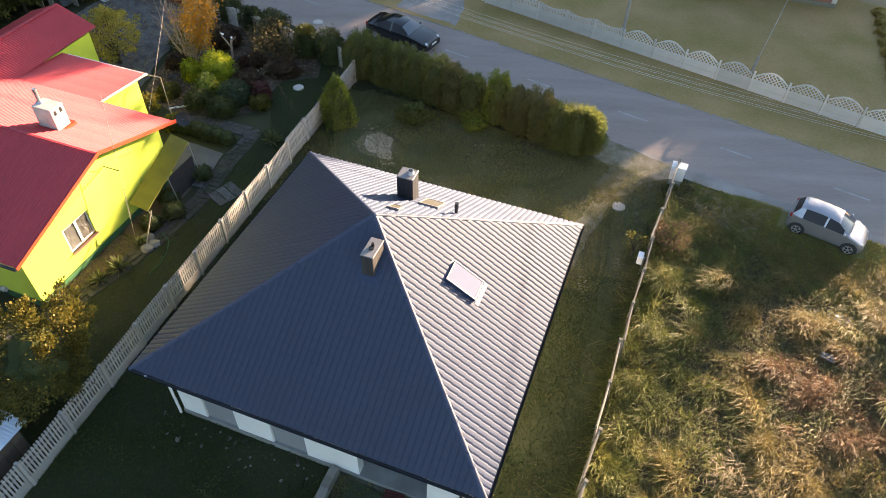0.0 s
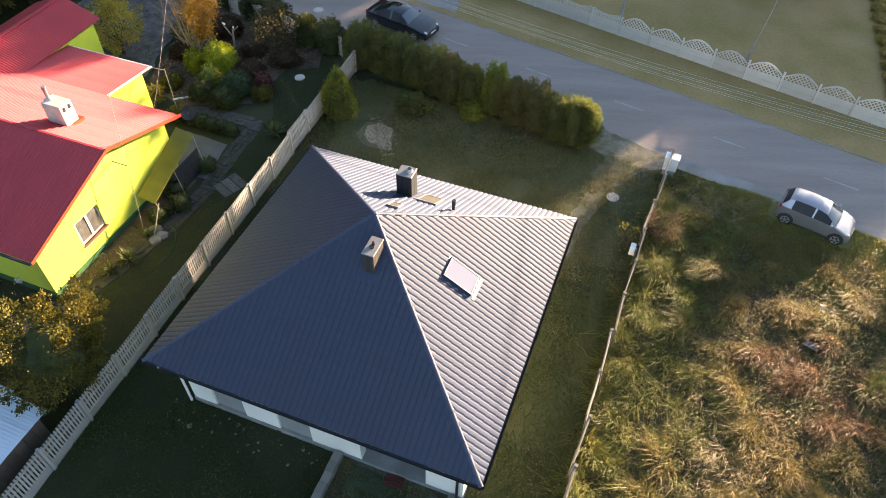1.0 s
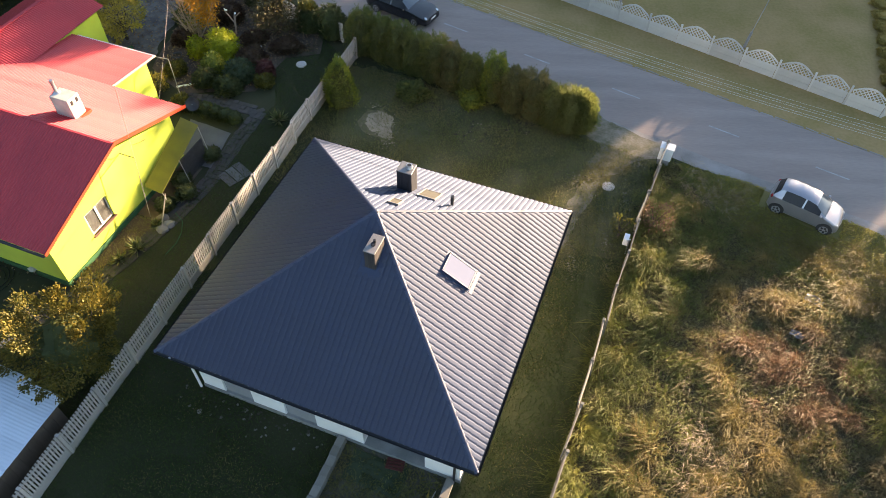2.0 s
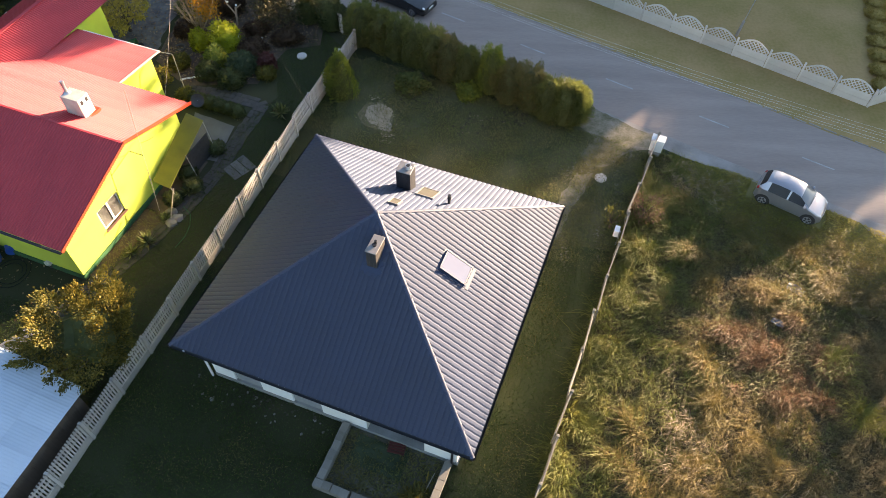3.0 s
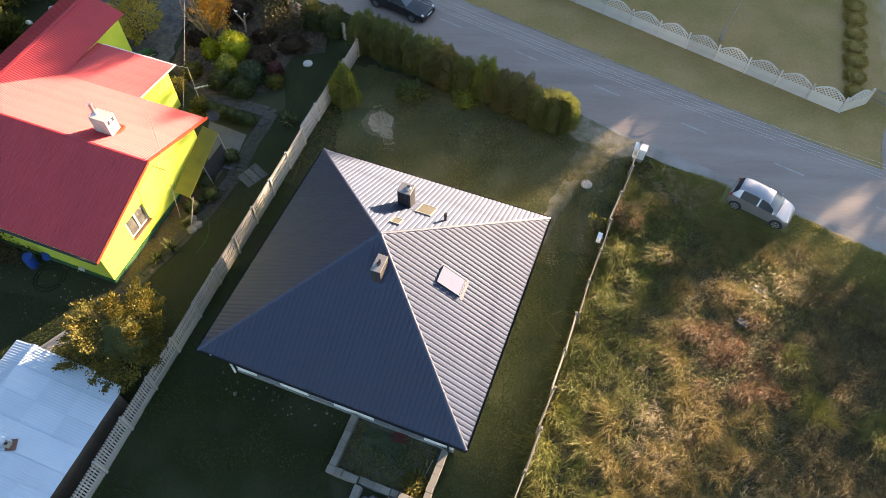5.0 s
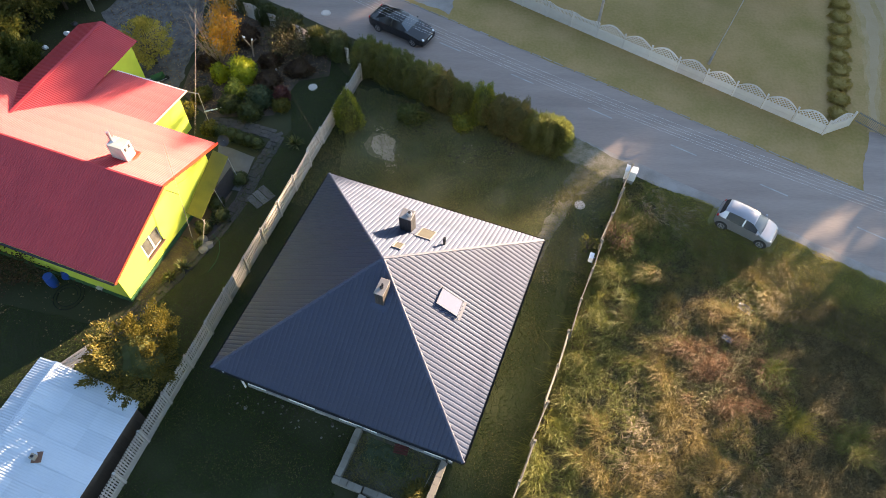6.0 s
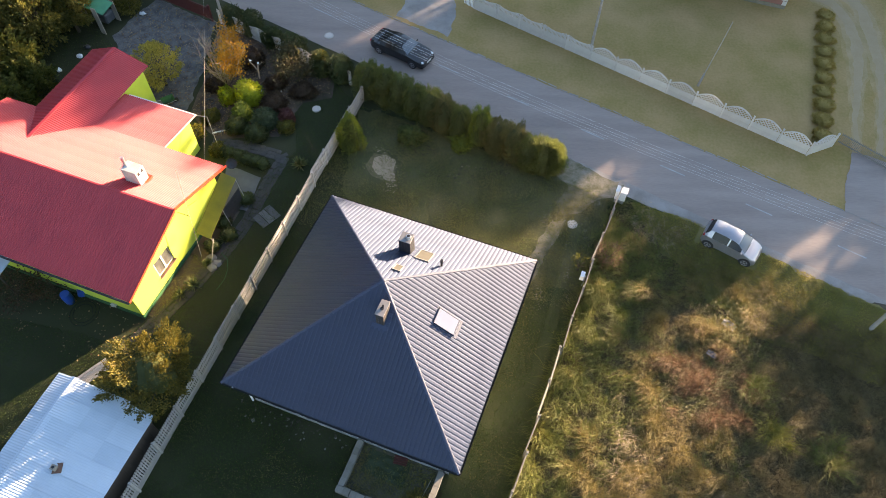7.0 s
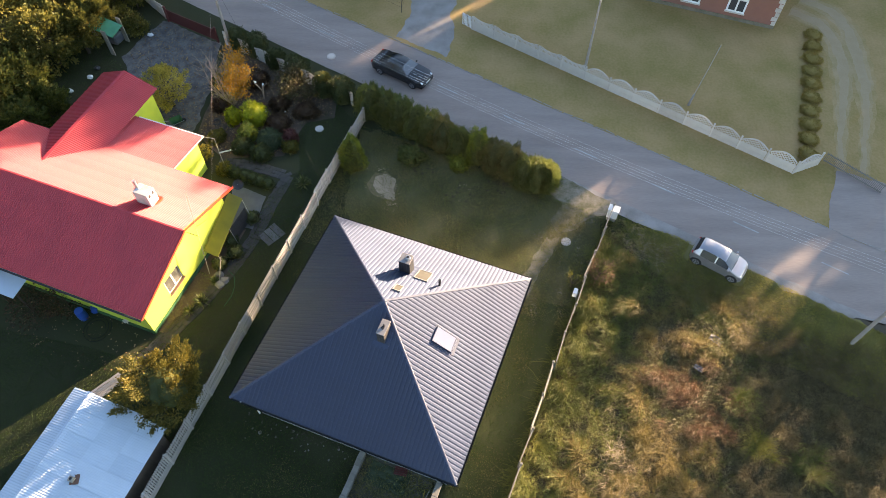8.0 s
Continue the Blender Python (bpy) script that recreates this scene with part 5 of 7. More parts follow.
for x, y in wp:
    part("post", cyl(bmesh.new(), (x, y, -0.02), (x, y, 1.5), 0.03, seg=6), M["wood_dark"], wire_f)
for z in (0.5, 0.9, 1.35):
    part("wire", tube_path(bmesh.new(), [(x, y, z) for x, y in wp], 0.008, 4), M["cable"], wire_f)

# white meter cabinet and small box on the meadow fence
cab = thing("meter_cabinet", pose(11.35, 26.35, 0, 0, 0, -20), "white electricity meter cabinet at the end of the fence", "meter cabinet")
part("plinth", boxed(-0.30, 0.30, -0.20, 0.20, -0.02, 0.35), M["concrete"], cab)
part("body", boxed(-0.34, 0.34, -0.24, 0.24, 0.35, 1.12, bevel=0.012), M["white_pvc"], cab)
part("lid", boxed(-0.37, 0.37, -0.27, 0.27, 1.12, 1.17, bevel=0.01), M["white_pvc"], cab)
part("door", boxed(-0.30, 0.30, -0.252, -0.242, 0.40, 1.07, bevel=0.004), M["white_pvc"], cab)
mb = thing("letter_box", pose(8.50, 19.85, 0.0, 0, 0, 70), "small white box fixed to the fence", "box")
part("body", boxed(-0.20, 0.20, -0.02, 0.22, 0.80, 1.22, bevel=0.012), M["white_pvc"], mb)
part("bracket", boxed(-0.03, 0.03, -0.10, -0.02, 0.0, 1.1), M["steel"], mb)
for nm, x, y, r, lab in (("manhole_cover", -9.39, 33.46, 0.31, "round pale concrete manhole cover in the garden lawn"), ("manhole_cover", 8.23, 24.3, 0.33, "round pale concrete manhole cover in the yard"), ("manhole_cover", -9.58, 41.31, 0.36, "round pale manhole cover in the road")):
    o = thing(nm, pose(x, y, 0.03), lab, "manhole cover")
    b = bmesh.new()
    cyl(b, (0, 0, -0.05), (0, 0, 0.035), r, r * 0.97, 28)
    part("ring", b, M["white_conc"], o)
    part("lid", cyl(bmesh.new(), (0, 0, 0.03), (0, 0, 0.045), r * 0.7, r * 0.68, 24), M["white_conc"], o)

# ---- the neighbouring yellow house ----
NX = pose(-14.8, 20.62, 0, 0, 0, -18.1)
nb = thing("house", NX, "lime-yellow house with a red corrugated sheet metal roof", "house")
S_, ZR = 0.315, 4.85


def rib(pitch, hgt):
    def f(u):
        q = np.mod(u / pitch, 1.0)
        return hgt * np.clip(np.minimum(q, 1 - q) * 5 - 0.9, 0, 1)
    return f


def roof_plane(name, x0, x1, y0, z0, y1, z1, along="x", mt="red_sun", pitch=0.14):
    """A ribbed slope from the eave (y0, z0) up to (y1, z1), between x0 and x1; the ribs run up the slope."""
    ln = math.hypot(y1 - y0, z1 - z0)
    ev = np.array([0, (y1 - y0) / ln, (z1 - z0) / ln])
    eu = np.array([1.0, 0, 0])
    en = np.cross(eu, ev)
    if en[2] < 0:
        en = -en
    if along == "y":
        sw = np.array([[0, 1, 0], [1, 0, 0], [0, 0, 1.0]])
        ev, eu, en = sw @ ev, sw @ eu, sw @ en
        o = np.array([y0, 0, z0])
    else:
        o = np.array([0, y0, z0])
    nr = max(2, round(ln / 0.85))
    rws = [q for k in range(nr) for q in ((ln * k / nr, 0.003), (ln * k / nr + 0.012, 0.010), (ln * (k + 1) / nr - 0.003, 0.002))] + [(ln, 0.003)]
    return slope_sheet(name, lambda v: x0, lambda v: x1, ln, pitch, 8, rws, rib(pitch, 0.034), (o, eu, ev, en), M[mt], nroof)


bm = bmesh.new()
# gable wall with the window opening
WX = -0.57
box(bm, WX - 0.3, WX, -4.65, -2.45, 0.0, 3.15)
box(bm, WX - 0.3, WX, -2.45, -1.0, 0.0, 1.05)
box(bm, WX - 0.3, WX, -2.45, -1.0, 2.35, 3.15)
box(bm, WX - 0.3, WX, -1.0, 4.25, 0.0, 3.15)
g0 = [bm.verts.new((WX, y, z)) for y, z in ((-4.65, 3.15), (4.25, 3.15), (4.25, 3.4), (0, 4.75), (-4.65, 3.3))]
g1 = [bm.verts.new((WX - 0.3, y, z)) for y, z in ((-4.65, 3.15), (4.25, 3.15), (4.25, 3.4), (0, 4.75), (-4.65, 3.3))]
bm.faces.new(g0)
bm.faces.new(g1[::-1])
for i in range(5):
    bm.faces.new((g0[i], g1[i], g1[(i + 1) % 5], g0[(i + 1) % 5]))
part("gable_wall", bm, M["lime"], nb, "bright lime-yellow rendered gable wall")
part("wall", boxed(-16, WX - 0.3, -4.65, -4.35, 0.0, 3.2), M["lime"], nb)
part("wall", boxed(-16, WX - 0.3, 3.95, 4.25, 0.0, 3.3), M["lime"], nb)
part("wall", boxed(-9.4, -4.5, 7.4, 7.65, 0.0, 2.98), M["lime"], nb)
part("wall", boxed(-4.8, -4.5, 4.25, 7.4, 0.0, 3.0), M["lime"], nb)
bm = bmesh.new()
box(bm, -9.8, -9.5, 4.25, 10.15, 0.0, 3.15)
box(bm, -13.2, -9.8, 9.85, 10.15, 0.0, 3.2)
box(bm, -13.5, -13.2, 4.25, 10.15, 0.0, 3.15)
part("wall", bm, M["lime"], nb)
bm = bmesh.new()
box(bm, WX, WX + 0.06, -4.72, 4.3, -0.02, 0.28)
box(bm, -16, WX + 0.06, -4.72, -4.65, -0.02, 0.28)
part("plinth", bm, M["green_plinth"], nb, "dark green painted plinth")
nroof = part("roof", boxed(-15.8, WX - 0.02, -4.7, 4.3, 3.05, 3.13), M["wood_dark"], nb, "red ribbed sheet metal roof")
roof_plane("roof_slope", -16, 0.18, -5.24, ZR - S_ * 5.24, 0, ZR)
roof_plane("roof_slope", -16, 0.05, 4.72, ZR - S_ * 4.72, 0, ZR)
roof_plane("roof_slope", -9.6, -4.15, 8.0, 3.02, 4.70, ZR - S_ * 4.70 - 0.012)
roof_plane("roof_slope", 1.6, 10.55, -9.25, 3.35, -11.5, 4.25, along="y")
roof_plane("roof_slope", 1.6, 10.55, -13.75, 3.35, -11.5, 4.25, along="y")
# ridges and verge boards
part("ridge_cap", boxed(-16, 0.16, -0.06, 0.06, ZR + 0.02, ZR + 0.05, bevel=0.01), M["red_sun"], nroof)
part("ridge_cap", boxed(-11.62, -11.38, 1.8, 10.5, 4.27, 4.305, bevel=0.01), M["red_sun"], nroof)
for y0, y1 in ((-5.26, 0.0), (4.75, 0.0)):
    z0 = ZR - S_ * abs(y0)
    ln = math.hypot(y1 - y0, ZR - z0)
    ang = math.degrees(math.atan2(ZR - z0, y1 - y0))
    part("verge_board", boxed(-ln / 2, ln / 2, -0.022, 0.022, -0.11, 0.05, m=pose(0.16, (y0 + y1) / 2, (z0 + ZR) / 2, 0, 0, 90) @ pose(0, 0, 0, 0, -ang, 0)), M["red_trim"], nroof, "orange-red verge board")
part("gutter", boxed(-16, 0.15, -5.36, -5.24, ZR - S_ * 5.24 - 0.10, ZR - S_ * 5.24 - 0.01, bevel=0.02), M["gutter"], nroof)
part("gutter", boxed(-9.2, -4.12, 8.0, 8.12, 2.92, 3.01, bevel=0.02), M["white_pvc"], nroof, "white gutter")
bm = bmesh.new()
tube_path(bm, [(-4.2, 8.06, 2.95), (-3.5, 8.3, 2.8), (-3.3, 8.1, 1.4), (-3.3, 8.1, 0.1)], 0.020, 8)
part("downpipe", bm, M["wood_pale"], nroof, "bent white rain pipe")
part("verge_board", boxed(-0.02, 0.02, -1.68, 1.68, -0.07, 0.040, m=pose(-4.12, 6.36, 3.20, -math.degrees(math.atan2(0.34, 3.3)), 0, 0)), M["white_conc"], nroof)
win = part("window", boxed(WX - 0.14, WX - 0.08, -2.45, -1.0, 1.05, 2.35), M["white_pvc"], nb, "white framed double window")
for a, b2 in ((-2.36, -1.77), (-1.68, -1.09)):
    part("net_curtain", boxed(WX - 0.079, WX - 0.071, a, b2, 1.16, 2.25), M["lace"], win, "patterned net curtain")
    part("pane", boxed(WX - 0.068, WX - 0.060, a, b2, 1.16, 2.25), M["clear"], win).visible_shadow = False
part("window_sill", boxed(WX - 0.08, WX + 0.12, -2.51, -0.94, 0.99, 1.05, bevel=0.008), M["brown_sill"], nb)
part("mullion", boxed(WX - 0.08, WX - 0.04, -1.79, -1.68, 1.08, 2.32), M["white_pvc"], win)
nch = thing("chimney", NX @ pose(-3.3, 1.35, 0), "cream rendered chimney with two vent holes and steel pipe", "chimney")
part("shaft", boxed(-0.50, 0.50, -0.36, 0.36, 4.1, 5.55, bevel=0.015), M["stucco"], nch)
part("apron", boxed(-0.62, 0.62, -0.50, 0.55, 4.30, 4.44, m=pose(0, 0, 0.05)), M["red_trim"], nch, "orange-red flashing")
for yy in (-0.16, 0.16):
    part("vent_hole", boxed(0.495, 0.508, yy - 0.07, yy + 0.07, 5.20, 5.42), M["gutter"], nch)
bm = bmesh.new()
cyl(bm, (-0.35, 0.0, 5.5), (-0.35, 0.0, 6.1), 0.085, seg=14)
cyl(bm, (-0.35, 0.0, 6.08), (-0.35, 0.0, 6.22), 0.10, 0.10, 14)
part("flue", bm, M["steel"], nch, "steel flue pipe")
part("flue_collar", cyl(bmesh.new(), (-0.35, 0, 5.54), (-0.35, 0, 5.62), 0.2, 0.12, 14), M["steel"], nch)
ant = thing("antenna_mast", NX, "tall thin grey antenna mast leaning along the gable", "antenna")
part("mast", cyl(bmesh.new(), (0.24, 0.12, -0.03), (0.24, 1.20, 7.0), 0.016, 0.012, seg=8), M["pole"], ant)
part("bracket", tube_path(bmesh.new(), [(-0.58, 0.66, 3.5), (0.24, 0.66, 3.5)], 0.02, 6), M["cable"], ant)
part("aerial", tube_path(bmesh.new(), [(0.02, 1.05, 3.90), (0.12, 1.4, 3.80), (0.14, 1.7, 3.72)], 0.016, 6), M["cable"], ant)
dish = thing("satellite_dish", NX @ pose(0.0, 5.0, 0), "dark satellite dish on the eaves corner", "satellite dish")
bm = bmesh.new()
ring = []
for k in range(5):
    rr_ = 0.34 * k / 4
    ring.append([bm.verts.new((rr_ * math.cos(a), rr_ * math.sin(a), 0.16 * (rr_ / 0.34) ** 2)) for a in np.linspace(0, 2 * math.pi, 18, endpoint=False)] if k else [bm.verts.new((0, 0, 0))])
for i in range(18):
    bm.faces.new((ring[0][0], ring[1][i], ring[1][(i + 1) % 18]))
for r0, r1 in zip(ring[1:-1], ring[2:]):
    for i in range(18):
        bm.faces.new((r0[i], r1[i], r1[(i + 1) % 18], r0[(i + 1) % 18]))
bmesh.ops.transform(bm, matrix=pose(0.25, 0.15, 3.25, 50, 20, 30), verts=bm.verts)
part("reflector", bm, M["trim"], dish)
part("arm", tube_path(bmesh.new(), [(-0.45, -0.6, 3.2), (0.2, 0.1, 3.15), (0.25, 0.15, 3.25)], 0.02, 6), M["steel"], dish)
# sloping olive cover over the cellar stairs
cov = thing("cellar_cover", NX, "olive sloping sheet cover over the cellar stairs", "cellar cover")
bm = bmesh.new()
q = [(-0.55, 4.9, 2.35), (0.42, 4.9, 2.15), (0.66, 0.95, 1.05), (-0.30, 0.95, 1.20)]
f0 = [bm.verts.new(v) for v in q]
f1 = [bm.verts.new((x, y, z - 0.04)) for x, y, z in q]
bm.faces.new(f0[::-1])
bm.faces.new(f1)
for i in range(4):
    bm.faces.new((f0[i], f0[(i + 1) % 4], f1[(i + 1) % 4], f1[i]))
part("sheet", bm, M["olive_sheet"], cov)
for x, y, z in ((0.40, 4.85, 2.12), (0.54, 2.8, 1.58), (0.66, 1.0, 1.03)):
    part("post", cyl(bmesh.new(), (x + 0.25, y, 0), (x, y, z), 0.02, seg=8), M["concrete"], cov)
part("side_sheet", boxed(0.52, 0.55, 2.9, 4.7, 0.05, 1.5), M["trim"], cov, "dark side sheet")
prop = thing("leaning_pole", NX @ pose(1.15, 0.4, 0), "pale pole leaning at the cellar cover", "pole")
part("pole", cyl(bmesh.new(), (0.15, -0.9, 0.02), (-0.3, 0.6, 1.1), 0.03, seg=8), M["wood_pale"], prop)
can = thing("canopy", NX @ pose(-9.3, -5.3, 0), "small grey sheet canopy on posts against the wall", "canopy")
part("sheet", boxed(-1.0, 1.0, -0.85, 0.65, 2.25, 2.30, m=pose(0, 0, 0, 6, 0, 0)), M["shed_sheet"], can)
for x in (-0.9, 0.9):
    part("post", boxed(x - 0.04, x + 0.04, -0.80, -0.72, 0, 2.2), M["wood_dark"], can)

# ---- zinc-roofed shed ----
SX = pose(-18.1, 11.45, 0, 0, 0, -18.2)
shed = thing("shed", SX, "timber shed with a pale zinc sheet roof", "shed")
part("wall", boxed(4.25, 4.35, -10.5, -0.35, 0, 1.90), M["wood_dark"], shed)
part("wall", boxed(-0.85, 4.25, -0.45, -0.35, 0, 2.0), M["wood_dark"], shed)
part("wall", boxed(-0.95, -0.85, -10.5, -0.35, 0, 2.15), M["wood_dark"], shed)
for k in range(24):
    part("board", boxed(4.355, 4.38, -10.4 + k * 0.42, -10.4 + k * 0.42 + 0.38, 0.02, 1.88), M["wood_dark"], shed)
zr, ze, zw = 2.48, 1.98, 2.22
sroof = part("roof", boxed(-1.05, 4.5, -10.6, -0.25, 1.90, 1.94), M["wood_dark"], shed, "roof of overlapping corrugated zinc sheets")
rr = np.random.default_rng(41)


def sheet_rib(u):
    return 0.013 * (0.5 + 0.5 * np.cos(2 * np.pi * u / 0.125))


SLN = math.hypot(4.62, zr - ze)
for col in range(3):
    for rw in range(9):
        v0, v1 = col * SLN / 3 - 0.06, (col + 1) * SLN / 3 + 0.06
        y1 = 0.08 - rw * 1.05 + rr.normal() * 0.02
        ev = np.array([-4.62, 0, zr - ze]) / SLN
        en = np.array([zr - ze, 0, 4.62]) / SLN
        o = np.array([4.62, 0, ze]) + en * (0.02 + 0.020 * (rw % 2) + col * 0.022 + rr.uniform(0, 0.008))
        u0, u1 = y1 - 1.10, y1
        if col == 0 and rw == 0:
            u1 = y1 - 0.12
        slope_sheet("roof_sheet", lambda v, a=u0: a, lambda v, a=u1: a, SLN, 0.125, 6, [(max(v0, 0) - rr.uniform(0, 0.04), 0.004), (v1, 0.0)], sheet_rib,
                    (o, (0, 1, 0), ev, en), M["shed_sheet"], sroof)
WLN = math.hypot(1.15, zr - zw)
for rw in range(9):
    y1 = 0.08 - rw * 1.05
    ev = np.array([1.15, 0, zr - zw]) / WLN
    en = np.array([-(zr - zw), 0, 1.15]) / WLN
    o = np.array([-1.15, 0, zw]) + en * (0.02 + 0.01 * (rw % 2))
    slope_sheet("roof_sheet", lambda v, a=y1 - 1.1: a, lambda v, a=y1: a, WLN, 0.125, 6, [(0, 0.0), (WLN, 0.0)], sheet_rib, (o, (0, 1, 0), ev, en), M["shed_sheet"], sroof)
bm = bmesh.new()
box(bm, -0.20, 0.02, -9.4, 0.1, -0.01, 0.012, m=pose(0, 0, zr + 0.06, 0, -13, 0))
box(bm, -0.02, 0.22, -9.4, 0.1, -0.01, 0.012, m=pose(0, 0, zr + 0.062, 0, 6, 0))
part("ridge_cap", bm, M["shed_sheet"], sroof)
sch = thing("stove_pipe", SX @ pose(1.85, -4.05, 0), "short clay stove pipe on the shed roof", "chimney")
part("shaft", boxed(-0.13, 0.13, -0.13, 0.13, 1.95, 2.55, bevel=0.02), M["wood_pale"], sch)
part("opening", cyl(bmesh.new(), (0, 0, 2.53), (0, 0, 2.57), 0.07, seg=12), M["gutter"], sch)
part("flashing", boxed(-0.1, 0.35, -0.25, 0.25, 2.26, 2.275, m=pose(0, 0, 0.08, 0, 0, 25)), M["brown_sill"], sch)
pk = thing("timber_plank", pose(-19.55, 11.0, 0, 0, 0, 66), "white painted plank lying by the shed", "plank")
part("plank", boxed(-1.1, 1.1, -0.12, 0.12, 0.0, 0.05), M["white_conc"], pk)
pk = thing("board_stack", pose(-18.5, 12.95, 0, 0, 0, 46), "stack of pale weathered boards beside the shed", "boards")
for k in range(5):
    part("board", boxed(-0.95, 0.95 - 0.05 * k, -0.36 + k * 0.145, -0.36 + k * 0.145 + 0.135, 0.0, 0.06 + 0.015 * (k % 3)), M["concrete"], pk)

# ---- garden ----
rr = np.random.default_rng(51)
path_line = [(-15.9, 29.95), (-13.5, 29.7), (-10.9, 28.9), (-11.6, 26.6), (-12.3, 23.4), (-13.3, 20.9), (-14.7, 18.3), (-16.3, 15.8), (-17.6, 14.0)]
path = thing("garden_path", pose(0, 0, 0), "narrow garden path of worn grey paving blocks", "path", kind="structure")
pts = run_points(path_line, 0.31)
slabm = []
for k in range(3):
    b = box(bmesh.new(), -0.148, 0.148, -0.140, 0.140, -0.03, 0.022 + 0.006 * k, bevel=0.012)
    me = bpy.data.meshes.new("paving_block")
    b.to_mesh(me)
    b.free()
    me.materials.append(M["pave"])
    slabm.append(me)
for k, ((x0, y0), (x1, y1)) in enumerate(zip(pts[:-1], pts[1:])):
    hd = math.atan2(y1 - y0, x1 - x0)
    for j in range(3):
        share("paving_block", slabm[(k + j) % 3], path, pose(x0 - math.sin(hd) * (j - 1) * 0.29 + rr.normal() * 0.015, y0 + math.cos(hd) * (j - 1) * 0.29 + rr.normal() * 0.015, 0, 0, 0, math.degrees(hd) + rr.normal() * 2))
sl = thing("stepping_slabs", pose(-11.1, 23.9, 0, 0, 0, -42), "three large pale paving slabs in the lawn", "paving slab")
for k in range(3):
    part("slab", boxed(-0.55 - 0.06 * k, 0.55, -0.75 + k * 0.48, -0.75 + k * 0.48 + 0.44, 0.0, 0.035, bevel=0.01), M["slate"], sl)


def rand():
    return np.random.default_rng(int(rng.integers(1 << 30)))


# hedge along the road
hedge_spots = [(-5.7, 35.2, 1.05, 2.6), (-4.6, 34.7, 1.0, 2.5), (-3.5, 34.1, 1.05, 2.45), (-2.4, 33.4, 1.05, 2.4), (-1.3, 32.8, 1.0, 2.5), (-0.2, 32.2, 1.0, 2.35), (0.8, 31.6, 0.95, 2.3),
               (2.3, 31.1, 0.85, 2.75), (3.4, 30.4, 1.0, 2.3), (4.5, 29.9, 1.0, 2.45), (5.6, 29.2, 1.05, 2.25), (6.5, 28.85, 1.0, 2.4), (6.95, 28.75, 0.8, 2.2)]
for k, (x, y, r, h) in enumerate(hedge_spots):
    lf = "thuja_gold" if k == 7 else ("thuja_brown" if k in (5, 8, 9) else "thuja")
    # the darker core puts the shade between the sprays into colour
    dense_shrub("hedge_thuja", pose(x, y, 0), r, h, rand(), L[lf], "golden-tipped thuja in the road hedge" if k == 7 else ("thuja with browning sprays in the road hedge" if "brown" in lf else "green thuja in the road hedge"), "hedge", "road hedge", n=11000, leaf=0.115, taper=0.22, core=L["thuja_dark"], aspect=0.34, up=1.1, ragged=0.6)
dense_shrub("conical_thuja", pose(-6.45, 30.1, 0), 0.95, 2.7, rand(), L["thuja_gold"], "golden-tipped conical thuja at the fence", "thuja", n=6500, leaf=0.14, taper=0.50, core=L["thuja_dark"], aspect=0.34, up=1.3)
dense_shrub("low_shrub", pose(-2.5, 31.0, 0), 0.85, 0.7, rand(), L["thuja"], "low sprawling juniper in front of the hedge", "shrub", n=1100, leaf=0.24, taper=0.35, ragged=0.8)
dense_shrub("low_shrub", pose(1.0, 30.4, 0), 0.6, 0.8, rand(), L["thuja_gold"], "small yellowish shrub in front of the hedge", "shrub", n=1100, leaf=0.18, taper=0.3, ragged=0.8)
for x, y, r, h, lf in ((-7.9, 36.5, 0.85, 2.1, "thuja_dark"), (-9.45, 37.0, 0.70, 1.9, "thuja_dark"), (-11.8, 38.9, 0.88, 1.9, "thuja_dark"), (-13.6, 40.0, 0.72, 1.5, "thuja_dark"), (-15.4, 41.3, 0.85, 1.9, "thuja_dark"), (-17.0, 42.0, 0.8, 1.7, "thuja_dark")):
    dense_shrub("dome_thuja", pose(x, y, 0), r, h, rand(), L[lf], "dark dome-clipped thuja along the garden fence", "thuja", "clipped thujas", n=2600, leaf=0.14, taper=0.12)
dense_shrub("brown_top", pose(-9.45, 37.0, 1.62), 0.42, 0.36, rand(), L["olive"], "withered tan top on the clipped thuja", "foliage", n=500, leaf=0.14, taper=0.1)
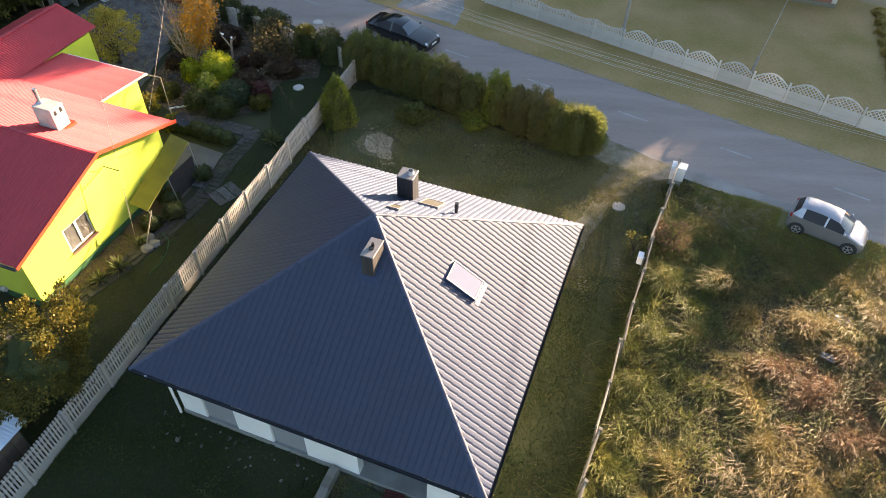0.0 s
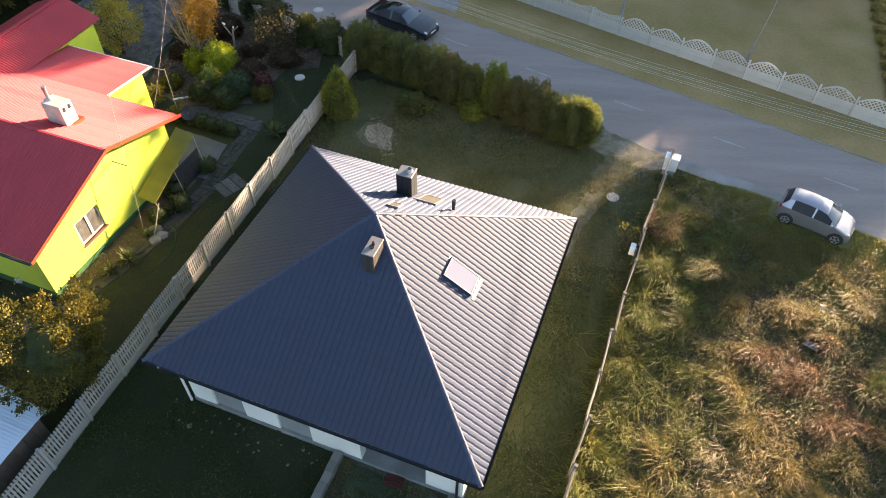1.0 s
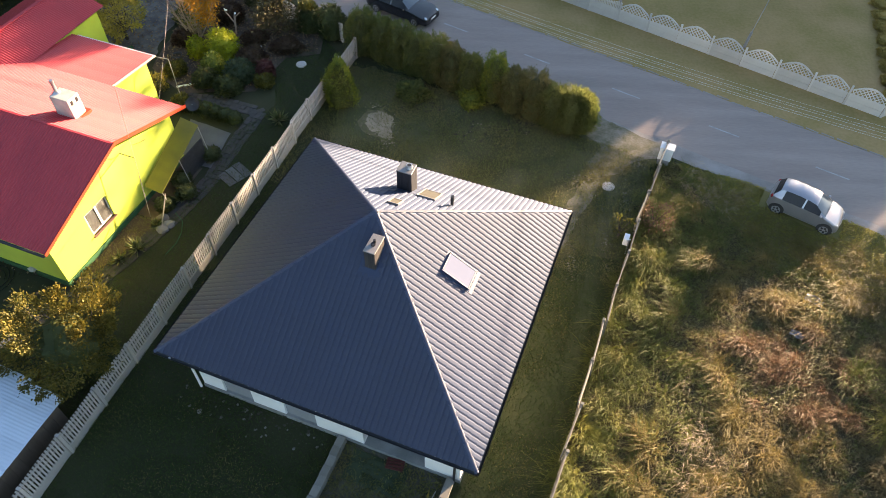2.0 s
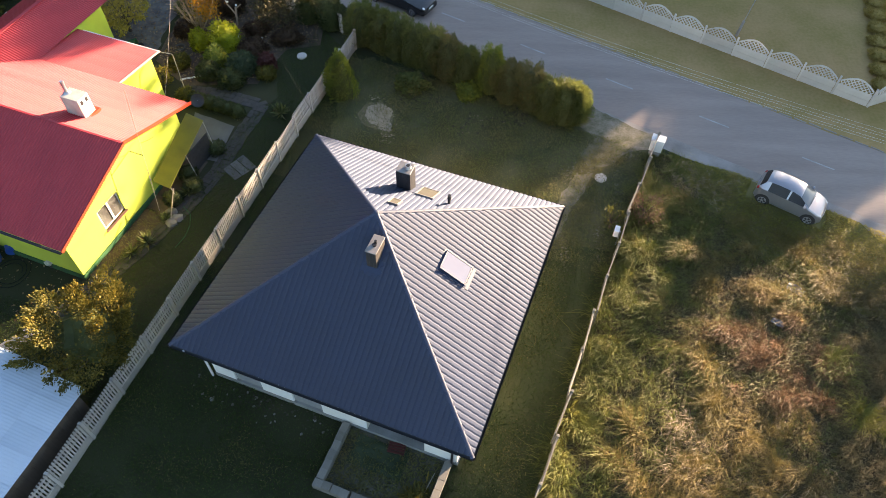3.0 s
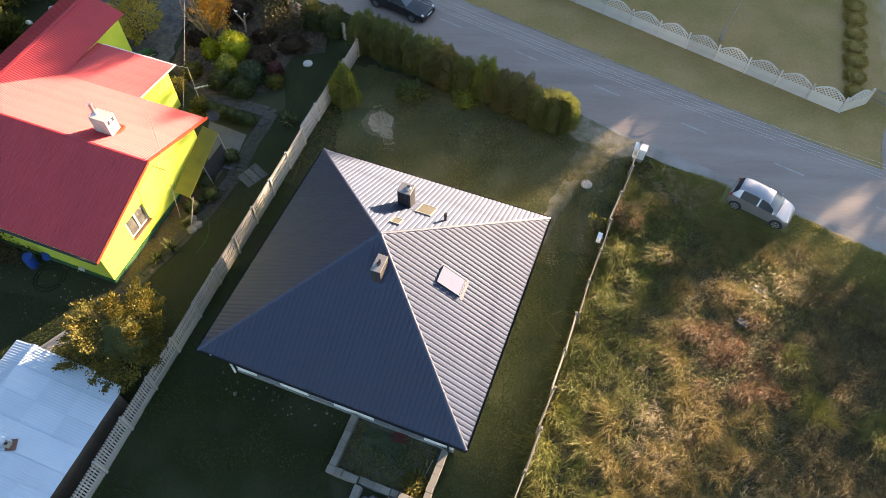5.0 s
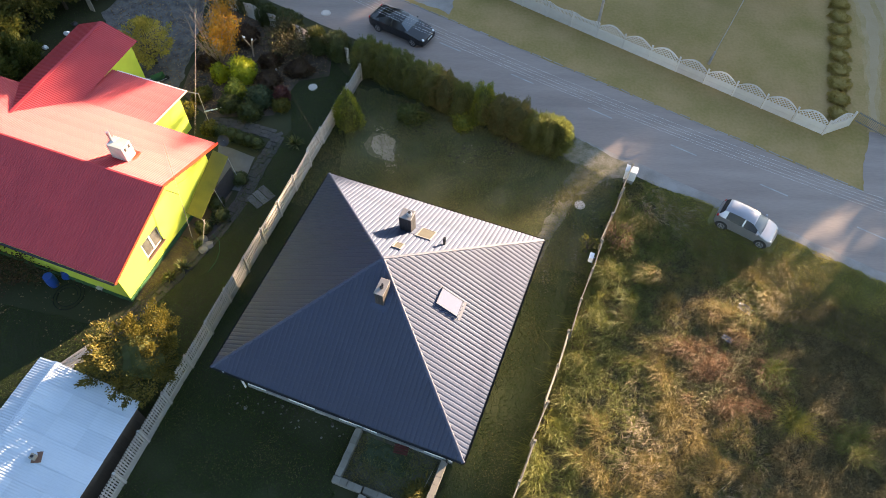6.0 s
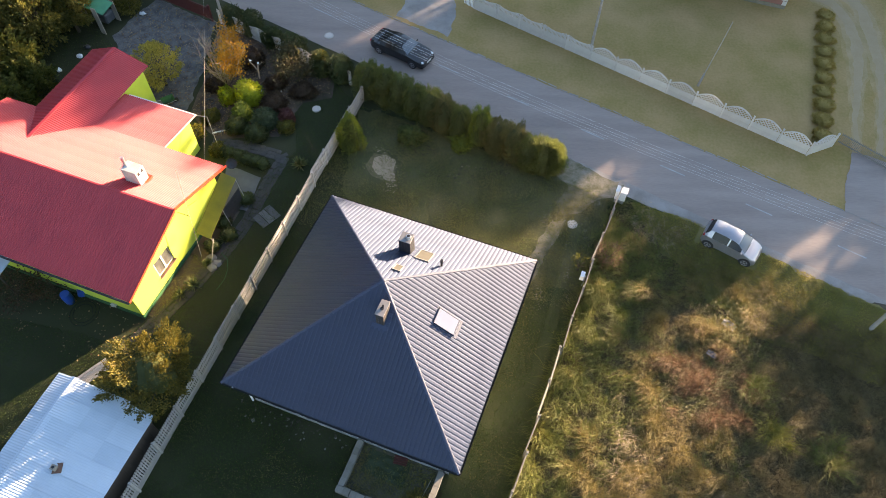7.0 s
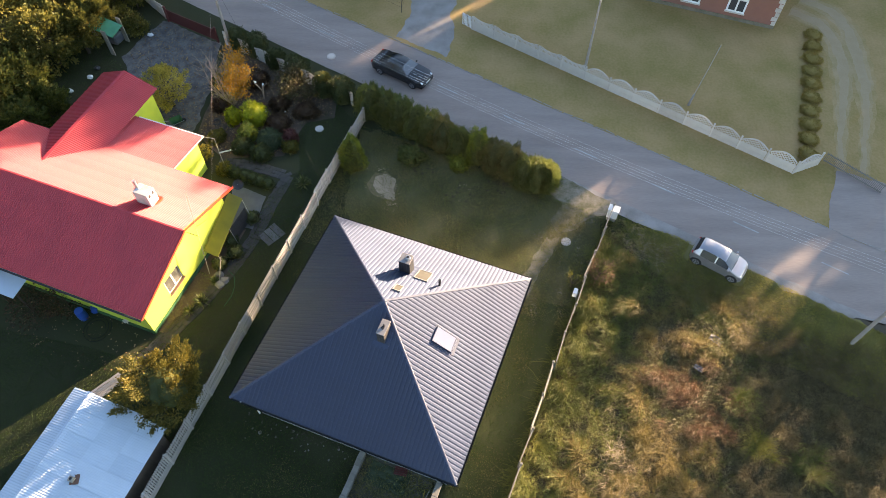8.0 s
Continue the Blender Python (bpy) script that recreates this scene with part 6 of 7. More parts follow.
for x, y, r, h, lf, lab in ((-12.6, 31.7, 0.85, 1.15, "blue_green", "round blue-green dwarf conifer"), (-13.0, 30.5, 0.72, 0.95, "thuja_dark", "round dark dwarf conifer"), (-14.5, 31.1, 0.66, 0.9, "thuja_dark", "round dark dwarf conifer"),
                            (-14.3, 32.3, 0.72, 1.2, "thuja_gold", "round light-green dwarf conifer"), (-14.1, 33.9, 0.88, 1.7, "yellow_green", "bright yellow-green round shrub"), (-15.7, 33.8, 0.55, 1.2, "yellow_green", "small rounded yellow-green garden shrub"),
                            (-11.2, 32.2, 0.5, 0.95, "crimson", "small crimson-leaved shrub in the lawn"), (-11.2, 31.4, 0.55, 0.55, "olive", "olive ground cover shrub"), (-12.4, 33.6, 0.9, 0.6, "brown", "brown withered bed plants"), (-10.6, 35.0, 0.9, 0.5, "brown", "brown withered bed plants"),
                            (-16.9, 35.2, 0.7, 0.7, "brown", "brown withered bed plants"), (-16.6, 32.0, 0.6, 0.6, "olive", "low olive-green shrub in the bed"), (-17.4, 37.6, 0.8, 0.8, "thuja_dark", "low dark bed shrub by the drive"), (-14.8, 37.9, 0.9, 1.0, "brown", "brown withered bed plants"), (-12.6, 35.6, 0.7, 0.6, "brown", "brown withered bed plants"), (-15.3, 29.0, 0.5, 0.7, "olive", "small olive-green shrub by the path")):
    dense_shrub("garden_shrub", pose(x, y, 0), r, h, rand(), L[lf], lab, "shrub", n=int(1500 * r / 0.7), leaf=0.15, taper=0.12)
for k in range(6):
    dense_shrub("box_ball", pose(-15.0 + k * 0.58, 28.95 - k * 0.2, 0), 0.42, 0.62, rand(), L["thuja_dark"], "dark clipped box ball in a row", "shrub", "box hedge", n=900, leaf=0.10, taper=0.05)
for x, y in ((-13.6, 23.1), (-13.1, 22.2), (-12.6, 25.0), (-13.9, 21.3)):
    dense_shrub("box_ball", pose(x, y, 0), 0.46, 0.6, rand(), L["thuja_dark"], "dark round box ball beside the path", "shrub", n=800, leaf=0.11, taper=0.05)
leafy_tree("garden_shrub", pose(-11.4, 36.9, 0), 2.2, 1.45, rand(), L["dull_olive"], "spreading shrub with thinning brown-olive leaves", "shrub", clumps=42, per=46, leaf=0.16, squash=0.6, trunk_h=0.5)
gold_tree = leafy_tree("autumn_tree", pose(-14.35, 12.15, 0), 4.2, 2.0, rand(), L["golden"], "bushy tree with golden autumn leaves by the shed", "tree", clumps=70, per=260, leaf=0.10, squash=0.78, trunk_h=1.0, gap=0.16, spray=0.75)
# added dark lump hidden in the crown, keeps the sun off the shed roof
part("inner_filler", lump(bmesh.new(), (0, 0, 2.35), (1.15, 1.15, 1.0), 0.45, 6, 3), L["thuja_dark"], gold_tree)
leafy_tree("garden_tree", pose(-20.6, 35.2, 0), 3.4, 1.35, rand(), L["yellow_leaf"], "small tree with yellowing olive leaves by the house wing, brightened for sunlight", "tree", clumps=60, per=110, leaf=0.12, trunk_h=0.9, squash=1.1, gap=0.22, spray=0.5)
# half-bare tree: twigs and orange leaves on one side
bt = thing("half_bare_tree", pose(-16.3, 35.6, 0), "half-bare multi-stemmed tree with orange leaves on one side", "tree")
r3 = rand()
bm = bmesh.new()
tips = []


def shoot(p, d, length, r, n):
    """A thin bowed stem of n joints; returns its points."""
    q_ = [Vector(p)]
    for _ in range(n):
        d = (d + Vector(r3.normal(size=3)) * 0.10 + Vector((0, 0, 0.05))).normalized()
        q_.append(q_[-1] + d * length / n)
    for i, (u_, v_) in enumerate(zip(q_[:-1], q_[1:])):
        cyl(bm, u_, v_, r * (1 - 0.7 * i / n), r * (1 - 0.7 * (i + 1) / n), 5 if r > 0.02 else 3, caps=False)
    return q_


for k in range(34):
    a, tilt = r3.uniform(0, 2 * math.pi), r3.uniform(0.08, 0.55)
    stem = shoot((0.16 * math.cos(a), 0.16 * math.sin(a), -0.04), Vector((math.cos(a) * tilt, math.sin(a) * tilt, 1)).normalized(), r3.uniform(3.3, 4.7), r3.uniform(0.028, 0.048), 6)
    for j in range(9):
        at = stem[2 + j % 5]
        a2 = r3.uniform(0, 2 * math.pi)
        twig = shoot(at, Vector((math.cos(a2) * 0.8 + math.cos(a) * 0.4, math.sin(a2) * 0.8 + math.sin(a) * 0.4, 0.75)).normalized(), r3.uniform(0.5, 1.15), 0.013, 3)
        tips += twig[1:]
part("trunk", bm, M["grey_bark"], bt, "fan of thin pale bare stems")
tp = np.array([[*q] for q in tips])
side_ = tp[:, 0] * 0.9 + tp[:, 2] * 0.15
sel = tp[side_ > np.percentile(side_, 66)]
C = np.repeat(sel, 13, 0) + r3.normal(size=(len(sel) * 13, 3)) * 0.17
leaf_mesh("crown", C, r3.normal(size=C.shape) + [0, 0, -0.2], 0.115 * r3.uniform(0.6, 1.4, len(C)), r3, L["orange"], bt, 0.7)
sel = tp[(r3.uniform(size=len(tp)) < 0.35) & (tp[:, 0] > -0.3)]
C = np.repeat(sel, 3, 0) + r3.normal(size=(len(sel) * 3, 3)) * 0.16
leaf_mesh("sparse_leaves", C, r3.normal(size=C.shape), 0.12 * r3.uniform(0.6, 1.4, len(C)), r3, L["yellow_olive"], bt, 0.7)
# yuccas
for x, y, s in ((-14.5, 18.6, 0.62), (-15.1, 17.9, 0.5), (-9.7, 28.2, 0.7), (-13.4, 21.9, 0.5), (-14.0, 20.1, 0.45)):
    yu = thing("yucca", pose(x, y, 0), "spiky variegated yucca in the bed", "yucca")
    r3 = rand()
    n = 90
    a = r3.uniform(0, 2 * np.pi, n)
    e = r3.uniform(0.15, 1.3, n)
    dd = np.stack([np.cos(a) * np.cos(e), np.sin(a) * np.cos(e), np.sin(e)], 1)
    leaf_mesh("rosette", np.zeros((n, 3)) + [0, 0, 0.05], dd, s * r3.uniform(0.8, 1.2, n), r3, L["yucca"], yu, 0.12)
    part("stem", cyl(bmesh.new(), (0, 0, -0.02), (0, 0, 0.12), 0.05, seg=7), M["bark"], yu)
# dead stump with white bird figures (plain shapes)
stu = thing("dead_stump", pose(-14.0, 36.3, 0), "pale forked dead tree stump in the garden bed", "stump")
bm = bmesh.new()
tube_path(bm, [(0, 0, 0), (0.05, 0, 0.8), (0.12, 0.05, 1.3)], 0.07, 8)
tube_path(bm, [(0.05, 0, 0.8), (-0.25, 0.05, 1.3), (-0.4, 0.0, 1.6)], 0.045, 7)
tube_path(bm, [(0.1, 0.03, 1.2), (0.45, 0.1, 1.5)], 0.035, 6)
part("stem", bm, M["grey_bark"], stu)
for x, y, z in ((-14.35, 36.35, 1.66), (-13.85, 36.4, 1.42), (-12.75, 36.2, 0.15), (-12.55, 35.2, 0.12), (-12.15, 34.95, 0.12), (-13.6, 34.9, 0.15)):
    o = link_mesh("bird_figure", lump(lump(bmesh.new(), (0, 0, 0), (0.10, 0.06, 0.065), 0.1, 3, 2), (0.085, 0, 0.08), (0.04, 0.036, 0.042), 0.05, 4, 2), M["white_pvc"])
    o.matrix_world = pose(x, y, z, 0, 0, float(rng.uniform(0, 360)))
    tagged(o, "small plain white bird ornament", "ornament", "garden ornaments")
# gutter length lying in the bed, old tyre ring, barrel, hose, plants pots
o = thing("gutter_piece", pose(-15.5, 31.0, 0, 0, 0, 22), "white length of gutter lying in the bed", "gutter")
part("channel", boxed(-0.75, 0.75, -0.06, 0.06, 0.02, 0.10, bevel=0.02), M["white_pvc"], o)
o = thing("old_tyre", pose(-17.0, 33.7, 0.08), "old tyre ring lying in the bed", "tyre")
bm = bmesh.new()
for i in range(24):
    a0, a1 = i * math.pi / 12, (i + 1) * math.pi / 12
    cyl(bm, (0.3 * math.cos(a0), 0.3 * math.sin(a0), 0), (0.3 * math.cos(a1), 0.3 * math.sin(a1), 0), 0.07, seg=8, caps=False)
part("ring", bm, M["clad"], o)
o = thing("barrel", pose(-21.4, 17.2, 0), "blue plastic barrel behind the house", "barrel")
bm = bmesh.new()
cyl(bm, (0, 0, 0), (0, 0, 0.3), 0.26, 0.29, 20)
cyl(bm, (0, 0, 0.3), (0, 0, 0.6), 0.29, 0.29, 20)
cyl(bm, (0, 0, 0.6), (0, 0, 0.88), 0.29, 0.26, 20)
part("body", bm, M["blue_barrel"], o)
o = thing("barrel", pose(-20.9, 17.9, 0.27, 90, 0, 30), "blue plastic barrel lying on its side", "barrel")
bm = bmesh.new()
cyl(bm, (0, 0, -0.4), (0, 0, 0.4), 0.27, 0.27, 20)
part("body", bm, M["blue_barrel"], o)
o = thing("garden_hose", pose(-20.4, 16.5, 0.03), "coiled dark garden hose on the ground", "hose")
part("coil", tube_path(bmesh.new(), [((0.5 + 0.01 * k) * math.cos(k * 0.35), (0.5 + 0.012 * k) * math.sin(k * 0.35), 0) for k in range(40)], 0.018, 5), M["cable"], o)
o = thing("garden_hose", pose(0, 0, 0.03), "green garden hose beside the path", "hose")
part("hose", tube_path(bmesh.new(), [(-13.4, 21.0, 0.02), (-12.9, 20.5, 0), (-12.75, 19.8, 0), (-12.8, 19.1, 0), (-13.1, 18.4, 0)], 0.022, 6), M["green_plinth"], o)
for x, y in ((-13.9, 20.6), (-13.5, 20.2), (-13.7, 19.9)):
    st = link_mesh("garden_stone", lump(bmesh.new(), (0, 0, 0), (0.32, 0.26, 0.16), 0.35, x, 2), M["rubble"])
    st.location = (x, y, 0.06)
    tagged(st, "pale natural stone in the bed", "stone", "garden stones")
leafy_tree("berry_bush", pose(-22.6, 18.0, 0), 1.5, 1.3, rand(), L["brown"], "nearly bare brown bush behind the house", "shrub", clumps=30, per=26, leaf=0.13, squash=0.55, trunk_h=0.4)
leafy_tree("berry_bush", pose(-24.6, 17.6, 0), 1.4, 1.4, rand(), L["brown"], "nearly bare brown bush behind the house", "shrub", clumps=30, per=26, leaf=0.13, squash=0.55, trunk_h=0.4)
o = thing("flower_pot", pose(-18.6, 17.0, 0), "small pot with pale flowers near the wall", "flower pot")
part("pot", cyl(bmesh.new(), (0, 0, 0), (0, 0, 0.25), 0.13, 0.17, 14), M["clad"], o)
part("flowers", lump(bmesh.new(), (0, 0, 0.33), (0.2, 0.2, 0.13), 0.5, 8, 3), M["stucco"], o)

# garden front fence behind the thujas, drive gate, far shelter
ff = thing("fence", pose(0, 0, 0), "low white slotted garden fence along the road", "fence")
gx = [(-7.2, 36.0), (-18.4, 42.4)]
dv = Vector((gx[1][0] - gx[0][0], gx[1][1] - gx[0][1], 0))
n = 6
hd = math.degrees(math.atan2(dv.y, dv.x))
for k in range(n):
    p = Vector((*gx[0], 0)) + dv * k / n
    share("panel", bays[0], ff, pose(p.x, p.y, 0, 0, 0, hd))
    share("post", wpost, ff, pose(p.x, p.y, 0, 0, 0, hd))
gt = thing("gate", pose(-19.0, 42.55, 0, 0, 0, 153.5), "closed red-brown metal drive gate", "gate")
for k in range(34):
    part("bar", boxed(0.08 + k * 0.145, 0.12 + k * 0.145, -0.012, 0.012, 0.12, 1.25), M["gate_red"], gt)
for z in (0.15, 0.72, 1.2):
    part("rail", boxed(0.0, 5.05, -0.025, 0.025, z, z + 0.06), M["gate_red"], gt)
for x in (-0.08, 5.12):
    part("post", boxed(x - 0.08, x + 0.08, -0.08, 0.08, -0.02, 1.5, bevel=0.01), M["gate_red"], gt)
part("lattice_backing", boxed(0.03, 5.0, 0.014, 0.022, 0.2, 1.15), M["gate_red"], gt)
ff2 = thing("fence", pose(-23.9, 45.2, 0, 0, 0, 137), "grey concrete fence bay beside the gate", "fence")
for k in range(3):
    share("panel", bays[0], ff2, pose(k * 2.06, 0, 0))
    share("post", wpost, ff2, pose(k * 2.06, 0, 0))
she = thing("shelter", pose(-27.1, 41.8, 0, 0, 0, -22), "small open shelter with a green sheet roof", "shelter")
part("roof", boxed(-1.5, 1.2, -0.65, 0.65, 2.20, 2.25, m=pose(0, 0, 0, 10, 6, 0)), M["green_roof"], she)
for x, y in ((0.65, -1.05), (0.60, 0.72), (-1.2, -0.5), (-1.2, 0.5)):
    part("board", boxed(x - 0.22, x + 0.22, y - 0.03, y + 0.03, 0, 2.3), M["wood_pale"], she)
part("cart", boxed(-0.5, 0.4, -0.2, 0.8, 0.1, 0.9, bevel=0.1), M["tarp"], she)
for x, y, z, mt, lab in ((-27.6, 38.8, 0.35, "trim", "dark covered barrow by the shelter"), (-28.9, 36.3, 0.2, "white_pvc", "white bucket under the trees"), (-24.6, 43.0, 0.15, "white_pvc", "pale bag lying on the drive"), (-27.9, 37.9, 0.12, "white_pvc", "white bucket under the trees")):
    o = link_mesh("garden_clutter", lump(bmesh.new(), (0, 0, 0), (0.25, 0.2, 0.16), 0.4, x, 2), M[mt])
    o.location = (x, y, z * 0.5)
    tagged(o, lab, "clutter")
for x, y, h, r, lf, sq in ((-33.0, 43.5, 7.5, 2.6, "spruce", 1.2), (-30.2, 43.6, 6.2, 2.2, "spruce", 1.25), (-34.0, 38.6, 8.0, 2.8, "spruce", 1.2), (-30.6, 39.2, 5.0, 1.9, "spruce", 1.1), (-28.9, 40.7, 3.9, 1.35, "spruce", 1.2), (-28.6, 42.9, 4.2, 1.3, "spruce", 1.2), (-36.5, 46.0, 9.0, 3.0, "spruce", 1.2), (-29.0, 47.6, 4.5, 1.7, "olive", 1.0), (-33.0, 33.0, 5.5, 2.3, "broad", 1.0), (-35.5, 30.0, 6.0, 2.6, "spruce", 1.0), (-31.4, 35.0, 3.4, 1.8, "broad", 0.8), (-29.3, 33.6, 2.2, 1.3, "broad", 0.7), (-30.2, 31.3, 2.6, 1.6, "broad", 0.7)):
    leafy_tree("boundary_tree", pose(x, y, 0), h, r, rand(), L[lf], "dense yellowish-green tree along the boundary" if lf == "spruce" else "dense green bushy tree along the boundary", "tree", "boundary trees", clumps=85, per=110, leaf=0.20, squash=sq, gap=0.22, spray=0.7)
for x, y, r, h in ((-25.6, 43.2, 0.85, 1.7), (-27.2, 44.5, 0.9, 1.5), (-26.6, 46.4, 0.7, 1.8), (-28.2, 45.9, 0.8, 2.0)):
    leafy_tree("garden_shrub", pose(x, y, 0), h, r, rand(), L["olive"], "round olive-green shrub near the gate", "shrub", clumps=34, per=60, leaf=0.15, squash=0.95, trunk_h=0.3)

wb = thing("wheelbarrow", pose(-19.9, 33.35, 0, 0, 0, 35), "small green wheelbarrow standing in the yard", "wheelbarrow")
bm = bmesh.new()
low = [bm.verts.new((x, y, 0.28)) for x, y in ((-0.26, -0.16), (0.24, -0.16), (0.24, 0.16), (-0.26, 0.16))]
rim_ = [bm.verts.new((x, y, 0.55)) for x, y in ((-0.42, -0.30), (0.46, -0.30), (0.46, 0.30), (-0.42, 0.30))]
bm.faces.new(low[::-1])
for i in range(4):
    bm.faces.new((low[i], low[(i + 1) % 4], rim_[(i + 1) % 4], rim_[i]))
part("tray", bm, M["green_plinth"], wb, "dark green tray")
part("wheel", cyl(bmesh.new(), (0.55, -0.04, 0.17), (0.55, 0.04, 0.17), 0.17, seg=18), M["rubber"], wb)
for y in (-0.24, 0.24):
    part("handle", tube_path(bmesh.new(), [(0.55, y * 0.2, 0.17), (-0.2, y, 0.30), (-0.95, y * 1.15, 0.55)], 0.018, 6), M["steel"], wb)
    part("leg", tube_path(bmesh.new(), [(-0.25, y, 0.30), (-0.32, y, 0.0)], 0.016, 6), M["steel"], wb)

# leaf litter on the beds and the yard
BED = [(-18.0, 41.8), (-8.8, 36.8), (-8.6, 34.8), (-10.6, 34.0), (-11.8, 30.9), (-15.8, 30.4), (-18.0, 32.6), (-17.9, 37.0)]
YARD_W = [(-25.6, 40.6), (-24.0, 44.4), (-18.9, 42.0), (-18.5, 37.4), (-18.6, 33.2), (-19.6, 32.2), (-21.4, 34.8), (-23.4, 36.2)]
BEHIND = [(-27.0, 20.5), (-17.5, 17.2), (-16.2, 14.6), (-20.0, 13.4), (-26.0, 16.0)]
for poly, n, what in ((BED, 4200, "on the garden bed"), (YARD_W, 1500, "on the tarmac yard"), (BEHIND, 260, "on the ground behind the house")):
    q = scatter(rng, poly, n)
    d = rng.normal(size=(n, 3)) * [1, 1, 0.25]
    tagged(leaf_mesh("fallen_leaves", np.c_[q, rng.uniform(0.13, 0.18, n)], d, 0.11 * rng.uniform(0.6, 1.4, n), rng, L["litter"], None, 0.7), "fallen brown and tan leaves " + what, "fallen leaves", kind="stuff")
leafy_tree("wall_shrub", pose(-16.95, 30.1, 0), 1.3, 0.55, rand(), L["golden"], "small tan and yellow shrub against the wing wall", "shrub", clumps=26, per=40, leaf=0.09, squash=0.9, trunk_h=0.3)
for k in range(7):
    st = link_mesh("kerb_stone", box(bmesh.new(), -0.26, 0.26, -0.11, 0.11, -0.02, 0.14, bevel=0.02), M["concrete"])
    st.matrix_world = pose(-15.45 - 0.25 * k, 7.1 - 0.52 * k, 0, 0, 0, 64.5 + 3 * (k % 2))
    tagged(st, "pale concrete kerb stone beside the shed wall", "kerb stone", "kerb stones by the shed")

# bushes and vines at the meadow fence
leafy_tree("fence_shrub", pose(10.15, 21.7, 0), 1.3, 0.85, rand(), L["russet"], "rust-red shrub growing beside the fence", "shrub", clumps=30, per=40, leaf=0.08, squash=0.55, trunk_h=0.4)
leafy_tree("fence_shrub", pose(8.35, 20.9, 0), 1.4, 0.5, rand(), L["olive"], "thin olive shrub beside the fence", "shrub", clumps=10, per=14, leaf=0.12, squash=1.0, trunk_h=0.5)
for x, y, s in ((16.8, 17.5, 0.24), (15.5, 15.6, 0.17)):
    bm = bmesh.new()
    bmesh.ops.create_grid(bm, x_segments=12, y_segments=10, size=0.5)
    for v in bm.verts:
        v.co = Vector((v.co.x * 1.7 * s * 2, v.co.y * s * 2, 0.20 + 0.10 * noise.noise(v.co * 3)))
    o = tagged(link_mesh("plastic_sheet", bm, M["tarp"]), "scrap of pale plastic sheet caught in the grass", "plastic sheet")
    o.matrix_world = pose(x, y, 0, 0, 0, -40)

# ---- cars ----
def car(name, m, label, ln, wd, top, belt_z, glass_zones, side_zone, paint, pillars, axles=(0.185, 0.81)):
    """A car along +x with its base at z 0, lofted through cross-sections. top: (share of the length from the rear, height) of the
    silhouette; glass_zones: rear and front ends of rear window and windscreen; side_zone: ends of the side glass."""
    ob = thing(name, m, label, "car")
    h2 = wd / 2
    tt = sorted({round(k / 36, 4) for k in range(37)} | {t for t, _ in top} | {v for z_ in glass_zones for v in z_} | {side_zone[0], side_zone[1]} | {p - 0.012 for p in pillars} | {p + 0.012 for p in pillars} | {0.006, 0.994})
    xs_, zs_ = [t for t, _ in top], [z for _, z in top]
    cab0, cab1 = glass_zones[0][0], glass_zones[1][1]
    grid = []
    for t in tt:
        zt = float(np.interp(t, xs_, zs_))
        end = min(t, 1 - t)
        w = h2 * (1 - 0.20 * max(0.0, 1 - end / 0.10) ** 2.0)
        sill = 0.22 + 0.07 * max(0.0, 1 - end / 0.08)
        if cab0 < t < cab1:
            belt = min(belt_z + 0.03 * (0.5 - t), zt - 0.03)
            lift = min(1.0, max(0.0, (zt - belt_z) / 0.42))
            wr = w * (0.90 - 0.25 * lift)
            edge = zt - 0.03 - 0.02 * lift
        else:
            belt, wr, edge = zt - 0.09, w * 0.90, zt - 0.02
        mid = sill + (belt - sill) * 0.55
        sec = [(w * 0.88, sill), (w * 0.985, sill + 0.10), (w, mid), (w * 0.96, belt), (wr, edge), (wr * 0.62, zt + 0.005), (0.0, zt + 0.02)]
        grid.append((t, [(-y, z) for y, z in sec] + [(y, z) for y, z in sec[-2::-1]]))
    n = len(grid[0][1])
    bins = {"body": bmesh.new(), "windscreen": bmesh.new(), "rear_window": bmesh.new()}
    side = {}
    cuts = [side_zone[0], *pillars, side_zone[1]]

    def where(t, i):
        row = min(i, n - 2 - i)
        if row >= 4:
            if glass_zones[0][0] <= t <= glass_zones[0][1]:
                return "rear_window"
            if glass_zones[1][0] <= t <= glass_zones[1][1]:
                return "windscreen"
        if row == 3 and side_zone[0] <= t <= side_zone[1] and all(abs(t - p) > 0.012 for p in pillars):
            return ("side", sum(t > c_ for c_ in cuts), i < n / 2)
        return "body"

    for (t0, a), (t1, b) in zip(grid[:-1], grid[1:]):
        for i in range(n - 1):
            k = where((t0 + t1) / 2, i)
            if isinstance(k, tuple):
                bm_ = side.setdefault(k, bmesh.new())
            else:
                bm_ = bins[k]
            q_ = [((t0 - 0.5) * ln, *a[i]), ((t1 - 0.5) * ln, *b[i]), ((t1 - 0.5) * ln, *b[i + 1]), ((t0 - 0.5) * ln, *a[i + 1])]
            f_ = bm_.faces.new([bm_.verts.new(v) for v in q_])
            f_.smooth = True
    for t_, a, rev in ((tt[0], grid[0][1], False), (tt[-1], grid[-1][1], True)):
        q_ = [bins["body"].verts.new(((t_ - 0.5) * ln, y, z)) for y, z in a]
        bins["body"].faces.new(q_[::-1] if rev else q_)
    floor_ = [bins["body"].verts.new(v) for v in ((-ln / 2 + 0.1, -h2 * 0.85, 0.23), (ln / 2 - 0.1, -h2 * 0.85, 0.23), (ln / 2 - 0.1, h2 * 0.85, 0.23), (-ln / 2 + 0.1, h2 * 0.85, 0.23))]
    bins["body"].faces.new(floor_)
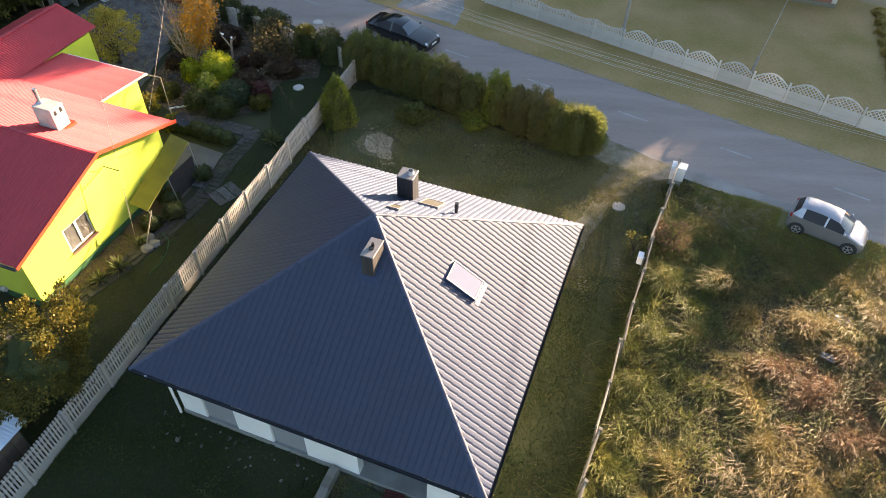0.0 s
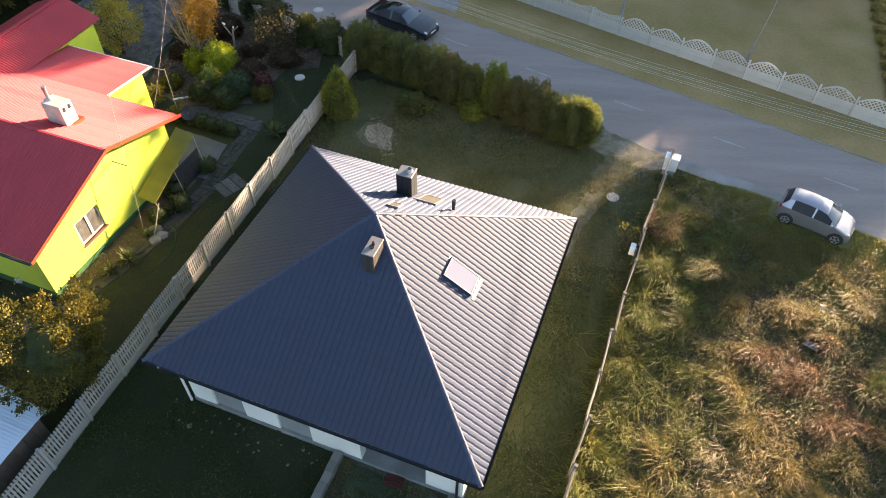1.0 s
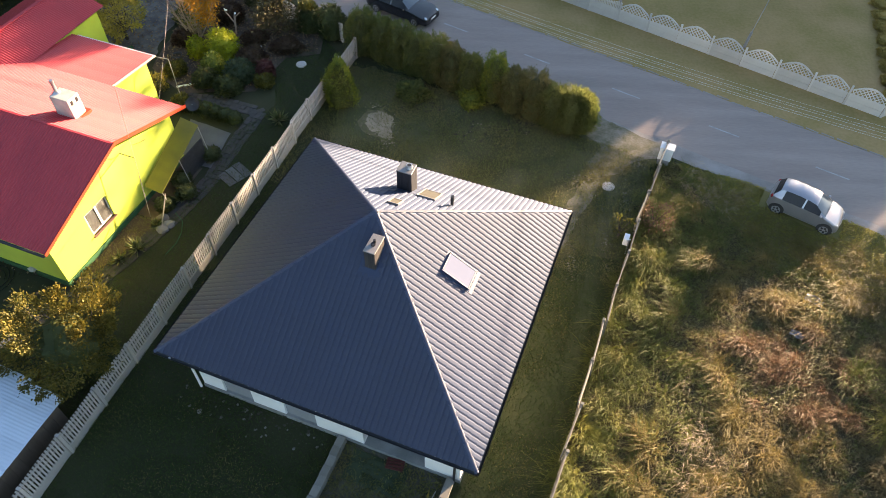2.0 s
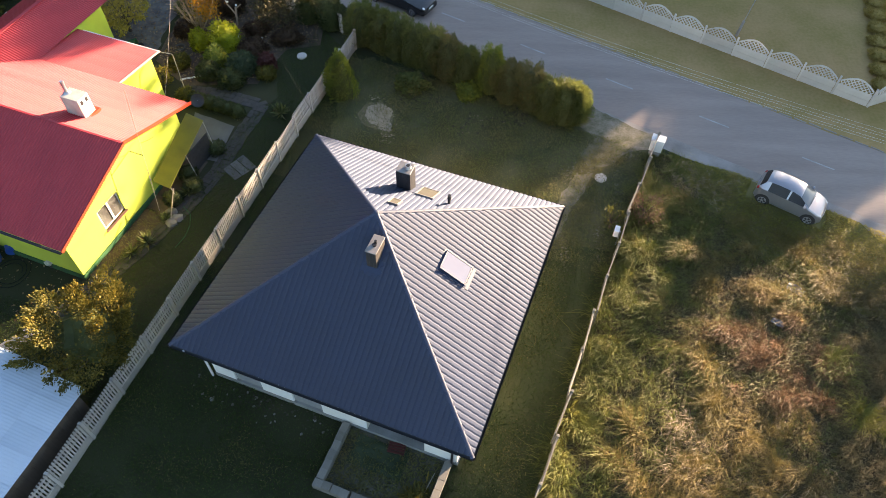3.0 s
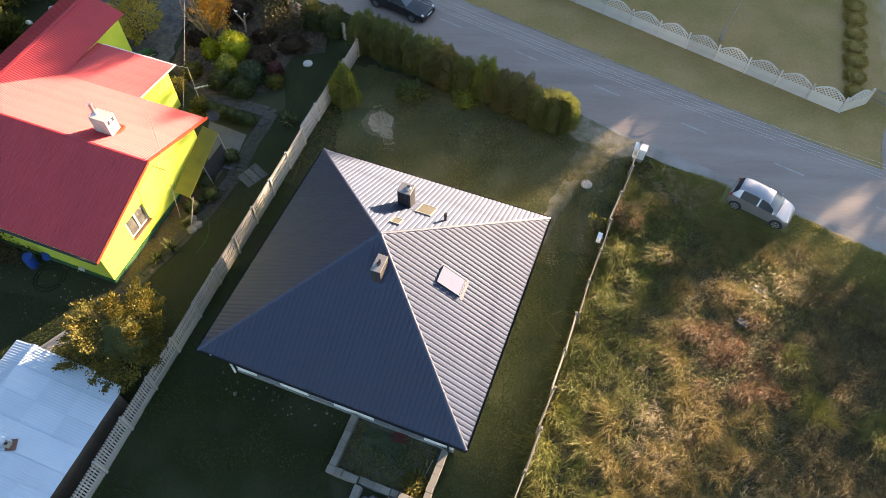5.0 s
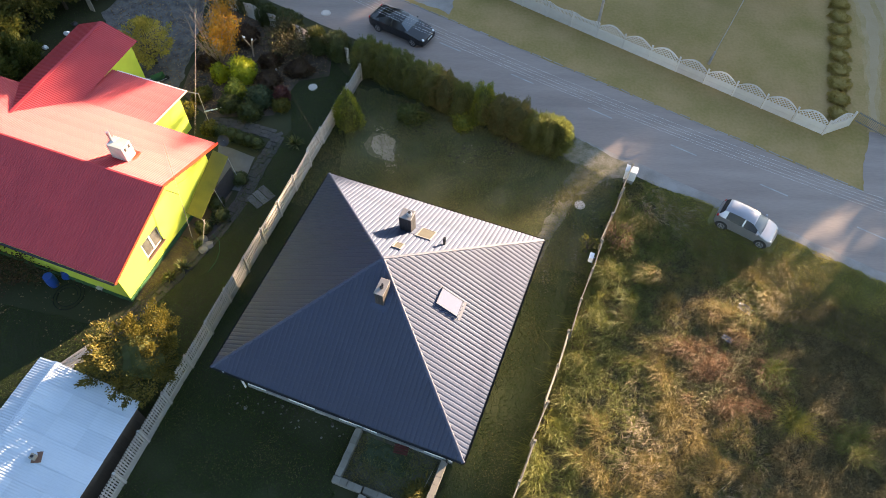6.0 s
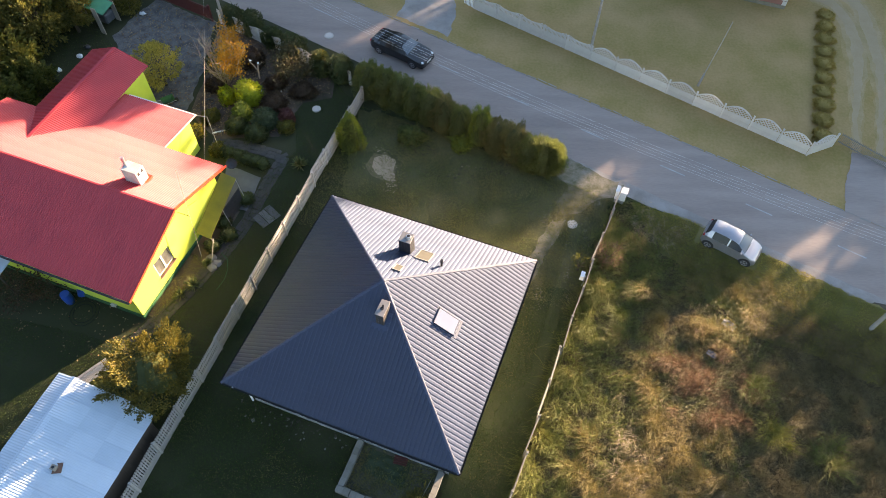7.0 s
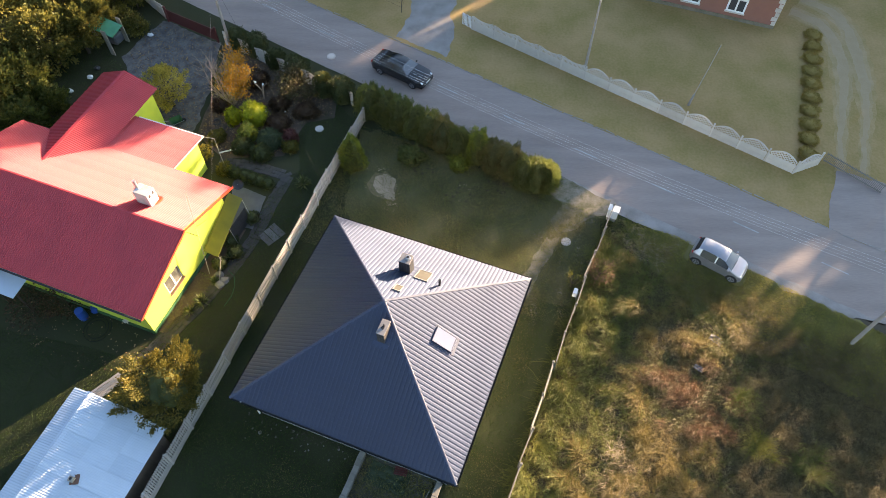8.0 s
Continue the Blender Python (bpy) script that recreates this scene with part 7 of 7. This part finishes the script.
    for k, bm_ in list(bins.items()) + list(side.items()):
        bmesh.ops.remove_doubles(bm_, verts=bm_.verts, dist=0.0005)
        bmesh.ops.recalc_face_normals(bm_, faces=bm_.faces)
        for e in bm_.edges:
            if len(e.link_faces) == 2 and e.calc_face_angle() > 0.42:
                e.smooth = False
        if k == "body":
            part("body", bm_, M[paint], ob, "painted body shell")
        elif isinstance(k, tuple):
            part("side_window", bm_, M["car_glass"], ob)
        else:
            part(k, bm_, M["glass_pale" if k == "windscreen" else "car_glass"], ob)
    for tx in axles:
        for sg in (-1, 1):
            xx, yc = (tx - 0.5) * ln, sg * (h2 - 0.10)
            w_ = part("wheel", cyl(bmesh.new(), (xx, yc - 0.10, 0.31), (xx, yc + 0.105, 0.31), 0.31, seg=28), M["rubber"], ob)
            ys = yc + sg * 0.106
            b = bmesh.new()
            cyl(b, (xx, ys - sg * 0.012, 0.31), (xx, ys + sg * 0.004, 0.31), 0.215, seg=22)
            part("rim", b, M["rim"], w_)
            for k in range(5):
                a_ = k * 2 * math.pi / 5 + 0.3
                part("rim_gap", boxed(-0.045, 0.045, -0.004, 0.004, 0.07, 0.18, m=pose(xx, ys + sg * 0.006, 0.31, 0, math.degrees(a_), 0)), M["trim"], w_)
            b = bmesh.new()
            cyl(b, (xx, sg * (h2 - 0.05), 0.33), (xx, sg * (h2 + 0.002), 0.33), 0.37, seg=28)
            for v in b.verts:
                v.co.z = max(v.co.z, 0.22)
            part("wheel_arch", b, M["trim"], ob)
    fx = ln / 2
    zf = float(np.interp(0.955, xs_, zs_))
    zr_ = float(np.interp(0.03, xs_, zs_))
    for sg in (-1, 1):
        part("headlight", lump(bmesh.new(), (fx - 0.24, sg * h2 * 0.72, zf - 0.08), (0.20, 0.12, 0.08), 0.02, 1, 2), M["lens"], ob)
        part("tail_light", lump(bmesh.new(), (-fx + 0.10, sg * h2 * 0.80, zr_ - 0.10), (0.07, 0.085, 0.11), 0.02, 1, 2), M["lens_red"], ob)
        part("mirror", lump(bmesh.new(), ((glass_zones[1][1] - 0.56) * ln, sg * (h2 + 0.06), belt_z + 0.05), (0.06, 0.10, 0.065), 0.03, 1, 2), M[paint], ob)
    part("grille", boxed(fx - 0.06, fx + 0.004, -h2 * 0.42, h2 * 0.42, 0.36, 0.48, bevel=0.01), M["trim"], ob)
    part("number_plate", boxed(fx + 0.004, fx + 0.016, -0.26, 0.26, 0.50, 0.60), M["white_pvc"], ob)
    part("number_plate", boxed(-fx - 0.016, -fx - 0.004, -0.26, 0.26, 0.50, 0.60), M["white_pvc"], ob)
    part("wiper", tube_path(bmesh.new(), [((glass_zones[1][1] - 0.5) * ln, -0.5, belt_z + 0.08), ((glass_zones[1][1] - 0.5) * ln + 0.02, 0.25, belt_z + 0.09)], 0.012, 5), M["trim"], ob)
    return ob


HATCH = [(0.0, 0.70), (0.012, 0.92), (0.03, 1.02), (0.105, 1.40), (0.14, 1.45), (0.22, 1.48), (0.36, 1.49), (0.50, 1.46), (0.60, 1.39), (0.79, 0.99), (0.84, 0.95), (0.92, 0.84), (0.97, 0.74), (0.99, 0.66), (1.0, 0.56)]
SALOON = [(0.0, 0.78), (0.012, 0.90), (0.04, 1.00), (0.10, 1.04), (0.145, 1.05), (0.29, 1.36), (0.36, 1.43), (0.46, 1.45), (0.54, 1.41), (0.575, 1.37), (0.72, 0.99), (0.80, 0.95), (0.90, 0.86), (0.96, 0.76), (0.99, 0.66), (1.0, 0.55)]
car("hatchback_car", pose(17.82, 23.02, 0, 0, 0, -32.0), "small silver hatchback parked on the grass by the road", 3.46, 1.56, HATCH, 0.99, [(0.035, 0.10), (0.615, 0.775)], (0.17, 0.70), "silver", [0.46], (0.160, 0.842))
car("sedan_car", pose(-3.75, 39.55, 0, 0, 0, math.degrees(math.atan2(-0.565, 1))), "black sedan on the asphalt road", 4.80, 1.84, SALOON, 0.93, [(0.15, 0.285), (0.585, 0.71)], (0.20, 0.67), "black_car", [0.43])

# ---- poles and wires ----
def power_pole(x, y, h, yaw, label, lean=0.0, arm=True):
    o = thing("utility_pole", pose(x, y, 0, lean, 0, yaw), label, "utility pole")
    b = bmesh.new()
    cyl(b, (0, 0, -0.05), (0, 0, h), 0.125, 0.075, 12)
    part("shaft", b, M["pole"], o)
    if arm:
        part("crossarm", boxed(-0.52, 0.52, -0.04, 0.04, h - 0.33, h - 0.25), M["steel"], o)
        for k in range(5):
            part("insulator", cyl(bmesh.new(), (-0.44 + k * 0.22, 0, h - 0.25), (-0.44 + k * 0.22, 0, h - 0.10), 0.04, 0.03, 8), M["white_pvc"], o)
    return o


PA, PB = Vector((-17.6, 41.5, 0)), Vector((25.0, 17.75, 0))
wdir = (PB - PA).normalized()
wn_ = Vector((-wdir.y, wdir.x, 0))
yaw = math.degrees(math.atan2(wn_.y, wn_.x))
power_pole(PA.x, PA.y, 7.4, yaw, "concrete utility pole beside the drive gate")
power_pole(PB.x, PB.y, 7.4, yaw, "concrete utility pole standing in the meadow")
power_pole(10.4, 40.1, 7.0, yaw, "slim concrete pole behind the white fence", arm=False)
for k in range(5):
    off = wn_ * (-0.44 + 0.22 * k)
    pts = []
    for i in range(-10, 41):
        t = i / 30
        z = 7.3 - 4 * (1.25 + 0.05 * (k % 2)) * t * (1 - t) if 0 <= t <= 1 else 7.3 - 0.4 * abs(t if t < 0 else t - 1)
        pts.append(PA + (PB - PA) * t + off + Vector((0, 0, z)))
    tagged(link_mesh("overhead_wire", tube_path(bmesh.new(), pts, 0.005, 4), M["wire"]), "thin pale overhead wire along the road", "wire", "overhead wires")


def cable(p0, p1, sag, label, mt="cable", r=0.006):
    p0, p1 = Vector(p0), Vector(p1)
    pts_ = [p0 + (p1 - p0) * (i / 16) - Vector((0, 0, 4 * sag * (i / 16) * (1 - i / 16))) for i in range(17)]
    tagged(link_mesh("service_cable", tube_path(bmesh.new(), pts_, r, 4), M[mt]), label, "cable")


cable(PA + Vector((0.2, -0.3, 7.0)), (-5.2, 21.9, 3.5), 0.5, "dark service cable to the tiled house")
cable(PA + Vector((0.1, -0.3, 6.9)), NX @ Vector((-1.3, 4.7, 3.45)), 0.3, "thin service cable to the yellow house", "pole", 0.006)
lp = thing("garden_mast", pose(18.2, 37.4, 0, -2, 6, 0), "thin pale pole behind the white fence", "pole")
part("shaft", cyl(bmesh.new(), (0, 0, -0.05), (0, 0, 1.1), 0.10, 0.08, 10), M["pole"], lp)
part("rod", tube_path(bmesh.new(), [(0, 0, 1.0), (0.3, 0.5, 3.2), (0.5, 0.9, 5.0)], 0.03, 6), M["pole"], lp)

# ---- across the road ----
FX = pose(26.5, 46.7, 0, 0, 0, -17.8)
fh = thing("house", FX, "red brick house with white windows and white quoins", "house")
bm = bmesh.new()
box(bm, -12, 0, 0, 9, 0.3, 3.6)
part("wall", bm, M["brick"], fh, "red brick wall")
part("plinth", boxed(-12.06, 0.06, -0.06, 9.06, -0.03, 0.3), M["track"], fh)
for k in range(7):
    w_ = 0.42 if k % 2 else 0.28
    part("quoin", boxed(-w_, 0.05, -0.05, w_, 0.32 + k * 0.42, 0.32 + k * 0.42 + 0.36, bevel=0.01), M["white_conc"], fh)
for x in (-4.1, -7.75, -11.4):
    w_ = part("window", boxed(x, x + 1.5, -0.07, 0.0, 0.8, 2.1), M["white_pvc"], fh, "white framed window")
    part("pane", boxed(x + 0.15, x + 0.68, -0.085, -0.072, 0.97, 1.93), M["glass_mid"], w_)
    part("pane", boxed(x + 0.82, x + 1.35, -0.085, -0.072, 0.97, 1.93), M["glass_mid"], w_)
    part("window_sill", boxed(x - 0.06, x + 1.56, -0.16, 0.0, 0.72, 0.80), M["white_conc"], fh)
bm = bmesh.new()
q = [(-12.4, -0.5, 3.6), (0.4, -0.5, 3.6), (0.4, 9.5, 3.6), (-12.4, 9.5, 3.6)]
v_ = [bm.verts.new(p) for p in q]
r_ = [bm.verts.new((-8.5, 4.5, 5.0)), bm.verts.new((-3.5, 4.5, 5.0))]
for f in ((v_[0], v_[1], r_[1], r_[0]), (v_[1], v_[2], r_[1]), (v_[2], v_[3], r_[0], r_[1]), (v_[3], v_[0], r_[0]), (v_[3], v_[2], v_[1], v_[0])):
    bm.faces.new(f)
part("roof", bm, M["brown_sill"], fh, "brown hipped roof")
for k in range(10):
    x, y = 26.05 + k * 0.40, 32.8 + k * 1.46
    dense_shrub("row_shrub", pose(x, y, 0), 0.72, 0.24 + 0.05 * (k % 3), rand(), L["dry_olive"], "low olive shrub in a row along the opposite drive", "shrub", "opposite shrub row", n=1100, leaf=0.13, taper=0.15, core=L["dry_olive"])
for x, y, h, r in ((-9.3, 52.5, 2.4, 1.5), (-7.0, 51.2, 2.2, 1.4), (-11.8, 54.2, 2.8, 1.6), (-5.2, 50.6, 1.8, 1.1)):
    leafy_tree("plot_shrub", pose(x, y, 0), h, r, rand(), L["broad"], "overgrown green shrub in the opposite plot", "shrub", clumps=40, per=60, leaf=0.18, squash=0.7, trunk_h=0.4)

# ---- unseen trees towards the low sun, placed to cast the shade ----
proto = None
rt = np.random.default_rng(77)


def sun_place(p, s):
    """p: metres across the light, s: metres towards the sun."""
    ca, sa = math.cos(SUN_AZ), math.sin(SUN_AZ)
    return s * ca + p * sa, s * sa - p * ca


# across the light, height: sized by where shade and sunlit gaps should fall
ROW = [(-66, 13), (-62, 14), (-58, 13), (-54, 14), (-50, 13), (-46, 14), (-42.5, 17.5), (-39.4, 17.4), (-37.8, 15.8), (-30.2, 12.4), (-29.2, 13.2), (-28.2, 12.3), (-27.0, 10.8), (-25.8, 9.4), (-23.4, 10.0), (-21.2, 13.0), (-17.4, 10.6), (-13.6, 8.5), (-10.0, 8.8), (-8.0, 9.4), (-5.8, 8.9), (-2.7, 7.1), (-0.7, 6.5),
       (3.3, 9.4), (6.2, 8.7), (9.8, 9.0), (14, 9.6), (18, 10), (23, 9.6)]
for p, h in ROW:
    x, y = sun_place(p, 80 + rt.normal() * 2.0)
    if proto is None:
        proto = leafy_tree("roadside_tree", pose(x, y, 0), 15.0, 2.9, np.random.default_rng(5), L["unseen_leaves"], "tall leafy tree out of view, added to hold back light", "tree", "far tree row", clumps=110, per=60, leaf=0.55, squash=2.1, trunk_h=4.0, cz=8.6, gap=0.34)
        proto.matrix_world = pose(x, y, 0) @ Matrix.Diagonal((1, 1, h / 15.0, 1))
    else:
        copy_thing(proto, pose(x, y, 0, 0, 0, float(rt.uniform(0, 360))) @ Matrix.Diagonal((1, 1, 1, 1)) @ Matrix.Diagonal((1.0, 1.0, h / 15.0 / proto.scale.z, 1)))
# unseen woods added west and north-west, to darken what the roof reflects
for k in range(22):
    a = radians(96 + 6.0 * k)
    d = 72 + rt.uniform(-3, 8)
    copy_thing(proto, pose(-3 + d * math.cos(a), 15 + d * math.sin(a), 0, 0, 0, float(rt.uniform(0, 360))) @ Matrix.Diagonal((2.6, 2.6, float(rt.uniform(1.5, 1.9)) / proto.scale.z, 1)))
